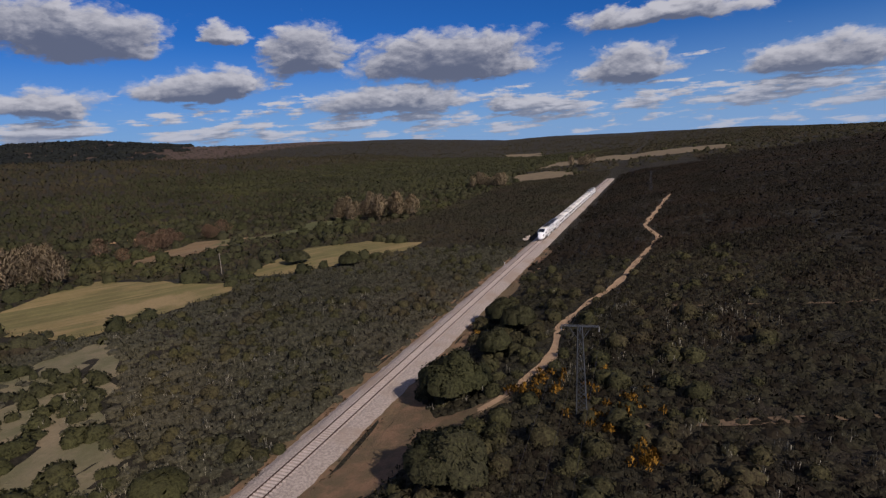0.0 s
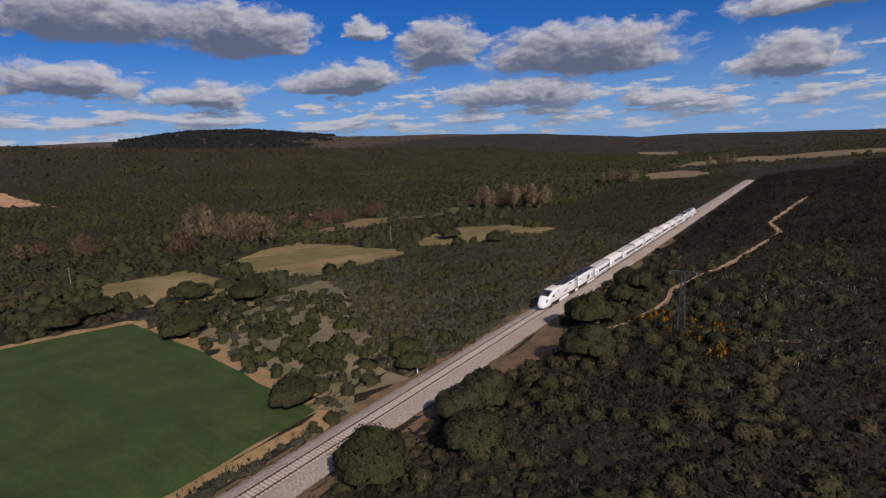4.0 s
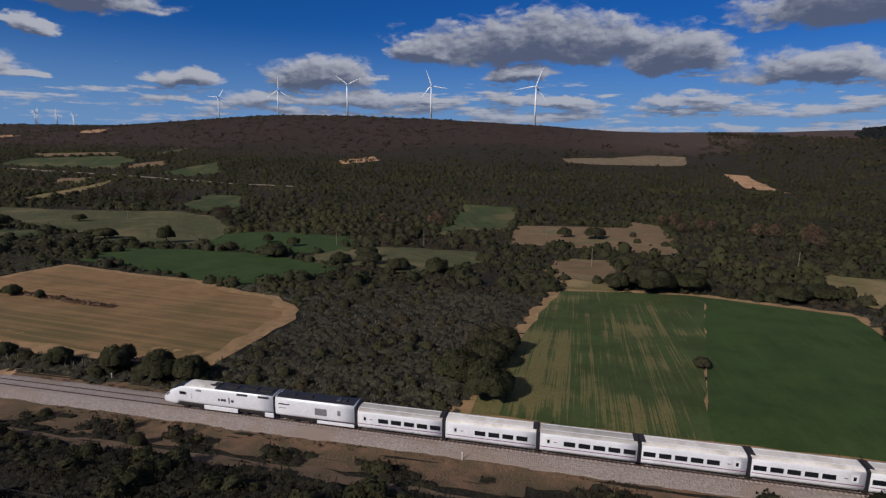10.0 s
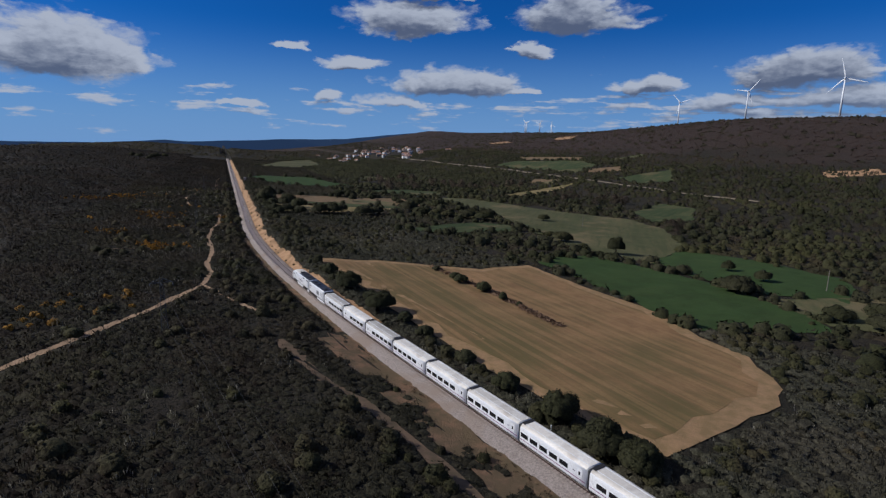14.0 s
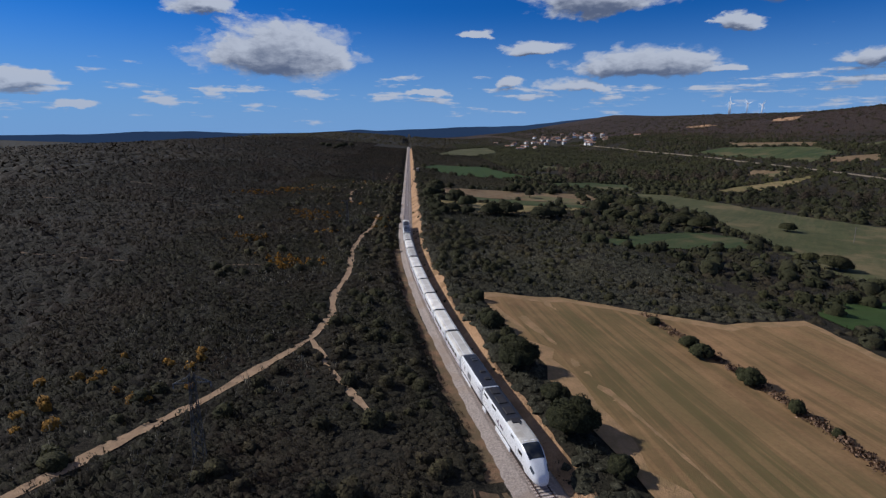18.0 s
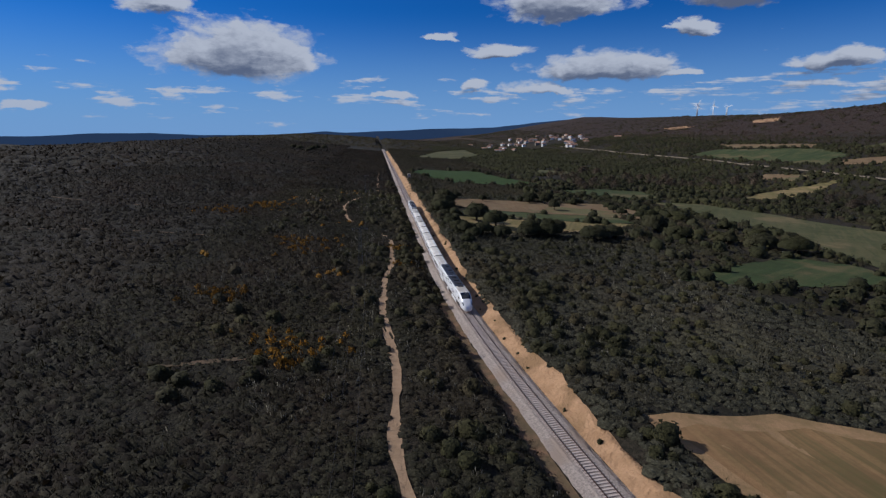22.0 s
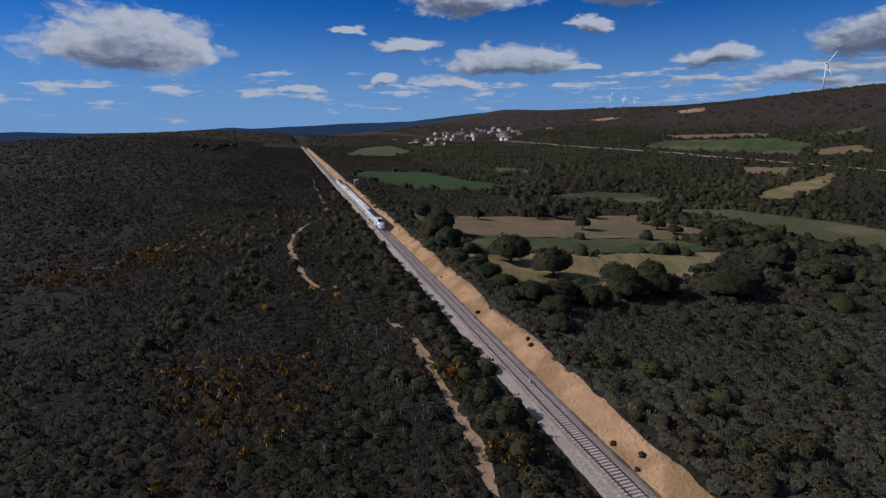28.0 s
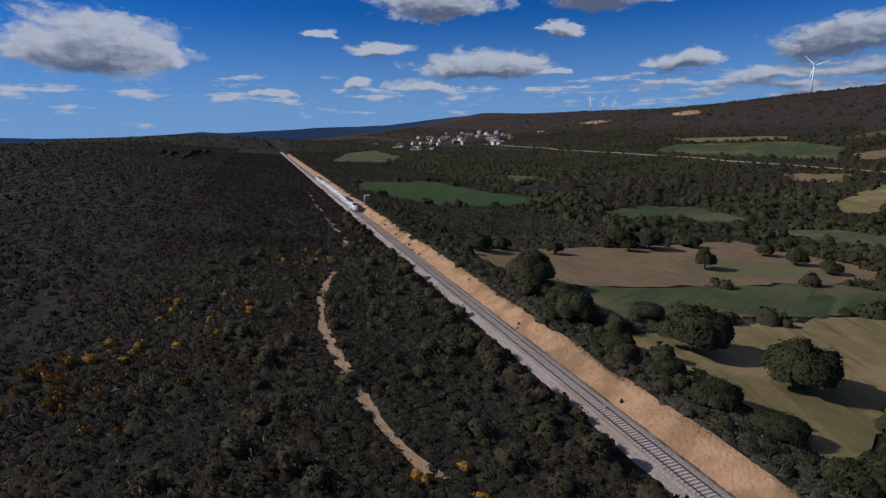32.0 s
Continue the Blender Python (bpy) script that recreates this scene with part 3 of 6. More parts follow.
def build_backdrop():
    """Hills at the end of the view, their blue haze painted as a glow."""
    az = np.linspace(-180, 180, 721)
    a = np.radians(az)
    top = np.interp(az, SKY_AZ, SKY_TOP) + 0.05 * wave(az, az * 0, 3.1, 5) + 0.03 * wave(az, az * 0, 0.9, 7) + 0.05
    rows = []
    for k, f in ((4640, None), (4660, 1.0), (4900, 0.9)):
        z = np.full(len(az), -300.0) if f is None else 36 + k * np.tan(np.radians(top)) * f
        rows.append(np.column_stack((-5 - k * np.sin(a), -180 + k * np.cos(a), z)))
    v = np.stack(rows, 1).reshape(-1, 3)
    i = (np.arange(len(az) - 1)[:, None] * 3 + np.arange(2)[None]).ravel()
    obj("backdrop_hills", mesh_of("backdrop_hills", v, np.stack((i, i + 1, i + 4, i + 3), 1), True), HAZE_GLOW_HILL, kind="structure", label="far hills along the horizon, haze painted as a blue glow", category="hills")


build_backdrop()


def inside(poly, x, y):
    p = np.asarray(poly, float)
    q = np.roll(p, -1, 0)
    hit = np.zeros(np.shape(x), bool)
    for (x0, y0), (x1, y1) in zip(p, q):
        c = (y0 > y) != (y1 > y)
        hit ^= c & (x < (x1 - x0) * (y - y0) / (y1 - y0 + 1e-12) + x0)
    return hit


def wider(poly, by):
    """The outline, moved outwards."""
    p = np.asarray(poly, float)
    c = p.mean(0)
    d = p - c
    return c + d * (1 + by / np.linalg.norm(d, axis=1, keepdims=True))


def ragged(poly, size, seed):
    """The outline with many more corners and an uneven run."""
    rng, out = np.random.default_rng(seed), []
    p = np.asarray(poly, float)
    for a, b in zip(p, np.roll(p, -1, 0)):
        k = max(int(np.linalg.norm(b - a) / 5), 1)
        for t in np.arange(k) / k:
            out.append(a + (b - a) * t + rng.normal(0, size, 2) * (0.2 if t == 0 else 1))
    return np.array(out)


def drape(name, poly, lift, material, label, category="field", cell=5.0, rag=0.5, seed=1):
    """A sheet over the ground inside an outline."""
    out = ragged(poly, rag, seed)
    bm = bmesh.new()
    bm.faces.new([bm.verts.new((x, y, 0)) for x, y in out])
    bmesh.ops.triangulate(bm, faces=bm.faces[:])
    lo, hi = out.min(0), out.max(0)
    cell = max(cell, (hi - lo).max() / 34)
    for axis in (0, 1):
        for v in np.arange(lo[axis] + cell, hi[axis], cell):
            at, no = [0, 0, 0], [0, 0, 0]
            at[axis], no[axis] = v, 1
            bmesh.ops.bisect_plane(bm, geom=bm.faces[:] + bm.edges[:] + bm.verts[:], plane_co=at, plane_no=no)
    me = bpy.data.meshes.new(name)
    bm.to_mesh(me)
    bm.free()
    co = np.zeros(len(me.vertices) * 3, np.float32)
    me.vertices.foreach_get("co", co)
    co = co.reshape(-1, 3)
    co[:, 2] = ground(co[:, 0], co[:, 1]) + lift
    me.vertices.foreach_set("co", co.ravel())
    me.polygons.foreach_set("use_smooth", np.ones(len(me.polygons), bool))
    me.update()
    return obj(name, me, material, kind="structure", label=label, category=category)


def ribbon(name, points, width, lift, material, label, category, rag=0.25, seed=2):
    """A strip over the ground along a line of places."""
    p = np.asarray(points, float)
    s = np.concatenate(([0], np.cumsum(np.linalg.norm(np.diff(p, axis=0), axis=1))))
    k = max(int(s[-1] / 2.5), 2)
    t = np.linspace(0, s[-1], k)
    c = np.stack([np.interp(t, s, p[:, i]) for i in (0, 1)], 1)
    for _ in range(2):
        c[1:-1] = (c[:-2] + 2 * c[1:-1] + c[2:]) / 4
    d = np.gradient(c, axis=0)
    d /= np.linalg.norm(d, axis=1, keepdims=True)
    nrm = np.stack((-d[:, 1], d[:, 0]), 1)
    rng = np.random.default_rng(seed)
    w = width / 2 * (1 + rag * wave(t, t * 0.3, 4.0, seed)) + rng.normal(0, 0.08 * width * rag * 2, k)
    rows = []
    for f in (-1.0, -0.5, 0.0, 0.5, 1.0):
        q = c + nrm * (w * f)[:, None]
        rows.append(np.column_stack((q, ground(q[:, 0], q[:, 1]) + lift - 0.04 * (abs(f) == 0.5))))
    v = np.stack(rows, 1).reshape(-1, 3)
    i = (np.arange(k - 1)[:, None] * 5 + np.arange(4)[None]).ravel()
    me = mesh_of(name, v, np.stack((i, i + 1, i + 6, i + 5), 1), True)
    return obj(name, me, material, kind="structure", label=label, category=category)


GREEN = ((-49.8, -66), (-98.7, -59.9), (-144, -51.9), (-146, -33), (-146, -13), (-130.4, 25.3), (-94.4, 21.3), (-67, 16), (-50.5, 14))
GREEN_A = ((-49.9, -30), (-58, -29), (-137, -10.5), (-146, -13), (-130.4, 25.3), (-94.4, 21.3), (-67, 16), (-50.5, 14))
GREEN_B = ((-49.8, -66), (-98.7, -59.9), (-144, -51.9), (-146, -33), (-146, -13), (-137, -10.5), (-58, -29), (-49.9, -30))
STRIP = ((-148, -52), (-185, -56.5), (-218, -50), (-213, -29), (-146.5, -34))
NORTH_A = ((-184, 84), (-195, 113), (-198, 136), (-136, 137), (-124, 127), (-124.5, 90), (-131, 80), (-150, 82))
NORTH_B = ((-138, 143), (-146, 198), (-122, 209), (-91, 202), (-90, 186), (-113, 149))
NORTH_C = ((-197, 48), (-190, 75), (-159, 69.5), (-129, 50), (-143, 36.5), (-170, 33))
PALE_UP = ((-763, -54), (-820, 69), (-803, 119), (-748, 108), (-738, -46))
ORANGE = ((-704, 143), (-695, 168), (-569, 170), (-606, 141))
G_PATCH = ((-278, -128), (-428, -134), (-421, -86), (-327, -84))
GREY_TAN = ((-262, -79), (-345, -84), (-333, -17), (-319, 15), (-233, 1))
L_GREEN = ((-236, -238), (-252, -244), (-258, -207), (-254, -169), (-220, -149), (-200, -147), (-186, -169), (-191, -197), (-205, -232))
BROWN = ((-57.5, -262), (-81, -260), (-99, -247), (-113, -236), (-137, -236), (-131, -200), (-129, -172), (-117, -151), (-114, -137), (-102, -124), (-93, -120), (-76, -119), (-57, -118), (-54.5, -140), (-54.5, -166), (-55, -193), (-57, -222))
GREEN_2 = ((-146, -240), (-160, -250), (-187, -250), (-189, -216), (-186, -187), (-179, -166), (-169, -144), (-155, -134), (-138, -144), (-123, -153), (-133, -185), (-141, -211))
MEADOW = ((-179, -164), (-217, -148), (-223, -126), (-222, -86), (-196, -80), (-169, -97), (-157, -107), (-168, -126), (-163, -138))
SOUTH_1 = ((-110, -542), (-148, -534), (-203, -526), (-233, -520), (-228, -474), (-212, -446), (-196, -464), (-116, -491), (-103, -506))
SOUTH_2 = ((-116, -490), (-196, -463), (-191, -441), (-169, -443), (-101, -469))
SOUTH_3 = ((-88, -457), (-114, -458), (-191, -437), (-147, -417), (-115, -418), (-84, -414), (-92, -437))
SOUTH_4 = ((-144, -734), (-176, -805), (-246, -812), (-241, -719), (-250, -650), (-205, -640), (-165, -655))
SOUTH_5 = ((-249, -1112), (-400, -1460), (-520, -1600), (-442, -1271), (-324, -1088))
SOUTH_6 = ((-128, -338), (-167, -351), (-205, -359), (-216, -342), (-208, -320), (-183, -322), (-154, -325))
SOUTH_7 = ((-271, -529), (-308, -520), (-320, -470), (-324, -400), (-337, -347), (-318, -300), (-262, -247), (-240, -240), (-201, -226), (-196, -262), (-208, -304), (-233, -365), (-250, -410), (-258, -460))
CLEARING = ((-46, 17), (-60, 15.5), (-72, 18), (-92, 22), (-119, 27), (-132, 41), (-136, 54), (-124, 62), (-121, 80), (-108, 76), (-88, 61), (-76, 49), (-62, 42), (-56, 33), (-46, 31))
FIELDS = (GREEN, STRIP, NORTH_A, NORTH_B, NORTH_C, PALE_UP, ORANGE, G_PATCH, GREY_TAN, L_GREEN, BROWN, GREEN_2, MEADOW, SOUTH_1, SOUTH_2, SOUTH_3, SOUTH_4, SOUTH_5, SOUTH_6, SOUTH_7)

WHEAT = crop_paint("young_wheat", (0.042, 0.070, 0.020), (0.085, 0.095, 0.032), 0.16, 178, 1.5)
WHEAT_THIN = crop_paint("thin_wheat", (0.055, 0.076, 0.025), (0.26, 0.185, 0.08), 0.42, 178, 0.35, strip=(69.0, 13.0))
STUBBLE = crop_paint("sown_stubble", (0.27, 0.160, 0.076), (0.085, 0.080, 0.030), 0.8, 83.7, 1.8, strip=(51.5, 34.0), soft=0.14)
PASTURE = crop_paint("grazed_pasture", (0.080, 0.084, 0.036), (0.13, 0.112, 0.055), 0.5, 40, 3.0, (0.15, 0.118, 0.06), 0.09)
PASTURE_N = crop_paint("sloping_pasture", (0.145, 0.125, 0.050), (0.25, 0.175, 0.080), 0.7, 55, 3.0, (0.25, 0.18, 0.09), 0.11)
PASTURE_DRY = crop_paint("dry_pasture", (0.185, 0.122, 0.067), (0.20, 0.15, 0.085), 0.6, 70, 2.0, (0.115, 0.108, 0.05), 0.10)
STRAW = crop_paint("straw_field", (0.19, 0.145, 0.09), (0.14, 0.11, 0.065), 0.6, 20, 3.0)
PASTURE_GREEN = crop_paint("green_pasture", (0.046, 0.064, 0.025), (0.105, 0.102, 0.043), 0.6, 20, 3.0, (0.115, 0.095, 0.046), 0.11)


BARE_VERGE = ((-35.5, 72), (-31, 66), (-28, 61.5), (-23, 63), (-17, 69.5), (-18, 62.5), (-22, 57), (-25, 51.5), (-27.5, 44), (-30, 36), (-35.5, 34))
EXTRA = []         # outlines of the small far fields


def build_fields():
    drape("field_margin", wider(GREEN, 4.5), 0.06, MARGIN, "strip of dry straw round a wheat field", rag=0.7)
    drape("wheat_field", GREEN_A, 0.15, WHEAT, "smooth dark green field of young wheat", rag=0.3)
    drape("wheat_field", GREEN_B, 0.15, WHEAT_THIN, "green wheat field with thin straw-coloured sowing rows", rag=0.3)
    drape("grass_field", STRIP, 0.15, PASTURE_N, "olive grass strip behind the wheat field")
    for poly, mat, text in ((NORTH_A, PASTURE_N, "olive green sloping pasture among holm oaks"), (NORTH_B, PASTURE_N, "narrow olive green pasture"), (NORTH_C, PASTURE_N, "small olive pasture behind the oaks"),
                            (GREY_TAN, PASTURE_DRY, "grey-brown fallow field"), (G_PATCH, PASTURE_GREEN, "bright green pasture on the valley floor"), (L_GREEN, WHEAT, "long green field with single oaks"),
                            (GREEN_2, WHEAT, "dark green field beside the stubble"), (MEADOW, PASTURE, "tan grass meadow on the valley floor"),
                            (SOUTH_1, PASTURE_DRY, "brown pasture dotted with oaks"), (SOUTH_2, PASTURE_GREEN, "green strip of sown grass"), (SOUTH_3, PASTURE_N, "straw-coloured pasture under large oaks"),
                            (SOUTH_4, WHEAT, "far green field beside the railway"), (SOUTH_5, PASTURE, "far olive field below the village"), (SOUTH_6, PASTURE_GREEN, "green field edge amid dark scrub"), (SOUTH_7, PASTURE, "wide olive meadow with a hedge of oaks")):
        drape("field", poly, 0.22, mat, text, cell=8.0, rag=1.0)
    drape("field_margin", wider(BROWN, 1.5), 0.16, MARGIN, "bare straw-coloured edge round the stubble field")
    drape("stubble_field", wider(BROWN, -3.0), 0.19, STUBBLE, "brown stubble field with faint green drill rows", rag=1.0)
    drape("field", PALE_UP, 0.6, STRAW, "pale bare field high on the slope", cell=14.0, rag=1.5)
    drape("bare_slope", ORANGE, 0.6, CLAY, "orange patch of bare clay on the slope", cell=14.0, rag=1.5)
    drape("bare_verge", BARE_VERGE, 0.12, VERGE, "bare reddish verge where the track meets the ballast", "verge", rag=0.7)
    drape("clearing", CLEARING, 0.05, TURF, "clearing of short dry turf among bushes", rag=2.2)
    for poly, mat, text in (
            (((-645, -907), (-699, -903), (-733, -764), (-687, -685), (-604, -655), (-622, -740), (-628, -830)), PASTURE_GREEN, "long green field above the valley road"),
            (((-418, -571), (-472, -578), (-524, -574), (-455, -544), (-390, -534), (-377, -545)), PASTURE_N, "tan pasture beside the brook"),
            (((-242, -609), (-285, -618), (-325, -607), (-304, -557), (-271, -540), (-262, -567), (-235, -580)), PASTURE_GREEN, "small green pasture among hedges"),
            (((-348, -863), (-386, -833), (-362, -785), (-310, -779)), PASTURE, "far olive strip on the valley floor"),
            (((-372, -369), (-442, -394), (-430, -347), (-374, -315), (-339, -326)), PASTURE_GREEN, "green plot beyond the meadow"),
            (((-587, -565), (-684, -549), (-590, -480), (-545, -505)), PASTURE_GREEN, "green field beside the valley road"),
            (((-640, -662), (-690, -639), (-640, -600), (-612, -640)), PASTURE_DRY, "brown field on the slope"),
            (((-530, -665), (-535, -610), (-495, -600), (-500, -640)), PASTURE_DRY, "bare brown strip below the road"),
            (((-765, -977), (-772, -787), (-740, -780), (-715, -903)), PASTURE_DRY, "brown plot up the slope"),
            (((-222, 146), (-250, 233), (-219, 243), (-205, 220), (-215, 161)), PASTURE_DRY, "dry pasture along the brook"),
            (((-371, -9), (-344, 11), (-262, 8), (-262, -14)), PASTURE_DRY, "fallow strip by the brook"),
            (((-150, 715), (-62, 776), (11, 690), (86, 705), (88, 839), (31, 900), (-80, 1010), (-160, 900)), STRAW, "wide straw-coloured field beyond the woods"),
            (((-165, 640), (-126, 662), (-78, 600), (-100, 560), (-136, 552)), STRAW, "pale bare ground at a wood's edge"),
            (((560, -1830), (640, -1700), (520, -1600), (400, -1720)), STRAW, "far pale field on the southern plain"),
            (((30, -2000), (130, -1960), (90, -1840), (0, -1880)), STRAW, "far straw-coloured plot on the plain"),
            (((-532, 1945), (-414, 2064), (-305, 1583), (-451, 1719)), STRAW, "far pale field towards the hills"),
            (((-222, 206), (-205, 238), (-190, 260), (-183, 288), (-200, 300), (-214, 296), (-203, 266), (-219, 232)), PASTURE, "narrow meadow along the brook"),
            (((-754, -728), (-814, -697), (-792, -676), (-750, -704)), PASTURE, "small olive field up the slope"),
            (((-173, -57), (-205, -55), (-212, -29), (-172, -30), (-154, -34)), PASTURE_DRY, "straw-coloured plot behind the wheat")):
        drape("field", poly, 0.3, mat, text, cell=9.0, rag=1.6)
        EXTRA.append(poly)
    for poly in (((-1238, -1345), (-1290, -1307), (-1148, -1190), (-1120, -1232)), ((-1175, -1610), (-1240, -1588), (-1180, -1480), (-1061, -1428)), ((-715, -372), (-752, -329), (-722, -312), (-684, -353)), ((-300, 228), (-318, 222), (-316, 240), (-284, 262), (-280, 246)), ((-715, -330), (-735, -345), (-728, -372), (-712, -362))):
        drape("bare_bank", poly, 0.5, CLAY, "bare reddish earth bank", cell=6.0, rag=1.2)


PATH_N = ((6, 300), (3.8, 286), (-1, 237), (-4.6, 202), (0.6, 176), (-4.7, 145), (-8.5, 120), (-13.9, 105), (-16.5, 94), (-15, 78), (-17, 73), (-19, 66), (-22.5, 60.4), (-27.2, 57.9), (-31, 52), (-33.5, 42))
PATH_S = ((30, -176), (6.6, -206), (0.6, -213), (-3.8, -220.5), (-9.8, -229), (-14.7, -237), (-19.5, -251), (-20.3, -265), (-26, -287), (-30, -319), (-36, -345), (-43, -366), (-46.5, -383), (-50, -400), (-49.3, -413), (-46.9, -426.5), (-43, -430), (-40.8, -437), (-40.2, -448), (-42, -467), (-44.7, -486), (-50.7, -506), (-60, -525), (-69, -541), (-79, -568), (-87, -612), (-98, -665), (-116, -750))
PATH_FARM = ((-14.7, -236), (-17.5, -222), (-22.8, -206), (-21, -185), (-22, -165), (-25, -152), (-26.5, -136), (-26.8, -124), (-27.5, -90), (-26, -40))
ROAD_LINE = ((-700, -1400), (-648, -1090), (-622, -937), (-607, -800), (-576, -680), (-552, -600), (-526, -490), (-498, -365), (-488, -325))


def build_paths():
    ribbon("cart_track", PATH_N, 1.7, 0.10, TRACK_DIRT, "worn ochre dirt track through the scrub", "dirt track", 0.5, 3)
    ribbon("cart_track", PATH_S, 1.6, 0.10, TRACK_DIRT, "winding ochre dirt track beside the railway", "dirt track", 0.5, 4)
    faint = paint("faint_track_dirt", (0.15, 0.10, 0.064), 0.95, other=(0.09, 0.068, 0.043), scale=0.4, spec=0.1)
    ribbon("cart_track", PATH_FARM[:3], 1.3, 0.10, TRACK_DIRT, "short spur of dirt track at a fork", "dirt track", 0.6, 5)
    ribbon("cart_track", PATH_FARM[3:], 2.6, 0.10, faint, "faint brown track half grown over", "dirt track", 0.6, 5)
    for line in (((-2, 58), (20, 62), (60, 66), (110, 78)), ((-8, 104), (30, 100), (80, 108)), ((-10, -296), (20, -292), (60, -300), (110, -318)), ((-20, -400), (0, -396), (45, -402), (100, -395)), ((-12, -470), (30, -455), (80, -470))):
        ribbon("foot_path", line, 1.1, 0.08, faint, "narrow trodden path through the heath", "path", 0.6, 6)
    ribbon("valley_road", ROAD_LINE, 6.5, 0.5, ROAD, "pale road on a low embankment across the valley", "road", 0.1, 7)
    y = np.arange(190, -190, -3.0)
    rng = np.random.default_rng(9)
    ribbon("verge", np.column_stack((line_x(y) + 6.4 + 0.4 * wave(y, y * 0, 9, 3), y)), 5.0, 0.05, VERGE, "verge of reddish soil and dry grass beside the ballast", "verge", 0.35, 9)
    y3 = np.arange(-56, -186, -3.0)
    ribbon("verge", np.column_stack((line_x(y3) + 8.2 + 1.2 * wave(y3, y3 * 0, 13, 5), y3)), 7.0, 0.09, VERGE, "broad strip of bare brown soil and dry grass beside the line", "verge", 0.4, 12)
    y2 = np.arange(-190, -330, -3.0)
    ribbon("verge", np.column_stack((line_x(y2) + 4.6 + 0.3 * wave(y2, y2 * 0, 9, 3), y2)), 2.8, 0.07, VERGE, "verge of brown soil and weeds in the cutting", "verge", 0.35, 11)
    ribbon("verge", np.column_stack((line_x(y) - 4.4, y)), 2.6, 0.05, VERGE, "thin verge of dry grass beside the ballast", "verge", 0.4, 10)
    # clay faces of the cutting
    s = np.linspace(150, 1350, 500)
    x, y, a = line_at(s)
    rng = np.random.default_rng(8)
    rows = []
    for k, u in enumerate((2.8, 3.5, 4.6, 5.8, 6.9, 8.0)):
        uu = 2.8 + (u - 2.8) * (0.72 + 0.28 * step(335, 400, s)) + (0.35 * wave(s, s * 0, 5.0, k) + rng.normal(0, 0.12, len(s))) * (k > 0) + (1.1 * wave(s, s * 0, 13, 9) - 0.4) * (k == 5)
        px, py = x - uu * np.cos(a), y + uu * np.sin(a)
        rows.append(np.column_stack((px, py, ground(px, py) + 0.13 + 0.08 * rng.random(len(s)) - 0.25 * (k == 5))))
    v = np.stack(rows, 1).reshape(-1, 3)
    i = (np.arange(len(s) - 1)[:, None] * 6 + np.arange(5)[None]).ravel()
    obj("cutting_bank", mesh_of("cutting_bank", v, np.stack((i, i + 1, i + 7, i + 6), 1), True), CLAY, kind="structure", label="sunlit bank of bare ochre clay along the railway cutting", category="bank")


build_fields()
build_paths()


# ---- railway ----
GAUGE = 1.668


def sweep(name, profile, s, material, parent=None, smooth_it=False, label=""):
    """A profile of (u, z) swept along the line; u to the west."""
    x, y, a = line_at(s)
    p = np.asarray(profile, float)
    v = np.stack([np.column_stack((x - u * np.cos(a), y + u * np.sin(a), np.full(len(s), z))) for u, z in p], 1).reshape(-1, 3)
    k = len(p)
    i = (np.arange(len(s) - 1)[:, None] * k + np.arange(k - 1)[None]).ravel()
    return obj(name, mesh_of(name, v, np.stack((i, i + k, i + k + 1, i + 1), 1), smooth_it), material, parent, label)


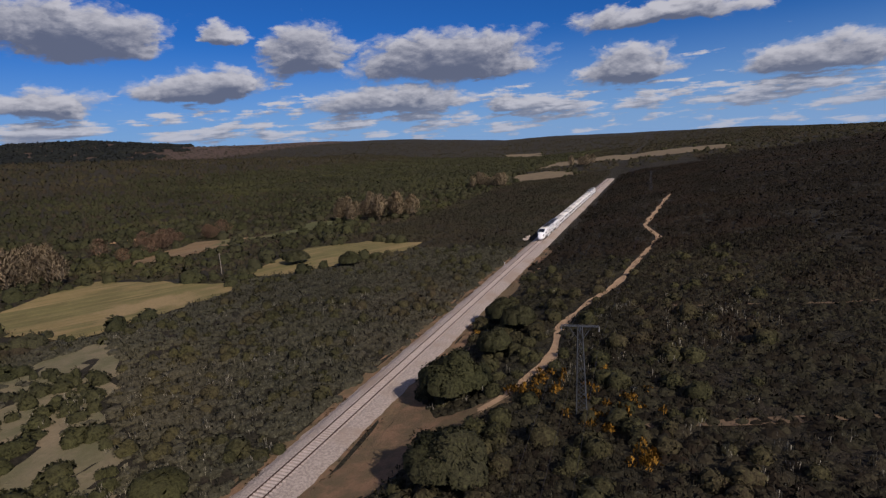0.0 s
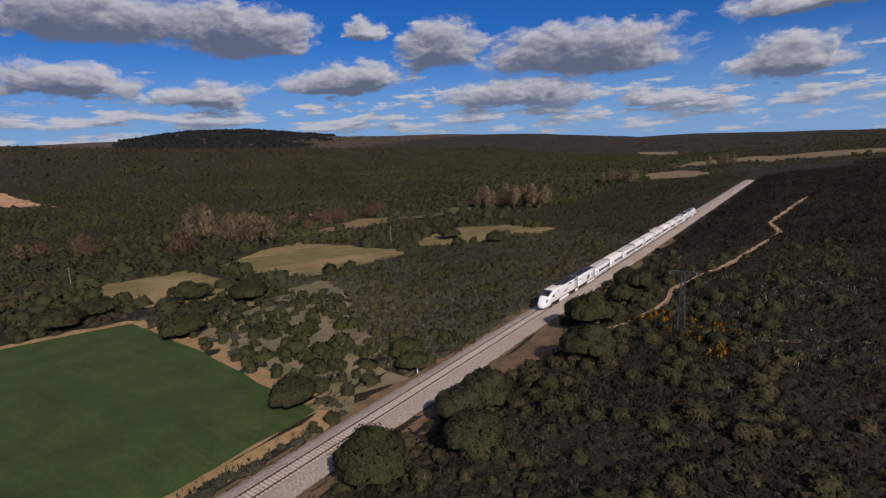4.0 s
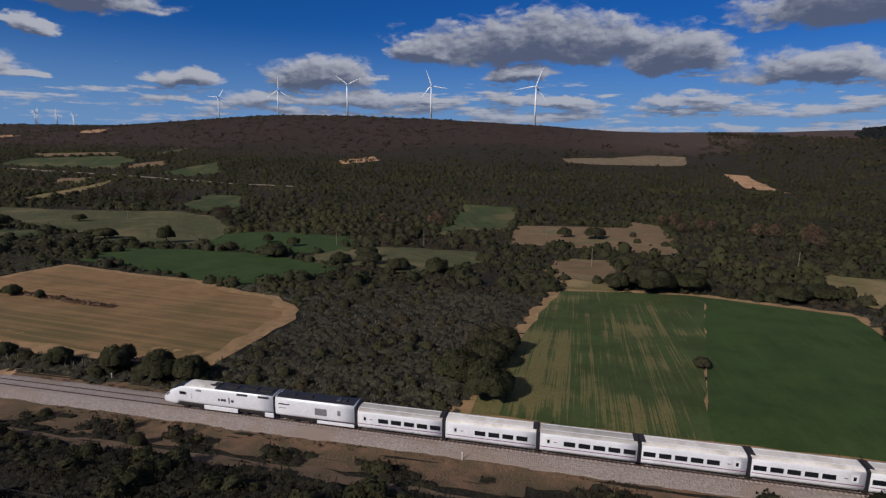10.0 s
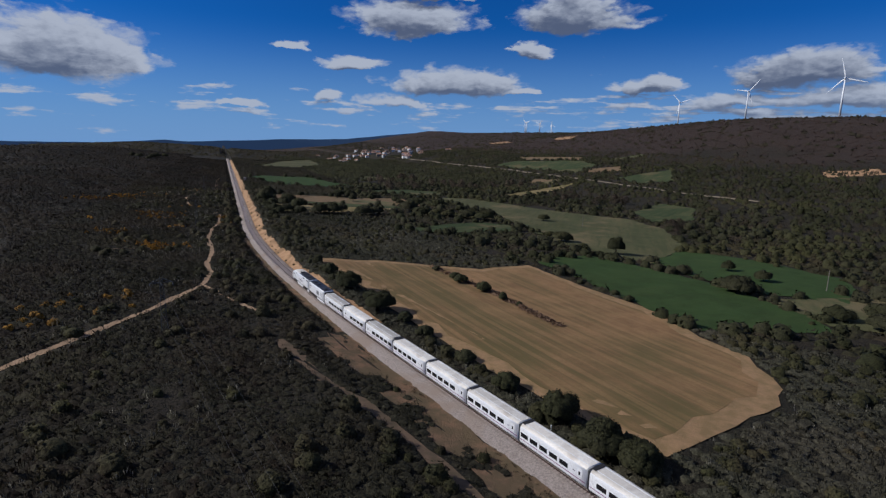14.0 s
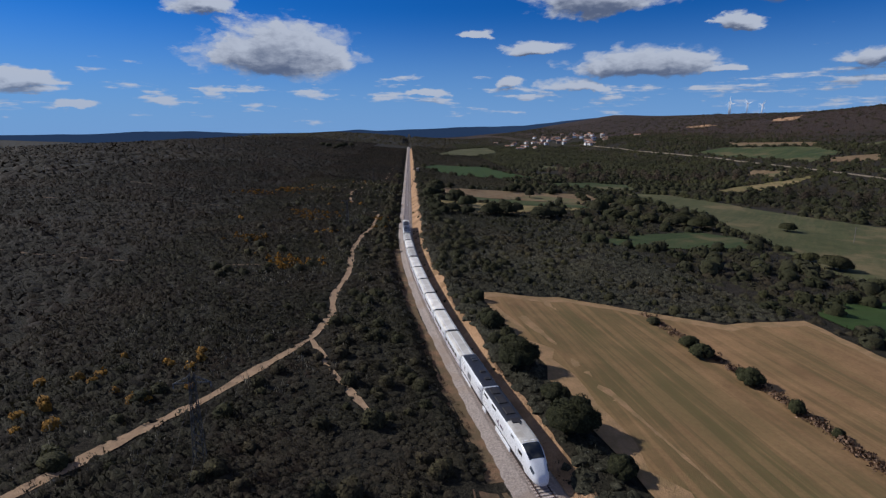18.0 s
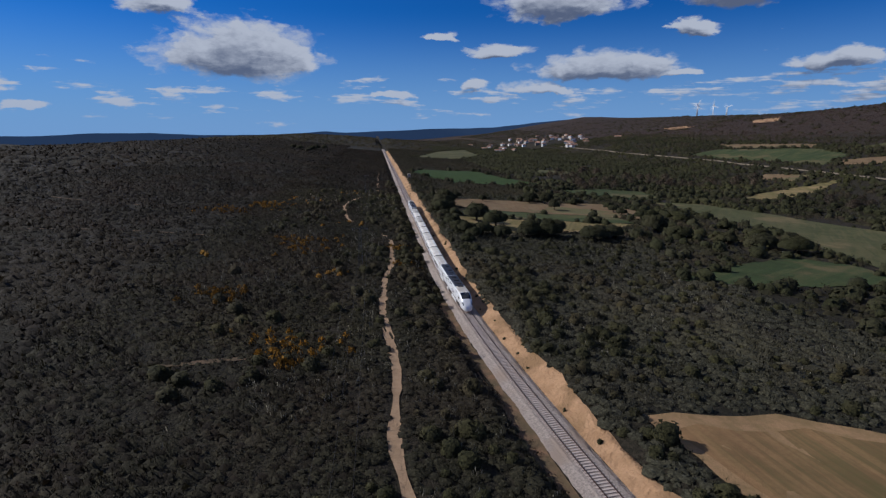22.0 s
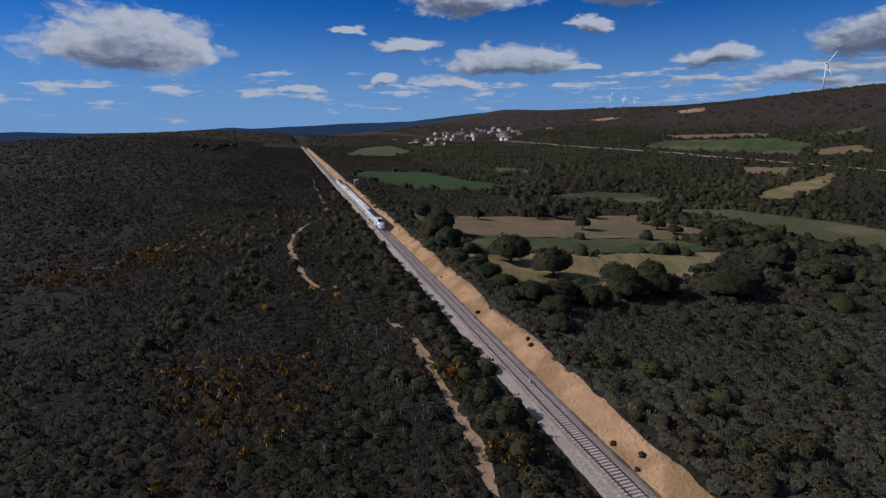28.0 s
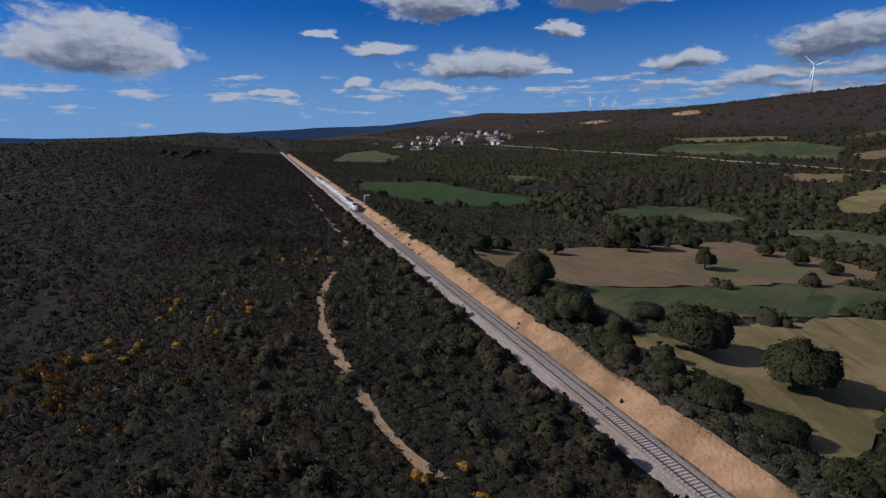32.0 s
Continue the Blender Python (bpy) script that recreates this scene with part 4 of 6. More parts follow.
def build_railway():
    s = spread((-520, -200, 8), (-200, 760, 1.2), (760, 1480, 8))
    x, y, a = line_at(s)
    rng = np.random.default_rng(11)
    rows = []
    bend = 0.84 - 0.20 * step(150, 230, s)
    for u, z in ((-5.3, -0.80), (-4.6, -0.62), (-3.2, -0.40), (-1.7, -0.215), (0, -0.235), (1.5, -0.215), (2.0, -0.27), (2.7, -0.62), (3.2, -0.80)):
        wide = 1 + 0.22 * step(190, 140, s) * (u > 1.8)
        uu = u * (bend if u < -2 else wide) + (rng.normal(0, 0.10, len(s)) + 0.12 * wave(s, s * 0, 3.0, int(u * 3))) * (u > 2.5 or u < -4)
        rows.append(np.column_stack((x - uu * np.cos(a), y + uu * np.sin(a), z + rng.normal(0, 0.012, len(s)))))
    v = np.stack(rows, 1).reshape(-1, 3)
    i = (np.arange(len(s) - 1)[:, None] * 9 + np.arange(8)[None]).ravel()
    obj("ballast_bed", mesh_of("ballast_bed", v, np.stack((i, i + 9, i + 10, i + 1), 1)), BALLAST, kind="structure", label="bed of grey-brown crushed stone ballast", category="ballast")
    track = empty("railway_track", "single railway track on concrete sleepers", "railway track", kind="structure")
    for side in (-1, 1):
        c = side * (GAUGE / 2 + 0.036)
        rail = sweep("rail", [(c - 0.07, -0.17), (c - 0.07, -0.15), (c - 0.012, -0.13), (c - 0.012, -0.05), (c - 0.036, -0.04), (c - 0.036, -0.004), (c + 0.036, -0.004), (c + 0.036, -0.04), (c + 0.012, -0.05), (c + 0.012, -0.13), (c + 0.07, -0.15), (c + 0.07, -0.17)], s, RAIL_STEEL, track, False, "rust-brown steel rail")
        sweep("rail_head", [(c - 0.03, 0.0), (c + 0.03, 0.0)], s, RAIL_TOP, rail, False, "polished rail head")
    bm = boxes(((0, 0, -0.225), (2.5, 0.26, 0.16)), bevel=0.03)
    for side in (-1, 1):
        box(bm, (side * GAUGE / 2, 0, -0.155), (0.34, 0.2, 0.03))
    me = bpy.data.meshes.new("sleeper")
    bm.to_mesh(me)
    bm.free()
    me.materials.append(SLEEPER_MAT)
    all_s = np.arange(-515, 1470, 0.6)
    near = (all_s > -46) & (all_s < 134)
    v0 = np.array([(sx * 1.25, sy * 0.13, z) for z in (-0.3, -0.145) for sx, sy in ((-1, -1), (1, -1), (1, 1), (-1, 1))])
    f0 = np.array([(4, 5, 6), (4, 6, 7), (0, 1, 5), (0, 5, 4), (1, 2, 6), (1, 6, 5), (2, 3, 7), (2, 7, 6), (3, 0, 4), (3, 4, 7)])
    xs, ys, an = line_at(all_s)
    for x0, y0, a0 in zip(xs[near], ys[near], an[near]):
        ob = new("sleeper", me)
        ob.parent = track
        ob.matrix_basis = pose(x0, y0, 0, 0, 0, -math.degrees(a0))
    rest = ~near
    c, q = np.cos(-an[rest])[:, None], np.sin(-an[rest])[:, None]
    vx = xs[rest][:, None] + v0[None, :, 0] * c - v0[None, :, 1] * q
    vy = ys[rest][:, None] + v0[None, :, 0] * q + v0[None, :, 1] * c
    vz = np.repeat(v0[None, :, 2], len(vx), 0)
    ff = (f0[None] + (np.arange(len(vx)) * len(v0))[:, None, None]).reshape(-1, 3)
    ob = obj("sleepers_along_line", mesh_of("sleepers_along_line", np.stack((vx, vy, vz), -1).reshape(-1, 3), ff), SLEEPER_MAT, track)
    tagged(ob, kind="stuff")


# ---- train ----
def hull(x, th, f):
    """Point of a car's skin at x along it and th round it (0 to the left, quarter turn at the top)."""
    w, top, low, e = f(x)
    zc, hz = (top + low) / 2, (top - low) / 2
    c, s = math.cos(th), math.sin(th)
    return Vector((x, w * math.copysign(abs(c) ** (2 / e), c), zc + hz * math.copysign(abs(s) ** (2 / e), s)))


def patch(f, xs, ths, out=0.0):
    """A piece of the skin, moved out by some millimetres."""
    bm = bmesh.new()
    grid = []
    for x in xs:
        row = []
        for th in ths:
            p = hull(x, th, f)
            if out:
                n = Vector((0, math.cos(th), math.sin(th))).normalized()
                dx = hull(x + 0.05, th, f) - hull(x - 0.05, th, f)
                dt = hull(x, th + 0.02, f) - hull(x, th - 0.02, f)
                k = dx.cross(dt)
                n = k.normalized() if k.length > 1e-9 else n
                if n.dot(Vector((0, math.cos(th), math.sin(th)))) < 0:
                    n = -n
                p = p + n * out
            row.append(bm.verts.new(p))
        grid.append(row)
    for r, q in zip(grid, grid[1:]):
        for i in range(len(ths) - 1):
            bm.faces.new((r[i], q[i], q[i + 1], r[i + 1]))
    return bm


def ring(f, xs, n=28):
    bm = patch(f, xs, [2 * math.pi * i / n for i in range(n + 1)])
    bmesh.ops.remove_doubles(bm, verts=bm.verts, dist=0.0005)
    edges = [e for e in bm.edges if e.is_boundary]
    bmesh.ops.holes_fill(bm, edges=edges)
    bmesh.ops.recalc_face_normals(bm, faces=bm.faces)
    return bm


def power_skin(x):
    """Half width, top, bottom and squareness of the power car; its nose at x = 10."""
    t = max(0.0, (x - 3.9) / 6.1)
    k = min(t, 1.0)
    top = 3.98 - 0.10 * k - 0.95 * max(0, (k - 0.18) / 0.82) ** 1.25 - 1.62 * max(0, (k - 0.30) / 0.70) ** 1.9
    if k > 0.93:
        top -= 0.35 * ((k - 0.93) / 0.07) ** 1.6
    w = 1.47 * (1 - 0.10 * k ** 2 - 0.36 * max(0, (k - 0.42) / 0.58) ** 2.4)
    if k > 0.9:
        w *= 1 - 0.42 * ((k - 0.9) / 0.1) ** 2
    low = 0.92 - 0.55 * min(max((x - 6.5) / 0.5, 0.0), 1.0) + 0.16 * max(0, (k - 0.85) / 0.15) ** 2
    return w, max(top, low + 0.12), low, 5.2 - 2.4 * k


def coach_skin(x):
    return 1.46, 3.42, 0.42, 5.0


def tech_skin(x):
    return 1.47, 3.90, 0.80, 5.2


def span(a, b, n):
    return [a + (b - a) * i / (n - 1) for i in range(n)]


def wheel_mesh():
    bm = cyl(bmesh.new(), (0, -0.07, 0), (0, 0.07, 0), 0.45, n=18)
    cyl(bm, (0, -0.09, 0), (0, 0.09, 0), 0.14, n=10)
    me = bpy.data.meshes.new("wheel")
    bm.to_mesh(me)
    bm.free()
    return me


WHEEL = wheel_mesh()
WHEEL.materials.append(DARK_STEEL)


def bogie(parent, x, spread_by):
    b = part("bogie", boxes(((x, 0, 0.62), (spread_by + 1.0, 1.9, 0.22)), ((x, 1.05, 0.58), (spread_by + 0.7, 0.14, 0.26)), ((x, -1.05, 0.58), (spread_by + 0.7, 0.14, 0.26)), bevel=0.04), DARK_STEEL, parent)
    for dx in ((-spread_by / 2, spread_by / 2) if spread_by else (0,)):
        for side in (-1, 1):
            w = new("wheel", WHEEL)
            w.parent = b
            w.matrix_basis = pose(x + dx, side * 0.87, 0.45)


def at_side(f, x, z):
    w, top, low, e = f(x)
    return w * (1 - min(abs((z - (top + low) / 2) / ((top - low) / 2)), 0.999) ** e) ** (1 / e)


def side_panel(f, x0, x1, z0, z1, side, out=0.012, nx=2, nz=3):
    bm = bmesh.new()
    g = [[bm.verts.new((x, side * (at_side(f, x, z) + out), z)) for z in span(z0, z1, nz)] for x in span(x0, x1, nx)]
    for r, q in zip(g, g[1:]):
        for i in range(nz - 1):
            face = (r[i], q[i], q[i + 1], r[i + 1])
            bm.faces.new(face if side < 0 else face[::-1])
    ext = bmesh.ops.extrude_face_region(bm, geom=bm.faces[:])
    bmesh.ops.translate(bm, verts=[v for v in ext["geom"] if isinstance(v, bmesh.types.BMVert)], vec=(0, -side * 0.03, 0))
    bmesh.ops.recalc_face_normals(bm, faces=bm.faces)
    return bm


def power_car():
    car = empty("power_car", "white streamlined diesel power car with a long sloping nose", "locomotive", "cars of the train")
    smooth(part("body", ring(power_skin, span(-9.9, 3.9, 6) + span(4.3, 6.5, 6) + [6.6, 6.75, 6.9, 7.0] + span(7.25, 9.4, 9) + [9.6, 9.75, 9.88, 9.96, 10.0], 36), WHITE, car))
    up = math.pi / 2
    smooth(part("windscreen", patch(power_skin, span(5.6, 7.85, 9), span(up - 0.64, up + 0.64, 9), 0.018), CAR_GLASS, car, "black raked windscreen"))
    for side in (-1, 1):
        smooth(part("cab_window", side_panel(power_skin, 5.15, 6.35, 2.42, 2.92, side, 0.014, 6, 4), CAR_GLASS, car, "dark side window of the cab"))
        smooth(part("headlight", patch(power_skin, span(8.35, 9.15, 5), [up + side * a for a in span(0.78, 1.22, 4)], 0.016), LAMP_GLASS, car, "clear headlight in the nose"))
        part("cab_door", side_panel(power_skin, 4.3, 4.95, 0.98, 2.75, side, 0.010), WHITE, car, "white cab door")
        part("door_seam", side_panel(power_skin, 4.2, 4.26, 0.98, 2.8, side, 0.008), GREY_PANEL, car)
        part("door_seam", side_panel(power_skin, 5.0, 5.05, 0.98, 2.8, side, 0.008), GREY_PANEL, car)
        part("waist_line", side_panel(power_skin, -9.85, 6.4, 1.06, 1.12, side, 0.007), PURPLE, car, "thin dark line above the skirt")
        part("skirt", boxes(((-0.85, side * 1.385, 0.70), (5.9, 0.14, 0.70)), bevel=0.05), WHITE, car, "white skirt between the bogies")
        part("skirt", boxes(((-9.15, side * 1.385, 0.70), (1.5, 0.14, 0.70)), bevel=0.05), WHITE, car, "short white skirt behind the bogie")
        for k, x in enumerate((-3.2, -2.5, -1.85, -1.4, -0.8)):
            part("logo_stroke", side_panel(power_skin, x, x + (0.46, 0.2, 0.42, 0.42, 0.3)[k], (2.05, 1.8, 2.05, 2.05, 2.05)[k], (2.45, 2.75, 2.45, 2.45, 2.45)[k], side, 0.008), LOGO_INK, car, "dark logo bar")
        part("louvre", side_panel(power_skin, 2.4, 3.4, 3.2, 3.5, side, 0.016), GREY_PANEL, car, "grey air louvre")
        for x in (-9.2, -5.6):
            part("louvre", side_panel(power_skin, x, x + 1.85, 3.3, 3.62, side, 0.016), BLACK, car, "black roof-edge vent")
    smooth(part("roof_well", patch(power_skin, span(-9.8, 0.2, 8), span(up - 0.74, up + 0.74, 7), 0.02), BLACK, car, "black roof with exhaust gear"))
    smooth(part("cab_roof", patch(power_skin, span(0.25, 5.5, 8), span(up - 0.70, up + 0.70, 7), 0.016), ROOF_GREY, car, "grey cab roof"))
    for x, l in ((-8.4, 1.8), (-5.6, 2.2), (-2.4, 2.0), (0.4, 1.2)):
        part("roof_unit", boxes(((x, 0, 4.04), (l, 1.3, 0.16)), bevel=0.04), DARK_STEEL, car, "dark cooling unit on the roof")
    part("horn", boxes(((1.2, 0.3, 4.08), (0.5, 0.12, 0.14))), GALV, car)
    part("gangway", boxes(((-9.97, 0, 2.35), (0.26, 2.86, 2.9)), bevel=0.05), BLACK, car, "black bellows between cars")
    bogie(car, 4.5, 2.8), bogie(car, -6.1, 2.8)
    part("coupler_hatch", boxes(((9.86, 0, 0.72), (0.22, 0.7, 0.3)), bevel=0.06), GREY_PANEL, car, "grey nose hatch")
    part("underframe", boxes(((-1.0, 0, 0.72), (16.6, 2.3, 0.5)), bevel=0.05), DARK_STEEL, car)
    return car


def tech_car():
    car = empty("generator_car", "white windowless generator car with roof vents", "railway car", "cars of the train")
    L = 6.35
    smooth(part("body", ring(tech_skin, span(-L, L, 6), 32), WHITE, car))
    up = math.pi / 2
    smooth(part("roof", patch(tech_skin, span(-L + 0.1, L - 0.1, 6), span(up - 0.66, up + 0.66, 7), 0.018), BLACK, car, "black sooty roof with vents"))
    for x in (-4.5, -3.6, 1.0, 3.8):
        part("roof_vent", boxes(((x, 0.25, 3.98), (0.7, 0.9, 0.18)), bevel=0.03), GALV if x < 0 else DARK_STEEL, car)
    for side in (-1, 1):
        part("grille", side_panel(tech_skin, -2.0, -0.1, 1.7, 2.8, side, 0.014), GREY_PANEL, car, "square grey air grille")
        part("hatch", side_panel(tech_skin, -4.2, -3.7, 2.0, 2.8, side, 0.010), GREY_PANEL, car, "pale service hatch")
        part("nameplate_bar", side_panel(tech_skin, 4.0, 5.8, 2.75, 2.95, side, 0.008), LOGO_INK, car, "dark lettering bar")
        part("nameplate_bar", side_panel(tech_skin, 4.6, 5.8, 2.2, 2.3, side, 0.008), GREY_PANEL, car)
        part("waist_line", side_panel(tech_skin, -6.2, 6.2, 1.02, 1.07, side, 0.006), PURPLE, car, "thin purple line")
        part("skirt", boxes(((-3.35, side * 1.38, 0.62), (5.9, 0.12, 0.5)), bevel=0.04), WHITE, car, "white skirt")
    bogie(car, -6.3, 0), bogie(car, 2.2, 2.6)
    part("gangway", boxes(((-6.52, 0, 2.2), (0.4, 2.75, 2.9)), bevel=0.05), BLACK, car, "black bellows between cars")
    part("underframe", boxes(((0, 0, 0.66), (11.6, 2.3, 0.46)), bevel=0.05), DARK_STEEL, car)
    return car


def coach(windows, door, label):
    car = empty("coach", label, "railway car", "cars of the train")
    L = 6.33
    smooth(part("body", ring(coach_skin, span(-L, L, 6), 32), WHITE, car))
    up = math.pi / 2
    smooth(part("roof", patch(coach_skin, span(-L + 0.06, L - 0.06, 10), span(up - 0.95, up + 0.95, 9), 0.016), ROOF_GREY, car, "dusty tan-white roof"))
    for y in (-0.72, 0.72):
        part("roof_rib", boxes(((0, y, 3.435), (12.3, 0.09, 0.05))), WHITE, car, "raised white roof rib")
    for side in (-1, 1):
        for x in windows:
            part("window", side_panel(coach_skin, x - 0.76, x + 0.76, 1.66, 2.34, side, 0.012), CAR_GLASS, car, "dark tinted window")
        for x in door:
            d = part("door", side_panel(coach_skin, x - 0.42, x + 0.42, 0.62, 2.72, side, 0.009), WHITE, car, "flush white passenger door")
            part("door_pane", side_panel(coach_skin, x - 0.16, x + 0.16, 1.85, 2.35, side, 0.020), CAR_GLASS, d, "small door window")
            part("number_plate", side_panel(coach_skin, x - 1.15, x - 0.72, 2.0, 2.1, side, 0.008), LOGO_INK, car, "dark sign bar beside the door")
        part("waist_line", side_panel(coach_skin, -6.25, 6.25, 1.22, 1.32, side, 0.006), PURPLE, car, "thin purple line under the windows")
        part("sill_line", side_panel(coach_skin, -6.25, 6.25, 0.72, 0.79, side, 0.006), GREY_PANEL, car, "thin grey line above the skirt")
    part("gangway", boxes(((-6.52, 0, 1.95), (0.4, 2.75, 2.75)), bevel=0.05), BLACK, car, "black bellows between cars")
    part("end_gear", boxes(((-6.2, 0, 3.47), (0.7, 2.0, 0.10)), bevel=0.03), DARK_STEEL, car, "sooty roof-end gear")
    bogie(car, -6.5, 0)
    part("underframe", boxes(((0.2, 0, 0.42), (11.0, 2.1, 0.26)), bevel=0.05), DARK_STEEL, car)
    return car


CARS = []          # (thing, metres behind the nose, whether it faces backwards)


def build_train():
    first = power_car()
    gen = tech_car()
    five = coach((2.4, 0.46, -1.48, -3.42, -5.36), (5.2,), "white passenger coach with five dark windows")
    four = coach((1.4, -0.54, -2.48, -4.42), (4.9,), "white passenger coach with four dark windows")
    made = set()

    def next_of(ob):
        if ob in made:
            return copy_thing(ob, Matrix())
        made.add(ob)
        return ob

    CARS.append((next_of(first), 10.0, False))
    CARS.append((next_of(gen), 20.0 + 6.6, False))
    for k, ob in enumerate((five, four, five, five, five, five, five, four, five)):
        CARS.append((next_of(ob), 20 + 13.2 * (k + 1) + 6.6, k > 2))
    CARS.append((next_of(gen), 20 + 13.2 * 10 + 6.6, True))
    CARS.append((next_of(first), 20 + 13.2 * 11 + 10.0, True))


# ---- wind turbines, pylons and posts ----
ROTORS = []


def wind_turbine(x, y, turned, phase, label, size=1.0):
    z = float(ground(x, y)) - 0.5
    t = empty("wind_turbine", label, "wind turbine", "wind farm on the ridge", at=pose(x, y, z, 0, 0, turned) @ Matrix.Scale(size, 4) if size != 1 else pose(x, y, z, 0, 0, turned))
    smooth(part("tower", cyl(bmesh.new(), (0, 0, 0), (0, 0, 77), 2.3, 1.25, 20), TURBINE, t))
    part("base_plinth", cyl(bmesh.new(), (0, 0, -1), (0, 0, 0.6), 4.5, 4.2, 16), CONCRETE, t)
    part("nacelle", boxes(((1.5, 0, 78.3), (9.5, 3.4, 3.6)), bevel=0.7), TURBINE, t)
    rotor = part("rotor", cyl(bmesh.new(), (-1.2, 0, 0), (1.6, 0, 0), 0.7, 1.7, 14), TURBINE, t)
    rotor.matrix_basis = pose(-4.6, 0, 78.5, phase)
    for k in range(3):
        bm = bmesh.new()
        rows = []
        for r, c, th in ((1.2, 1.5, 1.4), (4.0, 1.7, 1.2), (8.5, 3.2, 0.7), (18, 2.5, 0.45), (30, 1.6, 0.28), (38, 0.9, 0.16), (41.5, 0.25, 0.06)):
            rows.append([bm.verts.new(p) for p in ((th / 2, -0.3 * c, r), (0, -0.35 * c, r), (-th / 2, -0.1 * c, r), (-th / 5, 0.65 * c, r), (th / 5, 0.65 * c, r), (th / 2, 0.2 * c, r))])
        for a, b in zip(rows, rows[1:]):
            for i in range(6):
                bm.faces.new((a[i], a[(i + 1) % 6], b[(i + 1) % 6], b[i]))
        bm.faces.new(rows[-1]), bm.faces.new(rows[0][::-1])
        bmesh.ops.recalc_face_normals(bm, faces=bm.faces)
        bmesh.ops.rotate(bm, verts=bm.verts, cent=(0, 0, 0), matrix=Matrix.Rotation(k * 2 * math.pi / 3, 3, "X"))
        smooth(part("blade", bm, TURBINE, rotor, "long white tapering blade"))
    ROTORS.append((rotor, phase))
    return t


def pylon(x, y, turned, high, label, droop=False):
    z = float(ground(x, y)) - 0.15
    p = empty("lattice_pylon", label, "power pylon", "pylons of the power line", at=pose(x, y, z, 0, 0, turned))

    def half(h):
        return 0.62 - 0.37 * h / high

    for sx in (-1, 1):
        for sy in (-1, 1):
            part("leg", bar(bmesh.new(), (sx * half(0), sy * half(0), 0), (sx * half(high), sy * half(high), high), 0.075), GALV, p)
    hs = span(0.2, high - 0.3, 11)
    for a, b in zip(hs, hs[1:]):
        for k, (c0, c1) in enumerate((((-1, -1), (1, -1)), ((1, -1), (1, 1)), ((1, 1), (-1, 1)), ((-1, 1), (-1, -1)))):
            part("brace", bar(bmesh.new(), (c0[0] * half(a), c0[1] * half(a), a), (c1[0] * half(b), c1[1] * half(b), b), 0.04), GALV, p)
            part("brace", bar(bmesh.new(), (c1[0] * half(a), c1[1] * half(a), a), (c0[0] * half(b), c0[1] * half(b), b), 0.035), GALV, p)
    bm = bmesh.new()
    if droop:
        for s in (-1, 1):
            for e in (-0.22, 0.22):
                bar(bm, (s * 2.1, 0, high - 1.15), (s * 0.2, e, high - 0.25), 0.06)
                bar(bm, (s * 2.1, 0, high - 1.15), (s * 0.22, e, high - 1.15), 0.06)
            for k in (0.7, 1.2, 1.65):
                bar(bm, (s * k, 0, high - 1.15), (s * k, 0, high - 0.25 - 0.9 * (k - 0.2) / 1.9), 0.04)
    else:
        for e in (-0.22, 0.22):
            bar(bm, (-2.1, e, high - 0.1), (2.1, e, high - 0.1), 0.07)
        for k in range(10):
            bar(bm, (-2.1 + 0.42 * k, -0.22 if k % 2 else 0.22, high - 0.1), (-1.68 + 0.42 * k, 0.22 if k % 2 else -0.22, high - 0.1), 0.035)
        for s in (-1, 1):
            bar(bm, (s * 1.3, 0, high - 0.12), (s * 0.28, 0, high - 1.7), 0.06)
    low = high - (1.15 if droop else 0.12)
    part("crossarm", bm, GALV, p, "drooping lattice crossarm" if droop else "flat lattice crossarm")
    for s in (-2.1, 0.0, 2.1):
        part("insulator", cyl(bmesh.new(), (s, 0, low - 0.6), (s, 0, low), 0.08, 0.06, 8), GREY_PANEL, p, "hanging insulator string")
    return p.matrix_basis


def cable(a, b, sag):
    bm = bmesh.new()
    pts = [Vector(a).lerp(Vector(b), t) - Vector((0, 0, sag * 4 * t * (1 - t))) for t in span(0, 1, 19)]
    side, w = (Vector(b) - Vector(a)).cross(Vector((0, 0, 1))).normalized(), 0.012
    rows = [[bm.verts.new(p + o) for o in (side * w, Vector((0, 0, w)), -side * w, Vector((0, 0, -w)))] for p in pts]
    for r, q in zip(rows, rows[1:]):
        for i in range(4):
            bm.faces.new((r[i], r[(i + 1) % 4], q[(i + 1) % 4], q[i]))
    tagged(part("power_cable", bm, DARK_STEEL, None), "thin sagging power line wire", "cable", "wires of the power line")


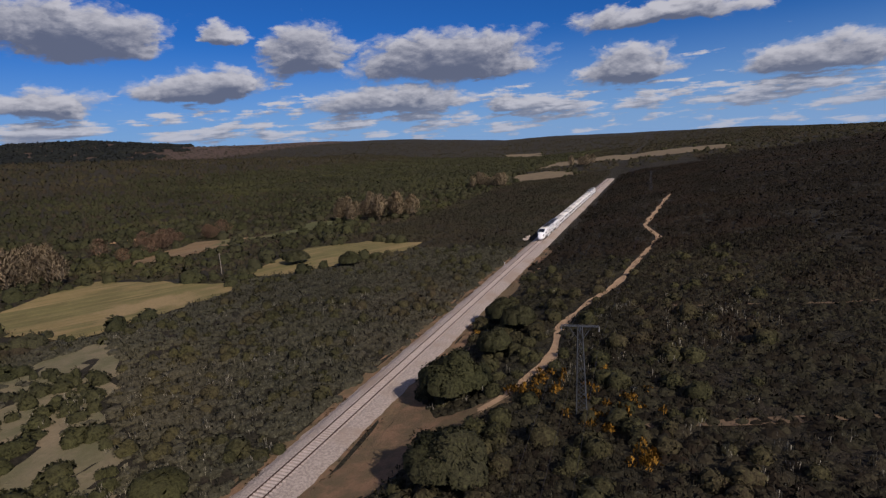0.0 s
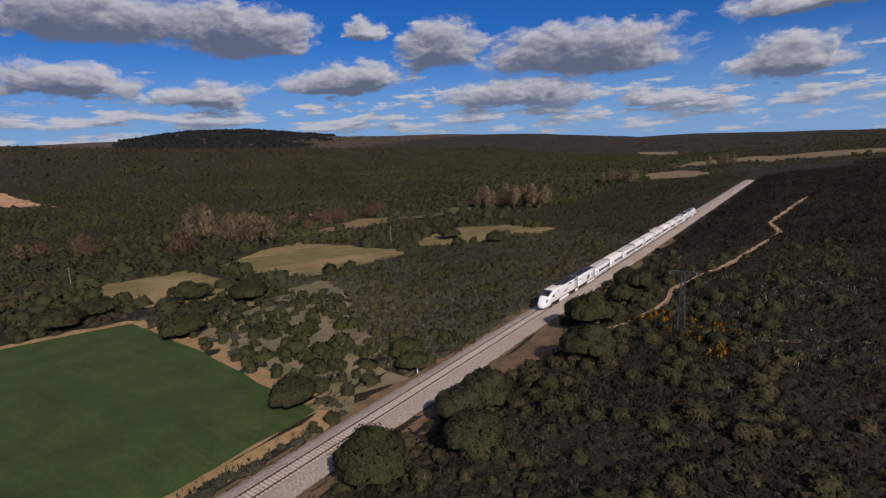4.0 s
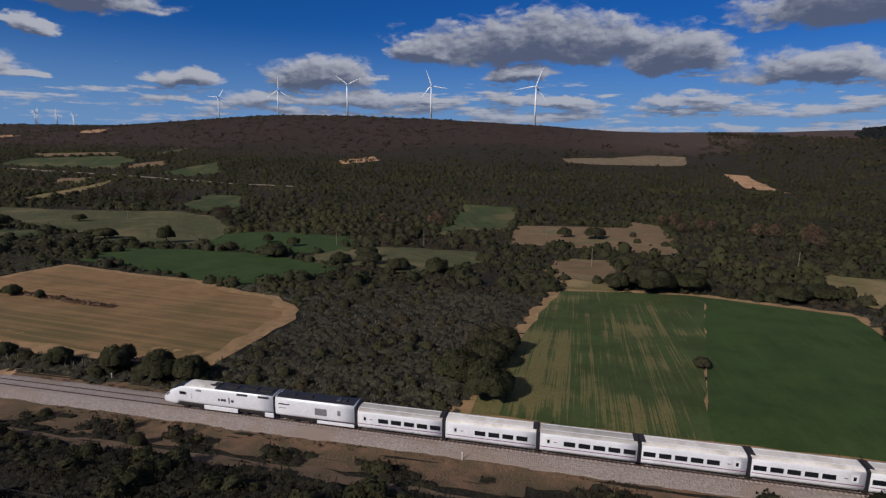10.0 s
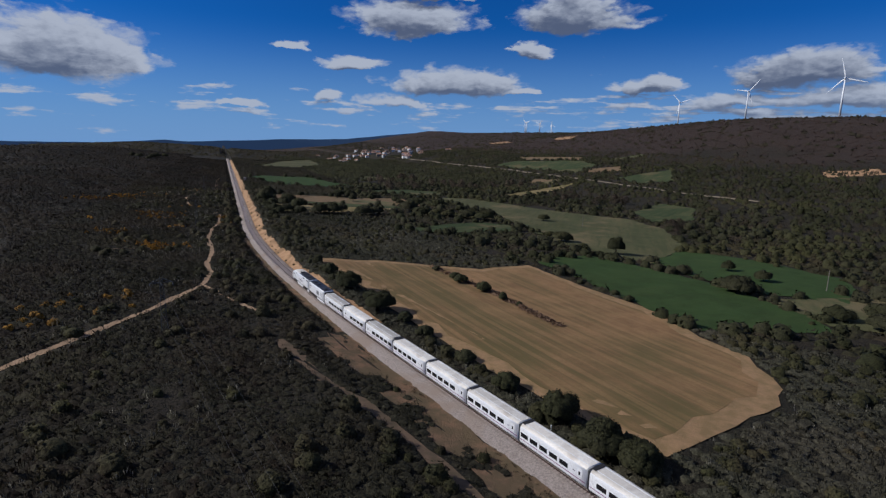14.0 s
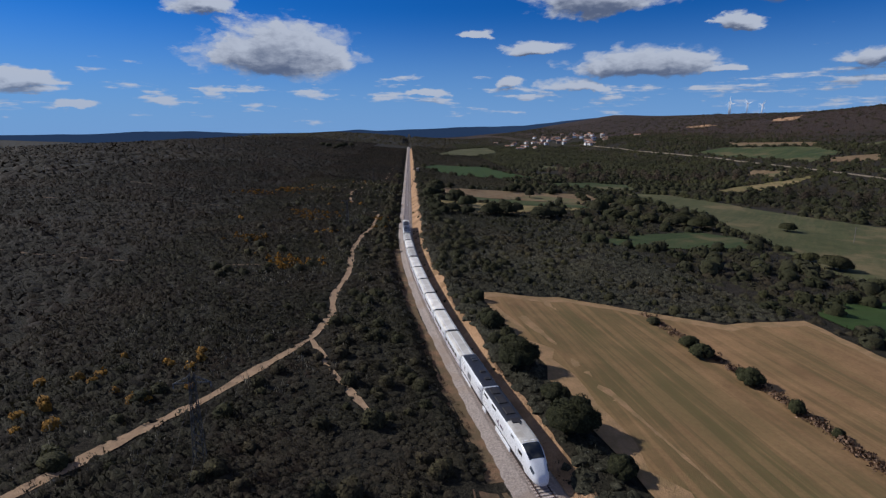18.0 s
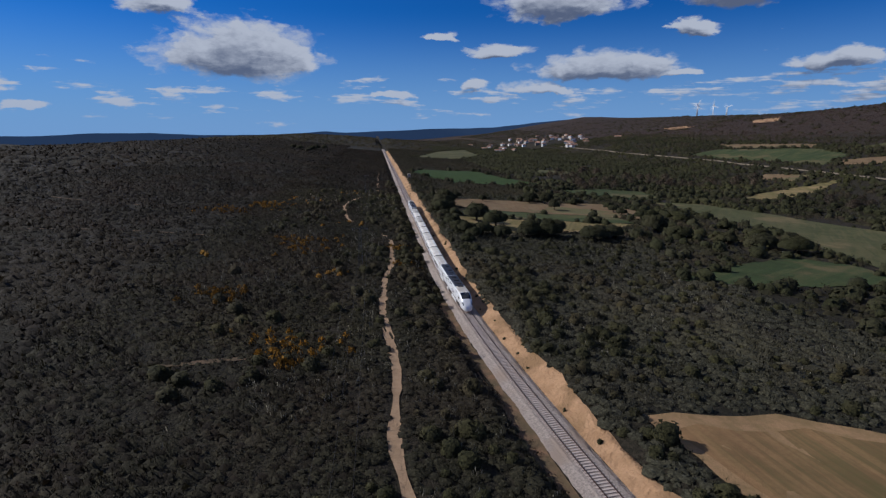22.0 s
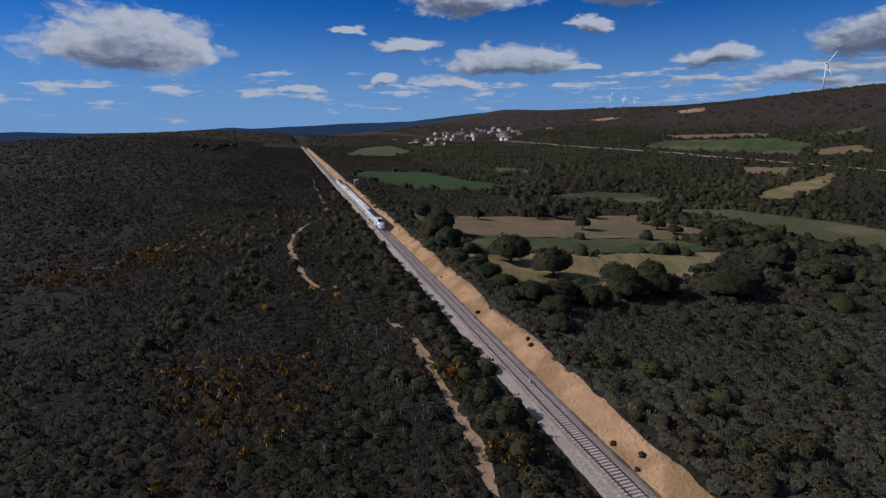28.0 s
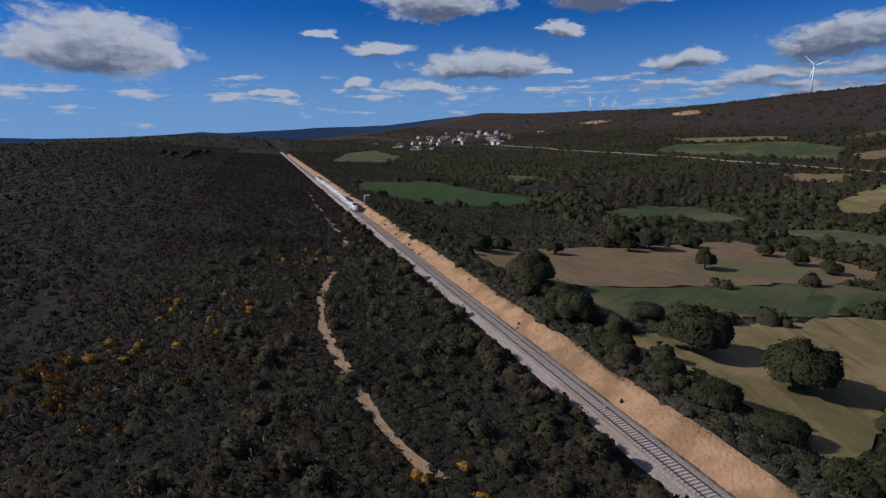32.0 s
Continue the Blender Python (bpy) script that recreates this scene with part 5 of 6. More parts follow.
def build_lines():
    a = pylon(-8.2, 60.0, 4, 11.5, "grey steel lattice pylon standing in the heath")
    b = pylon(-0.9, -196.9, -6, 11.6, "grey steel lattice pylon beside the dirt track", True)
    c = pylon(-31.4, -356.1, -11, 12.4, "slim steel lattice pylon near the cart track")
    d = pylon(-4.0, 330.0, 2, 11.5, "far steel lattice pylon on the slope")
    e = pylon(-66.0, -545.0, -10, 12.0, "far steel lattice pylon beside the track")
    for m, n in ((d, a), (a, b), (b, c), (c, e)):
        for s in (-2.1, 0.0, 2.1):
            cable(m @ Vector((s, 0, 9.4)), n @ Vector((s, 0, 9.4)), 3.2)
    for x, y in ((-45.9, 33.4), (-37.2, -65.0), (-47.5, -131.0), (-44.6, 160.0)):
        post = empty("marker_post", "short white marker post beside the ballast", "post", "posts along the line", at=pose(x, y, float(ground(x, y)) - 0.05))
        part("shaft", boxes(((0, 0, 0.6), (0.16, 0.12, 1.2)), bevel=0.02), WHITE_POST, post)
        part("cap", boxes(((0, 0, 1.24), (0.24, 0.16, 0.12)), bevel=0.02), WHITE_POST, post)
    for x, y, h in ((-60.6, -378.5, 1.3), (-72.4, -440.0, 1.2)):
        post = empty("kilometre_post", "pale concrete kilometre post on the clay bank", "post", "posts along the line", at=pose(x, y, float(ground(x, y)) - 0.05))
        part("shaft", boxes(((0, 0, h / 2), (0.3, 0.14, h)), bevel=0.03), WHITE_POST, post)
        part("footing", boxes(((0, 0, 0.04), (0.45, 0.3, 0.12)), bevel=0.02), CONCRETE, post)
    for x, y in ((-215, -160), (-232, -120), (-190, -40), (-205, 40), (-270, -330), (-150, 150), (-285, -60)):
        z = float(ground(x, y))
        p = empty("wooden_pole", "thin weathered wooden line pole in the meadow", "pole", "poles across the valley", at=pose(x, y, z - 0.2))
        part("shaft", cyl(bmesh.new(), (0, 0, 0), (0, 0, 8.2), 0.16, 0.11, 8), WOOD_POLE, p)
        part("crossarm", boxes(((0, 0, 7.7), (1.5, 0.1, 0.12))), WOOD_POLE, p)


def house(w, d, h, roof, wall_mat, label):
    t = empty("house", label, "house", "houses of the village")
    part("wall", boxes(((0, 0, h / 2 - 1), (w, d, h + 2))), wall_mat, t)
    bm = bmesh.new()
    v = [bm.verts.new(p) for p in ((-w / 2 - .4, -d / 2 - .4, h), (w / 2 + .4, -d / 2 - .4, h), (w / 2 + .4, d / 2 + .4, h), (-w / 2 - .4, d / 2 + .4, h), (-w / 2 - .4, 0, h + roof), (w / 2 + .4, 0, h + roof))]
    for f in ((0, 1, 5, 4), (2, 3, 4, 5), (0, 4, 3), (1, 2, 5), (3, 2, 1, 0)):
        bm.faces.new([v[i] for i in f])
    part("roof", bm, ROOF_TILE, t, "brown clay tile roof")
    for side in (-1, 1):
        for x in np.arange(-w / 2 + 2, w / 2 - 1, 3.2):
            for z in np.arange(1.6, h - 0.8, 2.9):
                part("window", boxes(((x, side * (d / 2 + 0.02), z), (1.1, 0.12, 1.2))), OPENING, t)
    part("chimney", boxes(((w / 4, 0.8, h + roof), (0.7, 0.7, 1.6))), wall_mat, t)
    return t


def build_village():
    rng = np.random.default_rng(21)
    kinds = [house(12, 8, 5.6, 2.2, WALL_PALE, "two-storey village house of pale render and tiles"), house(16, 9, 3.4, 2.0, WALL_PALE, "long low village house with a tiled roof"), house(10, 9, 6.2, 2.4, WALL_WHITE, "white village house with a tiled roof"), house(26, 11, 5.0, 2.4, WALL_WHITE, "long white farm shed with a low roof")]
    first = [True] * 4
    for k in range(64):
        t = rng.random()
        x = -560 - 330 * rng.random() - 120 * t
        y = -1480 - 420 * t + 60 * rng.normal()
        q = 3 if k % 13 == 0 else int(rng.integers(0, 3))
        if k < 6:
            x, y, q = -690 - 14 * k, -1330 - 26 * k, 3 if k % 2 else 2
        m = pose(x, y, float(ground(x, y)), 0, 0, rng.random() * 180)
        if first[q]:
            kinds[q].matrix_basis, first[q] = m, False
        else:
            copy_thing(kinds[q], m)
    hut = empty("trackside_hut", "small pale brick hut beside the railway", "hut", at=pose(-124.5, -662, float(ground(-124.5, -662)), 0, 0, -11))
    part("wall", boxes(((0, 0, 1.5), (2.6, 2.6, 4.6))), WALL_PALE, hut)
    part("roof", boxes(((0, 0, 3.9), (3.0, 3.0, 0.24)), bevel=0.04), CONCRETE, hut, "flat concrete roof slab")
    part("door", boxes(((1.32, 0, 1.0), (0.08, 0.9, 2.0))), OPENING, hut)
    cul = empty("culvert_wall", "pale concrete culvert head beside the ballast", "culvert", at=pose(-47.6, 207, -0.9))
    part("head_wall", boxes(((0, 0, 0.6), (0.5, 5.0, 1.6)), bevel=0.04), CONCRETE, cul)
    for s in (-1, 1):
        part("wing_wall", boxes(((-0.8, s * 2.6, 0.4), (1.8, 0.4, 1.2)), bevel=0.04), CONCRETE, cul)


def parked_car(x, y, turned):
    z = float(ground(x, y)) + 0.05
    t = empty("parked_car", "small white car parked among holm oaks", "car", at=pose(x, y, z, 0, 0, turned))
    bm = bmesh.new()
    rows = []
    for px, w, lo, hi in ((-2.05, .70, .42, .78), (-1.9, .82, .28, .98), (-1.0, .86, .24, 1.02), (0.9, .86, .24, .98), (1.75, .80, .26, .86), (2.05, .62, .36, .66)):
        rows.append([bm.verts.new(p) for p in ((px, -w, lo), (px, -w, (lo + hi) / 2), (px, -w + .1, hi), (px, w - .1, hi), (px, w, (lo + hi) / 2), (px, w, lo))])
    for a, b in zip(rows, rows[1:]):
        for i in range(6):
            bm.faces.new((a[i], a[(i + 1) % 6], b[(i + 1) % 6], b[i]))
    bm.faces.new(rows[0]), bm.faces.new(rows[-1][::-1])
    bmesh.ops.recalc_face_normals(bm, faces=bm.faces)
    part("body", bm, WHITE_POST, t)
    bm = bmesh.new()
    lo = [bm.verts.new(p) for p in ((-1.85, -.76, 1.0), (1.15, -.76, .98), (1.15, .76, .98), (-1.85, .76, 1.0))]
    hi = [bm.verts.new(p) for p in ((-1.5, -.6, 1.44), (.35, -.6, 1.46), (.35, .6, 1.46), (-1.5, .6, 1.44))]
    for i in range(4):
        bm.faces.new((lo[i], lo[(i + 1) % 4], hi[(i + 1) % 4], hi[i]))
    part("glasshouse", bm, CAR_GLASS, t, "dark car windows")
    part("roof", boxes(((-0.58, 0, 1.47), (1.9, 1.24, 0.06)), bevel=0.025), WHITE_POST, t)
    for px in (-1.3, 1.3):
        for s in (-1, 1):
            w = part("wheel", cyl(bmesh.new(), (px, s * .70, .3), (px, s * .88, .3), .31, n=16), TYRE, t)
            part("rim", cyl(bmesh.new(), (px, s * .86, .3), (px, s * .895, .3), .19, n=12), GALV, w)
    for s in (-1, 1):
        part("headlight", boxes(((1.93, s * .55, .68), (.2, .3, .14)), bevel=.04), LAMP_GLASS, t)
    part("windscreen_wiper", boxes(((1.0, 0, 1.03), (.05, .9, .03))), TYRE, t)


# ---- plants ----
def dome_leaves(rng, c, r, h, per, leaf, low=0.0, sides=7, rings=2, tilt=0.5, up=0.0):
    """Bushes at c with radius r and height h: a closed lumpy mass, and small leafy sprays lying loosely on it.
    Returns vertices, faces, the plant of each vertex, and soft normals."""
    n = len(c)
    # the mass: rings of uneven reach, and a top
    k = np.arange(sides) * 2 * np.pi / sides
    spin = rng.random((n, 1)) * 6.28
    lift = np.linspace(0, 1, rings + 2)[:-1] ** 0.85
    rows, puff = [], []
    for zz in lift:
        rr = math.sqrt(max(1 - (0.95 * zz) ** 2, 0.05)) * (1.0 if zz else 0.92)
        wob = rr * (0.74 + 0.42 * rng.random((n, sides)))
        hz = (low + (1 - low) * (zz + 0.10 * (zz > 0) * rng.normal(0, 1, (n, sides)))) * h[:, None]
        a = k + spin + 0.25 * rng.normal(0, 1, (n, sides))
        rows.append(c[:, None] + np.stack((np.cos(a) * wob * r[:, None], np.sin(a) * wob * r[:, None], hz), -1))
        puff.append(np.stack((np.cos(a) * (1.05 - 0.5 * zz), np.sin(a) * (1.05 - 0.5 * zz), np.full(a.shape, 0.28 + 0.8 * zz)), -1))
    top = np.repeat((c + np.stack((0.12 * r * rng.normal(0, 1, n), 0.12 * r * rng.normal(0, 1, n), (0.9 + 0.12 * rng.random(n)) * h), -1))[:, None], sides, 1)
    puff_top = np.broadcast_to(np.array((0, 0, 1.0)), top.shape)
    tris, nor = [], []
    for a, b, na, nb in zip(rows, rows[1:], puff, puff[1:]):
        a1, b1, na1, nb1 = (np.roll(q, -1, 1) for q in (a, b, na, nb))
        tris += [np.stack((a, a1, b1), 2), np.stack((a, b1, b), 2)]
        nor += [np.stack((na, na1, nb1), 2), np.stack((na, nb1, nb), 2)]
    tris.append(np.stack((rows[-1], np.roll(rows[-1], -1, 1), top), 2))
    nor.append(np.stack((puff[-1], np.roll(puff[-1], -1, 1), puff_top), 2))
    verts, soft = np.stack(tris, 1).reshape(-1, 3), np.stack(nor, 1).reshape(-1, 3)
    who = np.repeat(np.arange(n), len(verts) // n)
    if per:
        u = rng.random((n, per)) * 2 * np.pi
        v = rng.random((n, per)) ** 0.8
        sx = np.sqrt(np.maximum(1 - (v * 0.97) ** 2, 0.03))
        reach = 0.86 + 0.22 * rng.random((n, per))
        p = np.stack((np.cos(u) * sx * r[:, None], np.sin(u) * sx * r[:, None], (low + v * (1 - low)) * h[:, None]), -1) * reach[..., None]
        p[..., 2] = np.maximum(p[..., 2], low * h[:, None])
        out = np.stack((np.cos(u) * sx, np.sin(u) * sx, 0.28 + 0.9 * v), -1)
        out /= np.linalg.norm(out, axis=-1, keepdims=True)
        lie = out + rng.normal(0, tilt, out.shape)
        lie /= np.linalg.norm(lie, axis=-1, keepdims=True)
        t1 = np.cross(lie, rng.normal(0, 1, out.shape))
        t1 /= np.linalg.norm(t1, axis=-1, keepdims=True) + 1e-9
        t2 = np.cross(lie, t1)
        s = (leaf * (0.6 + 0.8 * rng.random((n, per))))[..., None] * r[:, None, None]
        q = c[:, None, :] + p
        leafs = np.stack((q - t1 * s * 0.8, q + t1 * s * 0.8, q + t2 * s * 1.3), 2).reshape(-1, 3)
        t = leafs.reshape(-1, 3, 3)
        back = (np.cross(t[:, 1] - t[:, 0], t[:, 2] - t[:, 0]) * out.reshape(-1, 3)).sum(1) < 0
        t[back] = t[back][:, ::-1]
        nrm = out + rng.normal(0, 0.35, out.shape)
        verts, soft = np.concatenate((verts, leafs)), np.concatenate((soft, np.repeat(nrm.reshape(-1, 3), 3, 0)))
        who = np.concatenate((who, np.repeat(np.arange(n), per * 3)))
    soft = soft + np.array((0, 0, up)) * 2.0
    soft = soft / np.linalg.norm(soft, axis=-1, keepdims=True)
    return verts, np.arange(len(verts)).reshape(-1, 3), who, soft


def plants(name, xy, r, h, per, leaf, material, label, category, rng, lift=-0.1, sides=7, rings=2, tint=None, up=0.0):
    c = np.column_stack((xy, ground(xy[:, 0], xy[:, 1]) + lift))
    v, f, who, nrm = dome_leaves(rng, c, r, h, per, leaf, sides=sides, rings=rings, up=up)
    own = rng.random(len(c)) if tint is None else tint
    tint = own[who] * 0.75 + 0.25 * rng.random(len(f)).repeat(3)
    return obj(name, mesh_of(name, v, f, True, tint, nrm), material, kind="stuff", label=label, category=category)


def near_line(pts, x, y):
    """Distance to a line of places."""
    p = np.asarray(pts, float)
    best = np.full(np.shape(x), 1e9)
    for a, b in zip(p, p[1:]):
        d = b - a
        t = np.clip(((x - a[0]) * d[0] + (y - a[1]) * d[1]) / (d @ d), 0, 1)
        best = np.minimum(best, np.hypot(x - a[0] - t * d[0], y - a[1] - t * d[1]))
    return best


def open_ground(x, y, edge=0.0):
    """True where no scrub grows."""
    u = line_x(y) - x
    cut = y < -190
    free = (np.abs(u) < 4.2) | ((u > 0) & (u < np.where(cut, np.where(y > -345, 6.3, 7.8), 4.8) + 0.9 * wave(x, y, 6, 4))) | ((u < 0) & (-u < np.where(cut, np.where(y < -320, 4.0, 5.9) + 0.5 * wave(x, y, 7, 8), 7.6 + 2.4 * wave(x, y, 11, 7))))
    free |= (np.hypot(x + 25.0, y + 11.2) < 1.9)          # a gap for the parked car
    for f in FIELDS + tuple(EXTRA):
        lo, hi = np.min(f, 0), np.max(f, 0)
        m = (x > lo[0] - 4) & (x < hi[0] + 4) & (y > lo[1] - 4) & (y < hi[1] + 4)
        if m.any():
            free[m] |= inside(wider(f, 3.0 if f in (GREEN, BROWN) else 1.0), x[m], y[m])
    free |= inside(BARE_VERGE, x, y) | ((y < -50) & (y > -190) & (u < -4) & (u > -12.5) & (wave(x, y, 4.0, 27) + 0.5 * wave(x, y, 11, 28) > -0.25))
    for line, w in ((PATH_N, 1.5), (PATH_S[:14], 1.1), (PATH_S[17:23], 0.95), (PATH_FARM[3:], 1.5), (PATH_FARM[:3], 0.9), (ROAD_LINE, 7)):
        p = np.asarray(line)
        m = (x > p[:, 0].min() - 8) & (x < p[:, 0].max() + 8) & (y > p[:, 1].min() - 8) & (y < p[:, 1].max() + 8)
        if m.any():
            free[m] |= near_line(line, x[m], y[m]) < w * (1 + (0.45 if w > 0.5 else 0.75) * wave(x[m], y[m], 5.0 if w > 0.5 else 13.0, 5))
    return free


def scatter(rng, x0, x1, y0, y1, per_m2, follow=True):
    n = int((x1 - x0) * (y1 - y0) * per_m2)
    y = y0 + (y1 - y0) * rng.random(n)
    u = x0 + (x1 - x0) * rng.random(n)
    x = line_x(y) - u
    keep = ~open_ground(x, y)
    return x[keep], y[keep], u[keep]


def shrubs(name, x, y, r, h, per, width, material, label, category, rng, lift=0.0):
    """Loose upright shrubs, each a fan of leafy sprays rising from its foot."""
    n = len(x)
    c = np.column_stack((x, y, ground(x, y) + lift))
    u = rng.random((n, per)) * 2 * np.pi
    lean = np.sqrt(rng.random((n, per)))
    way = np.stack((np.cos(u), np.sin(u), 0 * u), -1)
    rr, hh = r[:, None], h[:, None]
    top = hh * (1 - 0.5 * lean ** 2) * (0.7 + 0.5 * rng.random((n, per)))
    foot = c[:, None] + way * (0.82 * rr * lean)[..., None] + np.stack((0 * u, 0 * u, (0.25 + 0.5 * rng.random((n, per))) * top), -1)
    tip = c[:, None] + way * (rr * lean)[..., None] + np.stack((0 * u, 0 * u, top), -1)
    v = rng.random((n, per)) * 2 * np.pi
    side = np.stack((np.cos(v), np.sin(v), -0.7 + 0.5 * rng.random((n, per))), -1) * (width * (0.6 + 0.8 * rng.random((n, per))) * rr)[..., None]
    verts = np.stack((foot, tip, tip + side), 2).reshape(-1, 3)
    nrm = way * (1.5 * lean)[..., None] + rng.normal(0, 0.16, way.shape) + np.array((0, 0, 0.55))
    nrm /= np.linalg.norm(nrm, axis=-1, keepdims=True)
    t = verts.reshape(-1, 3, 3)
    back = (np.cross(t[:, 1] - t[:, 0], t[:, 2] - t[:, 0]) * nrm.reshape(-1, 3)).sum(1) < 0
    t[back] = t[back][:, ::-1]
    drift = 0.5 + 0.30 * wave(x, y, 6.0, 3) + 0.24 * wave(x, y, 2.1, 5) + 0.2 * wave(x, y, 23.0, 9)
    tint = np.clip(0.65 * drift + 0.2 * rng.random(n), 0, 1).repeat(per * 3) + 0.15 * rng.random(n * per).repeat(3)
    me = mesh_of(name, verts, np.arange(len(verts)).reshape(-1, 3), True, tint, np.repeat(nrm.reshape(-1, 3), 3, 0))
    return obj(name, me, material, kind="stuff", label=label, category=category)


def heath(u0, u1, y0, y1, per_m2, size, tall, per, sprays, material, label, rng, keep=None):
    """A carpet of low rounded shrubs of many sizes, with loose upright sprays standing out of it."""
    x, y, u = scatter(rng, u0, u1, y0, y1, per_m2)
    k = keep(x, y) if keep else heath_here(x, y)
    x, y = x[k], y[k]
    grow = 1 + 0.25 * wave(x, y, 11, 21) + 0.22 * wave(x, y, 2.8, 22)
    r = size * (0.7 + 0.8 * rng.random(len(x)) ** 2) * grow
    h = size * tall * (0.75 + 0.5 * rng.random(len(x))) * grow
    tint = np.clip(0.42 + 0.30 * wave(x, y, 7.0, 3) + 0.2 * wave(x, y, 24.0, 9) + 0.3 * (rng.random(len(x)) - 0.4), 0, 1)
    plants("heath_scrub", np.column_stack((x, y)), r, h, per, 0.26, material, label, "scrub", rng, -0.12, 6, 1 if sprays > 7 else 0, tint, 0.6)
    if sprays:
        x, y = x + rng.normal(0, 0.4 * size, len(x)), y + rng.normal(0, 0.4 * size, len(x))
        shrubs("heath_sprays", x, y, 0.7 * r, h * (1.25 + 0.7 * rng.random(len(x))), sprays, 0.15, material, "upright sprays of " + label.split(" scrub")[0].split("dense ")[-1], "scrub", rng, 0.1)


def heath_here(x, y):
    """Leaves small gaps in the heath, and most of the clearing free."""
    rng = np.random.default_rng(int(abs(x[0])) if len(x) else 1)
    gap = (wave(x, y, 9, 5) + 0.6 * wave(x, y, 31, 6) < -0.95) & (rng.random(len(x)) < 0.6)
    return ~(gap | (inside(CLEARING, x, y) & ((wave(x, y, 4.5, 17) + 0.6 * wave(x, y, 13, 18) < 0.42) | (rng.random(len(x)) > 0.45))))


def wood_here(x, y):
    return wave(x, y, 43, 13) + 0.7 * wave(x, y, 120, 14) > -0.9


HEDGE_X, HEDGE_Y = (-97, -93.9, -88.5), (-247, -205, -170)


GORSE_AT = ((-1, 51, 1.0), (-5, 59, 2.5), (-14, 68, 2.5), (-10, -296, 5), (-46, -361, 2), (-50, -385, 2), (-7, -472, 5), (-17, -388, 6), (12, -455, 5), (4, -330, 4))


def build_scrub():
    rng = np.random.default_rng(31)
    # heath close to the railway, thinner and coarser farther off
    heath(-40, -5, -560, 150, 0.80, 0.95, 0.65, 3, 10, HEATH_LEAF, "dense dark rockrose and heather scrub on the slope", rng)
    heath(-78, -40, -580, 170, 0.34, 1.25, 0.65, 3, 5, HEATH_LEAF, "grey-green rockrose scrub up the slope", rng)
    heath(-78, -28, -580, 170, 0.30, 1.2, 0.62, 3, 5, HEATHER_SHADE, "dark brown heather scrub up the slope", rng)
    heath(4, 48, -560, 190, 0.58, 1.1, 0.70, 3, 9, TWIGGY_LEAF, "dense grey-green rockrose scrub beside the railway", rng)
    heath(48, 92, -560, 190, 0.34, 1.4, 0.6, 3, 8, TWIGGY_LEAF, "grey-green rockrose scrub below the railway", rng)
    heath(-190, -78, -640, 330, 0.15, 1.9, 0.55, 3, 4, HEATHER_SHADE, "dark heath scrub covering the upper slope", rng)
    heath(-78, -5, 150, 560, 0.26, 1.5, 0.65, 3, 4, HEATHER_SHADE, "dark heath scrub farther along the line", rng)
    heath(6, 92, 190, 600, 0.22, 1.65, 0.7, 3, 4, HEATH_LEAF, "dark scrub on the far plain", rng)
    heath(-78, -5, -1300, -560, 0.16, 1.8, 0.6, 3, 4, HEATHER_SHADE, "dark scrub far along the cutting", rng)
    heath(6, 130, -1500, -560, 0.10, 2.2, 0.65, 3, 4, HEATH_LEAF, "dark scrub below the far cutting", rng)
    heath(-190, -78, -1500, -640, 0.06, 2.8, 0.5, 4, 0, HEATHER_SHADE, "dark scrub on the southern slope", rng)
    heath(-190, -78, 330, 620, 0.10, 2.3, 0.55, 4, 0, HEATHER_SHADE, "dark heath scrub on the northern slope", rng)
    heath(-460, -190, -1500, 620, 0.022, 3.9, 0.45, 4, 0, HEATHER_SHADE, "dark scrub on the crest of the hill", rng)
    heath(92, 330, -700, 560, 0.06, 2.4, 0.6, 3, 4, MAT_LEAF, "grey-brown scrub on the valley floor", rng, wood_here)
    # rounded bushes of broom and young oak
    for u0, u1, y0, y1, d, per, size, text in ((8.5, 26, -640, -110, 0.045, 90, 1.5, "dense dark bushes along the top of the bank"), (-12, -4.2, -640, -320, 0.075, 90, 1.5, "dark bushes overhanging the ballast"), (-48, -7, -75, 110, 0.050, 70, 1.3, "rounded dark bushes of rockrose and young oak on the slope"), (-24, -7, -560, 120, 0.030, 90, 1.35, "dark bushes along the edge of the ballast"), (4, 92, -560, 190, 0.050, 60, 1.2, "rounded dark bushes of broom and young oak beside the line"), (-60, -7, -560, 150, 0.022, 80, 1.25, "single rounded dark bushes on the heath"), (92, 330, -700, 560, 0.014, 30, 2.6, "dark rounded holm oaks scattered over the valley floor")):
        x, y, u = scatter(rng, u0, u1, y0, y1, d)
        k = heath_here(x, y) & ((wave(x, y, 33, 13) > -0.35) if u0 < 90 else wood_here(x, y))
        x, y = x[k], y[k]
        r = size * (0.55 + 0.9 * rng.random(len(x)) ** 1.6)
        plants("round_bushes" if u0 < 90 else "oak_wood", np.column_stack((x, y)), r, r * (1.1 + 0.4 * rng.random(len(x))), per, 0.17 if u0 < 90 else 0.24, BROOM_LEAF if u0 < 90 else OAK_LEAF, text, "bushes" if u0 < 90 else "wood", rng)
    # pale grey tufts and gorse among it
    x, y, u = scatter(rng, -62, 75, -560, 120, 0.10)
    k = wave(x, y, 17, 8) + 0.5 * wave(x, y, 5, 9) > 0.25
    shrubs("dead_twigs", x[k], y[k], 0.45 + 0.4 * rng.random(k.sum()), 1.3 + 0.8 * rng.random(k.sum()), 9, 0.13, GREY_LEAF, "pale grey dead twigs in the scrub", "scrub", rng, 0.1)
    gx = [cx + rng.normal(0, w, int(9 * w)) for cx, cy, w in GORSE_AT]
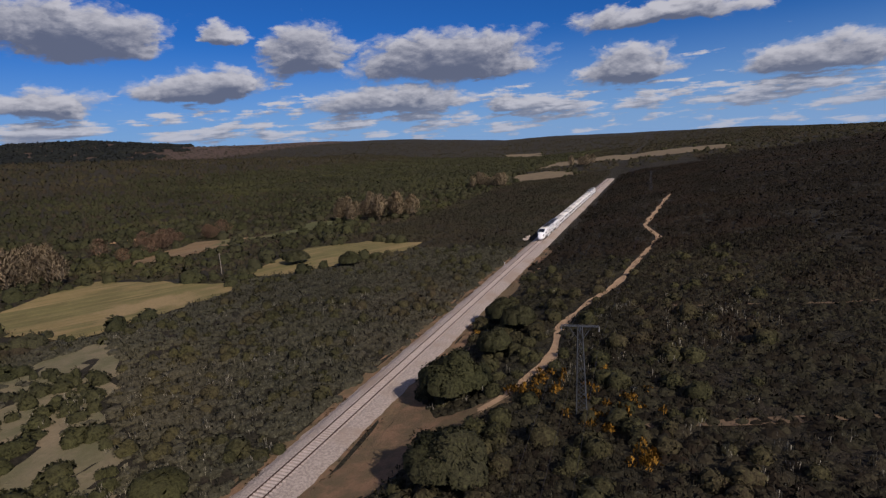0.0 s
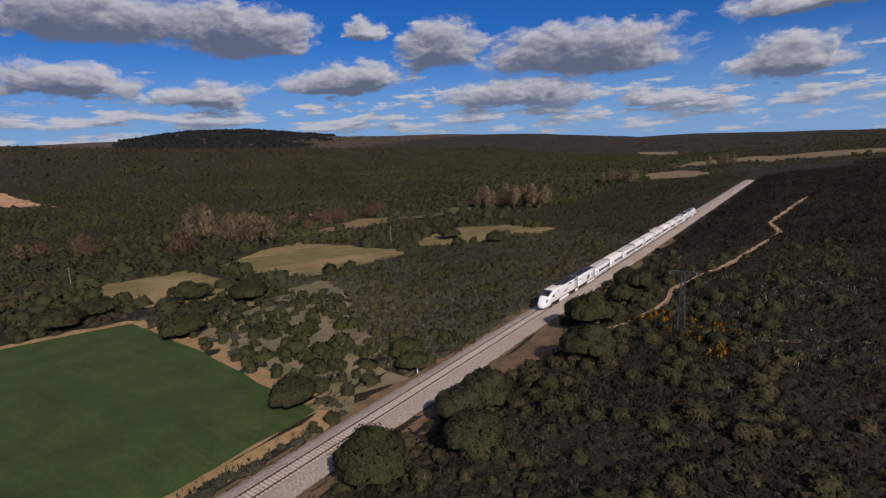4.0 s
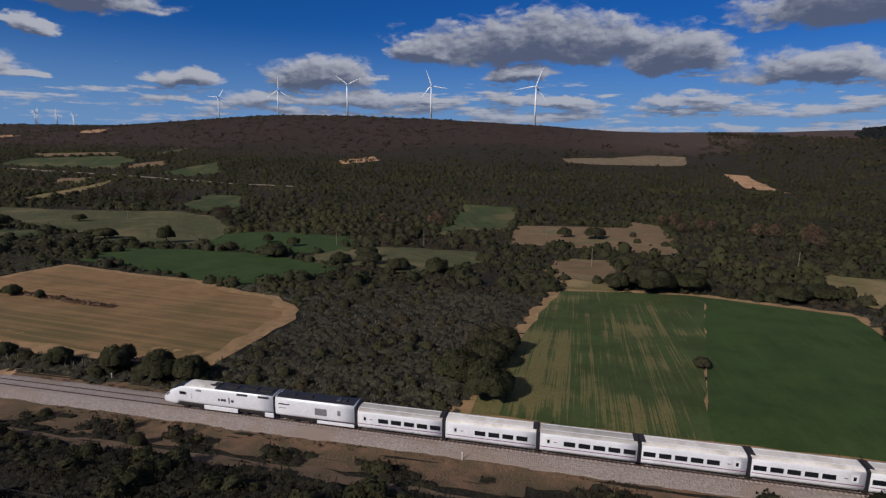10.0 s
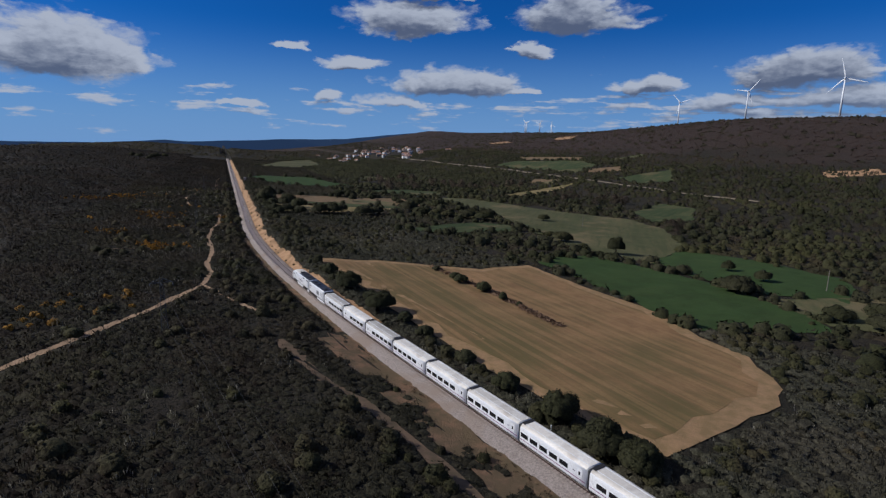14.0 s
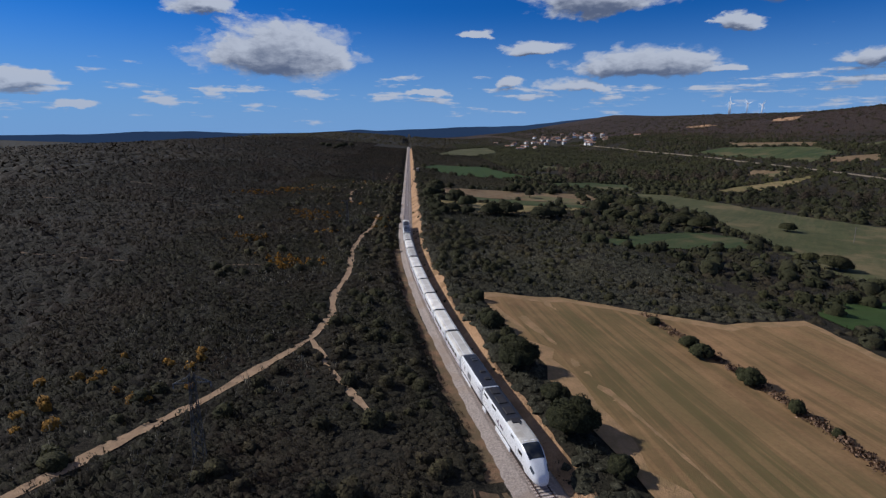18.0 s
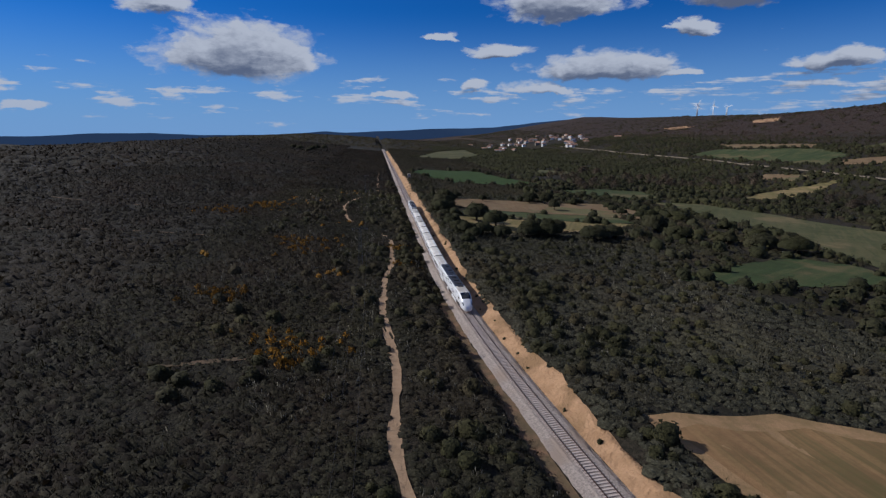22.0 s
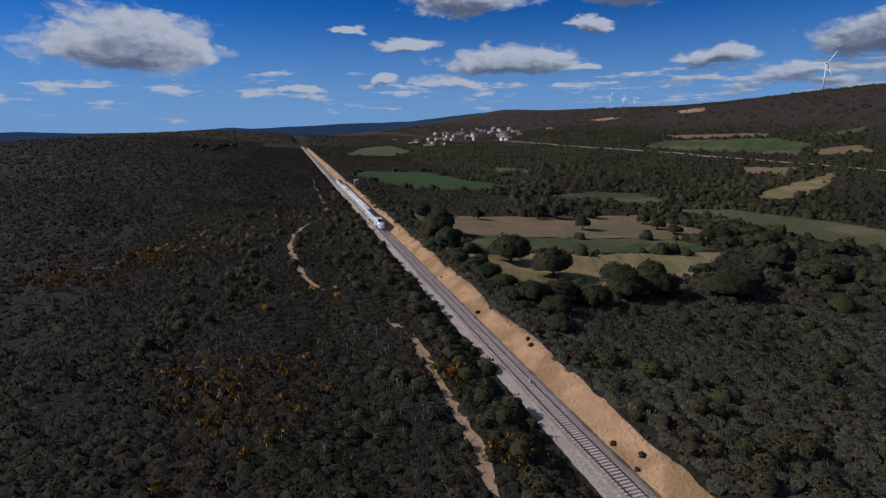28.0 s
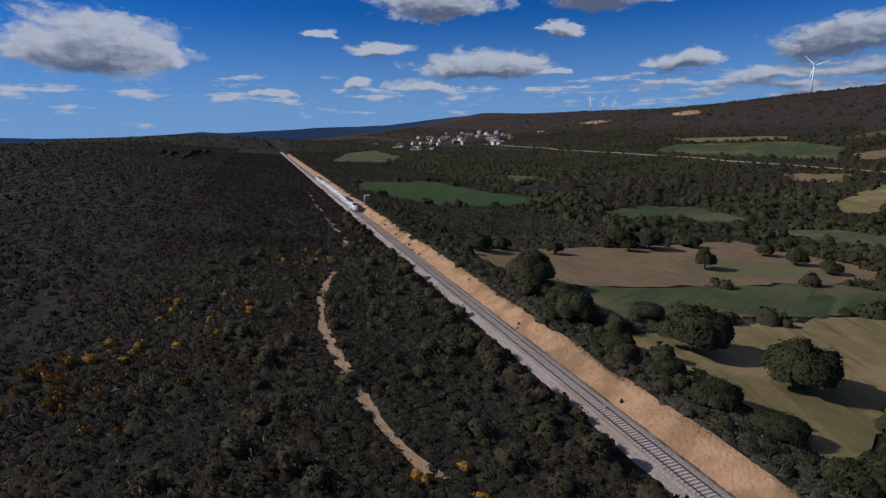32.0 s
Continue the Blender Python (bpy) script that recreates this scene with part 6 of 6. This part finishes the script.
    gy = [cy + rng.normal(0, w, int(9 * w)) for cx, cy, w in GORSE_AT]
    x, y = np.concatenate(gx), np.concatenate(gy)
    shrubs("gorse_bushes", x, y, 0.5 + 0.5 * rng.random(len(x)), 0.9 + 0.8 * rng.random(len(x)), 34, 0.3, GORSE, "clumps of orange flowering gorse", "scrub", rng)
    x, y, u = scatter(rng, -90, -6, -560, 120, 0.030)
    k = (wave(x, y, 21, 12) > 0.62)
    plants("gorse_bushes", np.column_stack((x[k], y[k])), 0.6 + 0.6 * rng.random(k.sum()), 0.9 + 0.7 * rng.random(k.sum()), 22, 0.24, GORSE, "yellow-brown flowering gorse in the scrub", "scrub", rng)
    # small dark plants on the clay bank
    n = 34
    y = -200 - 440 * rng.random(n)
    x = line_x(y) - (3.2 + np.where(y > -345, 1.8, 3.8) * rng.random(n) ** 1.6)
    plants("bank_tufts", np.column_stack((x, y)), 0.24 + 0.34 * rng.random(n) ** 2, 0.35 + 0.4 * rng.random(n), 60, 0.24, OAK_LEAF, "dark tufts of broom on the clay bank", "scrub", rng, 0.08)
    # wood of holm oaks and scrub across the valley
    for name, u0, u1, y0, y1, d, per, size, mat, text in (
            ("oak_wood", 330, 640, -1500, 900, 0.011, 14, 2.9, OAK_LEAF, "dark holm oak wood up the slope"),
            ("oak_scrub", 330, 700, -1500, 900, 0.014, 6, 2.4, MAT_LEAF, "brown scrub up the slope"),
            ("oak_wood", 130, 400, -1700, -700, 0.018, 12, 3.0, OAK_LEAF, "distant holm oak wood"),
            ("oak_wood", 110, 700, 560, 1700, 0.012, 10, 4.0, OAK_LEAF, "distant holm oak wood towards the hills"),
            ("oak_scrub", 640, 1300, 180, 1700, 0.006, 5, 4.2, MAT_LEAF, "olive scrub up the northern slope"),
            ("far_heath", 700, 2600, -2600, 2600, 0.0007, 6, 6.0, MAT_LEAF, "dark heath and woods on the far hills"),
            ("far_heath", -2200, -460, -2600, 2200, 0.0005, 6, 6.0, MAT_LEAF, "dark heath on the far plain"),
            ("far_heath", -460, 700, 1700, 3000, 0.0014, 6, 6.0, MAT_LEAF, "dark woods towards the hills"),
            ("far_heath", -460, 130, -3200, -1500, 0.0035, 7, 5.5, MAT_LEAF, "dark woods beyond the cutting"),
            ("far_heath", 130, 700, -3000, -1700, 0.0028, 7, 5.5, MAT_LEAF, "dark woods beyond the village"),
            ("far_heath", -460, 110, 600, 1700, 0.008, 7, 3.8, MAT_LEAF, "dark heath along the line to the north"),
            ("ridge_heath", 640, 1350, -1700, 500, 0.0040, 4, 4.2, RIDGE_LEAF, "low brown heath on the windy ridge")):
        x, y, u = scatter(rng, u0, u1, y0, y1, d)
        k = wave(x, y, 43, 13) + 0.7 * wave(x, y, 120, 14) > (-0.75 if mat is OAK_LEAF else -1.2)
        if name == "ridge_heath":
            k &= y < 20 + 60 * wave(x, y, 70, 6)
        if name in ("oak_scrub", "far_heath"):
            k &= ~((x < -830 - 0.97 * (y + 50) + 120 * wave(x, y, 150, 19)) & (y > -250) & (x < -800))      # the bare hill in the north-west
        x, y = x[k], y[k]
        r = size * (0.55 + 0.7 * rng.random(len(x)))
        flat = 0.16 if name == "ridge_heath" else 0.45 if name == "far_heath" else 1.0
        plants(name, np.column_stack((x, y)), r, r * flat * (1.1 + 0.5 * rng.random(len(x))), per, 0.3, mat, text, "wood" if mat is OAK_LEAF else "scrub", rng, sides=6, rings=1 if mat is OAK_LEAF else 0, up=0.7)
    # low weeds along the edges of the ballast
    n = 2200
    y = -560 + 740 * rng.random(n)
    u = np.where(rng.random(n) < 0.6, -4.7 - 1.3 * rng.random(n) ** 2, 3.3 + 0.6 * rng.random(n)) + 0.3 * wave(y, y * 0, 9, 3)
    k = (wave(y, u, 7, 41) > -0.1) & ~((u > 0) & (y < -190))
    x, y = (line_x(y) - u)[k], y[k]
    shrubs("verge_weeds", x, y, 0.22 + 0.4 * rng.random(len(x)), 0.2 + 0.35 * rng.random(len(x)), 9, 0.4, VERGE_WEED, "low brown weeds along the edge of the ballast", "weeds", rng)
    # hedges of bushes and small oaks round the pastures
    hx, hy = [], []
    for poly in FIELDS + tuple(EXTRA):
        if poly in (GREEN, BROWN, PALE_UP, ORANGE):
            continue
        c = np.asarray(poly, float)
        for a, b in zip(c, np.roll(c, -1, 0)):
            n = int(np.hypot(*(b - a)) / 5.5)
            t = rng.random(n)
            k = wave(a[0] + t * (b - a)[0], a[1] + t * (b - a)[1], 12, 31) > -0.15
            hx.append((a[0] + t * (b - a)[0] + rng.normal(0, 1.6, n))[k]), hy.append((a[1] + t * (b - a)[1] + rng.normal(0, 1.6, n))[k])
    x, y = np.concatenate(hx), np.concatenate(hy)
    k = (np.abs(line_x(y) - x) > 12)
    x, y = x[k], y[k]
    r = 1.0 + 2.2 * rng.random(len(x)) ** 1.7
    plants("hedge_bushes", np.column_stack((x, y)), r, r * (1.15 + 0.4 * rng.random(len(x))), 36, 0.22, OAK_LEAF, "dark hedges of bushes and small oaks round the pastures", "hedge", rng)
    # low hedge through the stubble field
    k = rng.random(420)
    x, y = np.interp(k, (0, 0.5, 1), HEDGE_X) + rng.normal(0, 0.75, 420), np.interp(k, (0, 0.5, 1), HEDGE_Y)
    shrubs("hedge_scrub", x, y, 0.5 + 0.5 * rng.random(420), 0.5 + 0.7 * rng.random(420), 14, 0.4, RUST_TWIG, "brown brushwood along a low hedge in the field", "hedge", rng)
    # round bushes in the clearing
    n = 300
    x, y = -134 + 86 * rng.random(n), 15 + 50 * rng.random(n)
    k = inside(CLEARING, x, y)
    plants("clearing_bushes", np.column_stack((x[k], y[k])), 0.8 + 1.5 * rng.random(k.sum()) ** 1.6, 1.1 + 1.4 * rng.random(k.sum()), 110, 0.17, OAK_LEAF, "round dark bushes dotted over the dry turf", "bushes", rng)
    # dark trees added in place of a cloud's shadow on a distant hill
    n = 2400
    a, d = np.radians(44 + 19 * rng.random(n)), 2150 + 2150 * rng.random(n)
    x, y = -5 - d * np.sin(a), -180 + d * np.cos(a)
    k = 0.6 * wave(x, y, 160, 7) + 1.75 - np.abs(np.degrees(a) - 54) / 5.5 - (3050 - d) / 700 * (d < 3050) > 0
    r = 11 + 8 * rng.random(k.sum())
    plants("far_pine_wood", np.column_stack((x[k], y[k])), r, 12 + 5 * rng.random(k.sum()), 5, 0.3, CLOUD_SHADE_LEAF, "added dark trees standing in for cloud shade on a distant hill", "wood", rng, sides=6, rings=1, up=0.3)


def bare_tree(name, label, group, h, wide, seed, material):
    """A leafless tree: trunk, rising limbs, and a cloud of fine twigs."""
    rng = np.random.default_rng(seed)
    t = empty(name, label, "tree", group)
    part("trunk", cyl(bmesh.new(), (0, 0, -0.4), (0.05 * h * rng.normal(), 0, 0.62 * h), 0.022 * h, 0.008 * h, 7), BARK, t, "slender grey trunk")
    for k in range(6):
        a = k * 1.05 + rng.random()
        lo = h * (0.12 + 0.05 * k)
        part("limb", cyl(bmesh.new(), (0, 0, lo), (math.cos(a) * wide * 0.6, math.sin(a) * wide * 0.6, lo + h * (0.34 + 0.1 * rng.random())), 0.010 * h, 0.004 * h, 5), BARK, t)
    n = 1300
    z = rng.random(n) ** 0.9
    env = np.sin(np.pi * np.clip(0.12 + 0.86 * z, 0, 1)) ** 0.75
    a = rng.random(n) * 2 * np.pi
    rad = np.sqrt(rng.random(n)) * env * wide * (1 + 0.25 * np.sin(3 * a + seed))
    foot = np.column_stack((np.cos(a) * rad, np.sin(a) * rad, h * (0.14 + 0.80 * z)))
    way = np.column_stack((np.cos(a) * 0.45, np.sin(a) * 0.45, np.full(n, 0.9))) + rng.normal(0, 0.30, (n, 3))
    way *= (0.10 * h * (0.6 + 0.8 * rng.random(n)) / np.linalg.norm(way, axis=1))[:, None]
    side = np.cross(way, rng.normal(0, 1, (n, 3)))
    side *= (0.0085 * h * (0.6 + 0.8 * rng.random(n)) / np.linalg.norm(side, axis=1))[:, None]
    v = np.stack((foot - side, foot + side, foot + way), 1).reshape(-1, 3)
    out = np.column_stack((np.cos(a) * rad / wide, np.sin(a) * rad / wide, 0.3 + 0.7 * z)) + rng.normal(0, 0.2, (n, 3))
    out /= np.linalg.norm(out, axis=1, keepdims=True)
    obj("crown", mesh_of("crown", v, np.arange(3 * n).reshape(-1, 3), True, rng.random(n).repeat(3), out.repeat(3, 0)), material, t, "airy crown of bare twigs")
    return t


POPLARS_AT = ((-220, 128, 9, 7), (-236, 126, 9, 6), (-258, 150, 10, 7), (-262, 130, 8, 4), (-192, 300, 9, 8), (-168, 296, 9, 8), (-176, 338, 8, 6), (-148, 300, 6, 4), (-139, 504, 14, 7), (-172, 536, 12, 5), (-95, 690, 14, 6), (-300, -20, 10, 4), (-345, 168, 12, 4))
WILLOWS_AT = ((-240, 214, 9, 7), (-270, 218, 9, 6), (-254, 248, 9, 5), (-226, 95, 10, 4), (-245, 190, 12, 4), (-330, 30, 20, 6), (-330, -140, 24, 6), (-290, 60, 16, 5), (40, 722, 26, 7))
ALDERS_AT = ((-420, -420, 22, 7), (-400, -480, 28, 7), (-330, -700, 30, 9), (-380, -640, 24, 8), (-430, -700, 34, 9), (-360, -780, 34, 8), (-460, -620, 26, 7), (-300, -640, 20, 5), (-300, -300, 18, 5))


def build_bare_trees():
    rng = np.random.default_rng(77)
    for name, text, group, places, kinds in (("bare_poplar", "pale leafless poplar along the brook", "bare poplars", POPLARS_AT, ((9.5, 2.6, 61), (8.6, 2.9, 62), (7.6, 2.4, 63))),
                                             ("bare_willow", "russet leafless willow along the brook", "bare willows", WILLOWS_AT, ((5.6, 2.8, 64), (6.4, 3.0, 65))),
                                             ("bare_alder", "dull grey-brown leafless alder in the valley", "bare alders", ALDERS_AT, ((6.0, 3.2, 66), (5.2, 3.0, 67)))):
        made = [bare_tree(name, text, group, h, wide, seed, BARE_TWIG if name == "bare_poplar" else RUST_TWIG if name == "bare_willow" else ALDER_TWIG) for h, wide, seed in kinds]
        used = set()
        for cx, cy, w, many in places:
            for k in range(many):
                x, y = cx + w * 0.7 * rng.normal(), cy + w * 0.7 * rng.normal()
                if open_ground(np.array([x]), np.array([y]))[0]:
                    continue
                q = int(rng.integers(0, len(made)))
                f = (1.5 if name == "bare_poplar" else 1.4) * (0.75 + 0.5 * rng.random())
                m = pose(x, y, float(ground(x, y)), 0, 0, 360 * rng.random()) @ Matrix.Diagonal((f * (0.9 + 0.3 * rng.random()), f, f, 1))
                if q in used:
                    ob = copy_thing(made[q], Matrix())
                else:
                    ob = made[q]
                    used.add(q)
                ob.matrix_basis = m


def oak(r, h, leaves, seed):
    """A holm oak: trunk with limbs, and a crown of many leaf clumps."""
    rng = np.random.default_rng(seed)
    t = empty("holm_oak", "dark evergreen holm oak with a dense rounded crown", "tree", "single holm oaks")
    bm = bmesh.new()
    cyl(bm, (0, 0, -0.4), (0.1, 0.05, 0.36 * h), 0.055 * r + 0.16, 0.03 * r + 0.12, 9)
    for k in range(6):
        a = k * 1.05 + rng.random()
        part("limb", cyl(bmesh.new(), (0.1, 0.05, 0.26 * h + 0.03 * k * h), (math.cos(a) * 0.55 * r, math.sin(a) * 0.55 * r, (0.55 + 0.2 * rng.random()) * h), 0.10, 0.04, 6), BARK, t)
    part("trunk", bm, BARK, t, "short grey-brown trunk")
    k = 26
    ang, rad = rng.random(k) * 6.28, np.sqrt(rng.random(k)) * 0.72 * r
    c = np.column_stack((np.cos(ang) * rad, np.sin(ang) * rad, h * (0.16 + 0.46 * (1 - (rad / r) ** 2) * (0.5 + 0.5 * rng.random(k)))))
    cr = r * (0.30 + 0.16 * rng.random(k))
    v, f, who, nrm = dome_leaves(rng, c, cr, cr * 1.15 * min(h / r, 1.3), leaves // k, 0.105, sides=9, tilt=0.65)
    crown = v / np.array((r, r, h)) - np.array((0, 0, 0.25))
    nrm = nrm + 0.9 * crown / (np.linalg.norm(crown, axis=1, keepdims=True) + 1e-6)
    nrm = nrm / np.linalg.norm(nrm, axis=1, keepdims=True)
    tint = (rng.random(k) * 0.6)[who] + 0.4 * rng.random(len(f)).repeat(3)
    obj("crown", mesh_of("crown", v, f, True, tint, nrm), OAK_LEAF, t, "dark olive-green leaf crown")
    return t


# x, y, radius, height
OAKS_BY_LINE = ((-27.0, 67.5, 4.6, 6.8), (-25.6, 83.5, 3.2, 5.0), (-24.2, 95, 3.2, 5.6), (-19.8, 46.2, 4.4, 5.6), (-29.5, 22, 4.0, 4.6), (-29.5, -17, 4.9, 6.0), (-30.5, 5, 4.4, 6.2), (-28.2, 27, 4.0, 5.4), (-22, 14, 4.0, 4.6),
                (-29.7, 104, 3.6, 5.0), (-55, 13.5, 3.9, 4.4), (-48, 34.5, 3.0, 3.6), (-50.8, -217.5, 3.7, 5.0), (-50.4, -196, 4.1, 5.4), (-51.2, -133, 3.0, 5.4), (-49.6, -122.5, 3.6, 5.2), (-50.3, -117, 3.2, 4.6), (-50.6, -146, 2.6, 3.4), (-52.4, -237, 2.6, 3.8), (-26, -30, 4.2, 5.4), (-20, -8, 4.0, 4.6), (-21.6, -16.6, 3.2, 4.2))
OAKS_FIELD = ((-108, 26, 5.5, 5.0), (-118, 36, 4.5, 4.6), (-122, 54, 5.5, 5.8), (-52, 38, 3.6, 3.6), (-129, 166, 5.5, 5.4), (-100, 159, 4.2, 5.0), (-150, -24, 7.5, 8.6), (-152, -12, 6, 7), (-150, -34, 4.5, 6), (-182, -175, 6, 6.2), (-163, -97, 4.4, 5.8), (-173, -140, 4.6, 4.4),
              (-187, -134, 5.2, 5.0), (-163, -113, 5.0, 4.8), (-293, -50, 4.2, 6), (-287, -33, 6, 7), (-80.5, -24.5, 1.7, 2.4), (-56, -64, 4.6, 6.4), (-62, -70, 4.5, 5.6), (-70, -66, 4.4, 5.8), (-80, -64, 4.2, 5.6), (-147, 15, 6.5, 5.4))
OAKS_FIELD_2 = ((-152, 27, 6, 5), (-142, 48, 6, 5.4), (-206, -249, 4.5, 9), (-208, -288, 5.2, 6.4), (-180, -174, 5.2, 5.4), (-171, -127, 5.0, 5.2), (-261, -132, 4.4, 7), (-95, -240, 1.6, 2.0), (-94, -226, 2.2, 2.6), (-92.2, -220, 2.5, 3.2), (-92.6, -208, 2.5, 3.4),
                (-91.6, -197, 1.5, 2.8), (-92, -190, 1.0, 1.6), (-132, -183, 1.8, 2.0), (-134, -190, 1.6, 2.0), (-210, -180, 3.6, 5.0), (-220, -200, 3.0, 4.6))
OAKS_SOUTH = ((-103.6, -447.6, 5.8, 7.4), (-106.1, -430, 5.2, 7.0), (-102.5, -494, 5.6, 7.2), (-91.5, -466.7, 4.0, 5.6), (-118, -417, 4.6, 6.0), (-112, -408, 4.4, 5.4), (-91, -408.5, 4.0, 4.8), (-98, -405, 4.0, 4.8), (-122, -408, 4.8, 6.4), (-131, -418, 4.0, 5.2), (-175, -531, 4.6, 6), (-182, -523, 4.8, 6), (-114.7, -536, 3.6, 5), (-111, -465, 3.0, 3.2), (-97, -476, 3.6, 4.6),
              (-181.5, -414.5, 5.4, 7.4), (-184, -400, 5.4, 5.0), (-221, -390, 4.6, 5), (-213, -366, 5.6, 6), (-207, -377, 5.0, 5.6), (-84, -409.5, 3.6, 4.2), (-138.6, -399, 5.6, 5.8), (-148, -402, 5.2, 5.6), (-172, -493, 3.0, 5.6))
OAKS_ROW = ((-58, -1080, 6.0, 8.0), (-72, -1060, 5.0, 7.0), (-91, -1164, 6.5, 8.6), (-80, -1112, 6.0, 8.0), (-66, -1016, 4.6, 6.0), (-108, -1205, 6.0, 8.0), (-50, -1120, 5.4, 7.4), (-114, -540, 3.0, 4.4), (-125, -538, 3.4, 4.8), (-139, -527, 2.8, 4.6), (-170, -522, 3.2, 5.0), (-202, -520, 3.6, 5.0), (-214, -498, 3.6, 4.8), (-208, -484, 3.8, 5.2), (-205, -472, 3.6, 4.6), (-207, -457, 4.0, 5.2), (-203, -445, 3.6, 4.8), (-211, -454, 4.2, 6.0),
            (-234, -386, 4.0, 5.0), (-227, -398, 4.4, 5.0), (-198, -387, 4.4, 5.4), (-230, -420, 3.6, 4.4), (-211, -301, 3.4, 4.2), (-210, -287, 4.0, 4.8), (-191, -260, 3.0, 3.6), (-342, -421, 4.0, 5.0), (-84, -401, 3.6, 4.2), (-80.5, -412, 3.0, 3.4), (-84, -422, 3.2, 3.6), (-85, -431, 3.4, 3.8), (-87, -441, 3.0, 3.4), (-88, -452, 3.2, 3.8), (-78, -392, 3.0, 3.2), (-95, -486, 3.6, 4.4), (-52, -205, 2.4, 3.0), (-53, -226, 2.4, 2.8), (-52, -186, 2.2, 2.8), (-51.5, -176, 2.2, 2.6), (-51.5, -160, 2.4, 2.6), (-240, -470, 4.6, 5), (-232, -455, 5, 5.2), (-222, -442, 4.8, 5), (-262, -360, 4.6, 5))


def build_trees():
    kinds = [oak(4.0, 5.4, 7800, 51), oak(4.0, 5.2, 7800, 52), oak(4.0, 5.6, 7800, 53), oak(4.0, 4.8, 3400, 54)]
    rng = np.random.default_rng(55)
    used = set()
    south = [(x, y, r * 1.15, h * 1.22) for x, y, r, h in OAKS_SOUTH]
    for k, (x, y, r, h) in enumerate(OAKS_BY_LINE + OAKS_FIELD + OAKS_FIELD_2 + tuple(south) + OAKS_ROW):
        q = k % 3 if r > 2.6 else 3
        m = pose(x, y, float(ground(x, y)) - 0.05, 0, 0, rng.random() * 360) @ Matrix.Diagonal((r / 4.0, r / 4.0 * (0.9 + 0.2 * rng.random()), h / (5.4, 5.2, 5.6, 4.8)[q], 1))
        if q in used:
            ob = copy_thing(kinds[q], Matrix())
        else:
            ob = kinds[q]
            used.add(q)
        ob.matrix_basis = m
        if r < 2.6:
            tagged(ob, label="low dark holm oak bush in a hedge")


build_village()
build_lines()
for x, y, turned, phase, text in ((-1135, -113, 12, 20, "tall white wind turbine at the end of the ridge"), (-1272, -368, 10, 60, "tall white wind turbine on the ridge"), (-1316, -600, 14, 95, "tall white wind turbine on the ridge crest"), (-1583, -942, 12, 40, "white wind turbine on the higher ridge"), (-1748, -1268, 10, 5, "far white wind turbine on the ridge")):
    wind_turbine(x, y, turned, phase, text)
for k in range(9):
    wind_turbine(-2250 - 95 * k, -2650 - 60 * k - 40 * (k % 3), 8, 13 * k, "very distant white wind turbine on the horizon", 0.8)
parked_car(-25.6, -11.0, 200)
build_train()
build_trees()
build_bare_trees()
build_scrub()
build_railway()


def nose_at(t):
    """Metres along the line of the train's nose."""
    return -199.4 + 31.0 * t + 0.04 * t * t


def motions():
    for car, back, turned in CARS:
        rows = []
        for k in range(33):
            s = nose_at(k) - back
            x, y, a = (float(v) for v in line_at(s))
            rows.append((float(k), pose(x, y, 0, 0, 0, -90 - math.degrees(a) + (180 if turned else 0))))
        walk(car, rows)
    for rotor, phase in ROTORS:
        walk(rotor, [(t, pose(-4.6, 0, 78.5, phase - 40 * t)) for t in (0, 2, 4, 6, 8, 10, 12, 14, 16, 18, 20, 22, 24, 26, 28, 30, 32)])


motions()
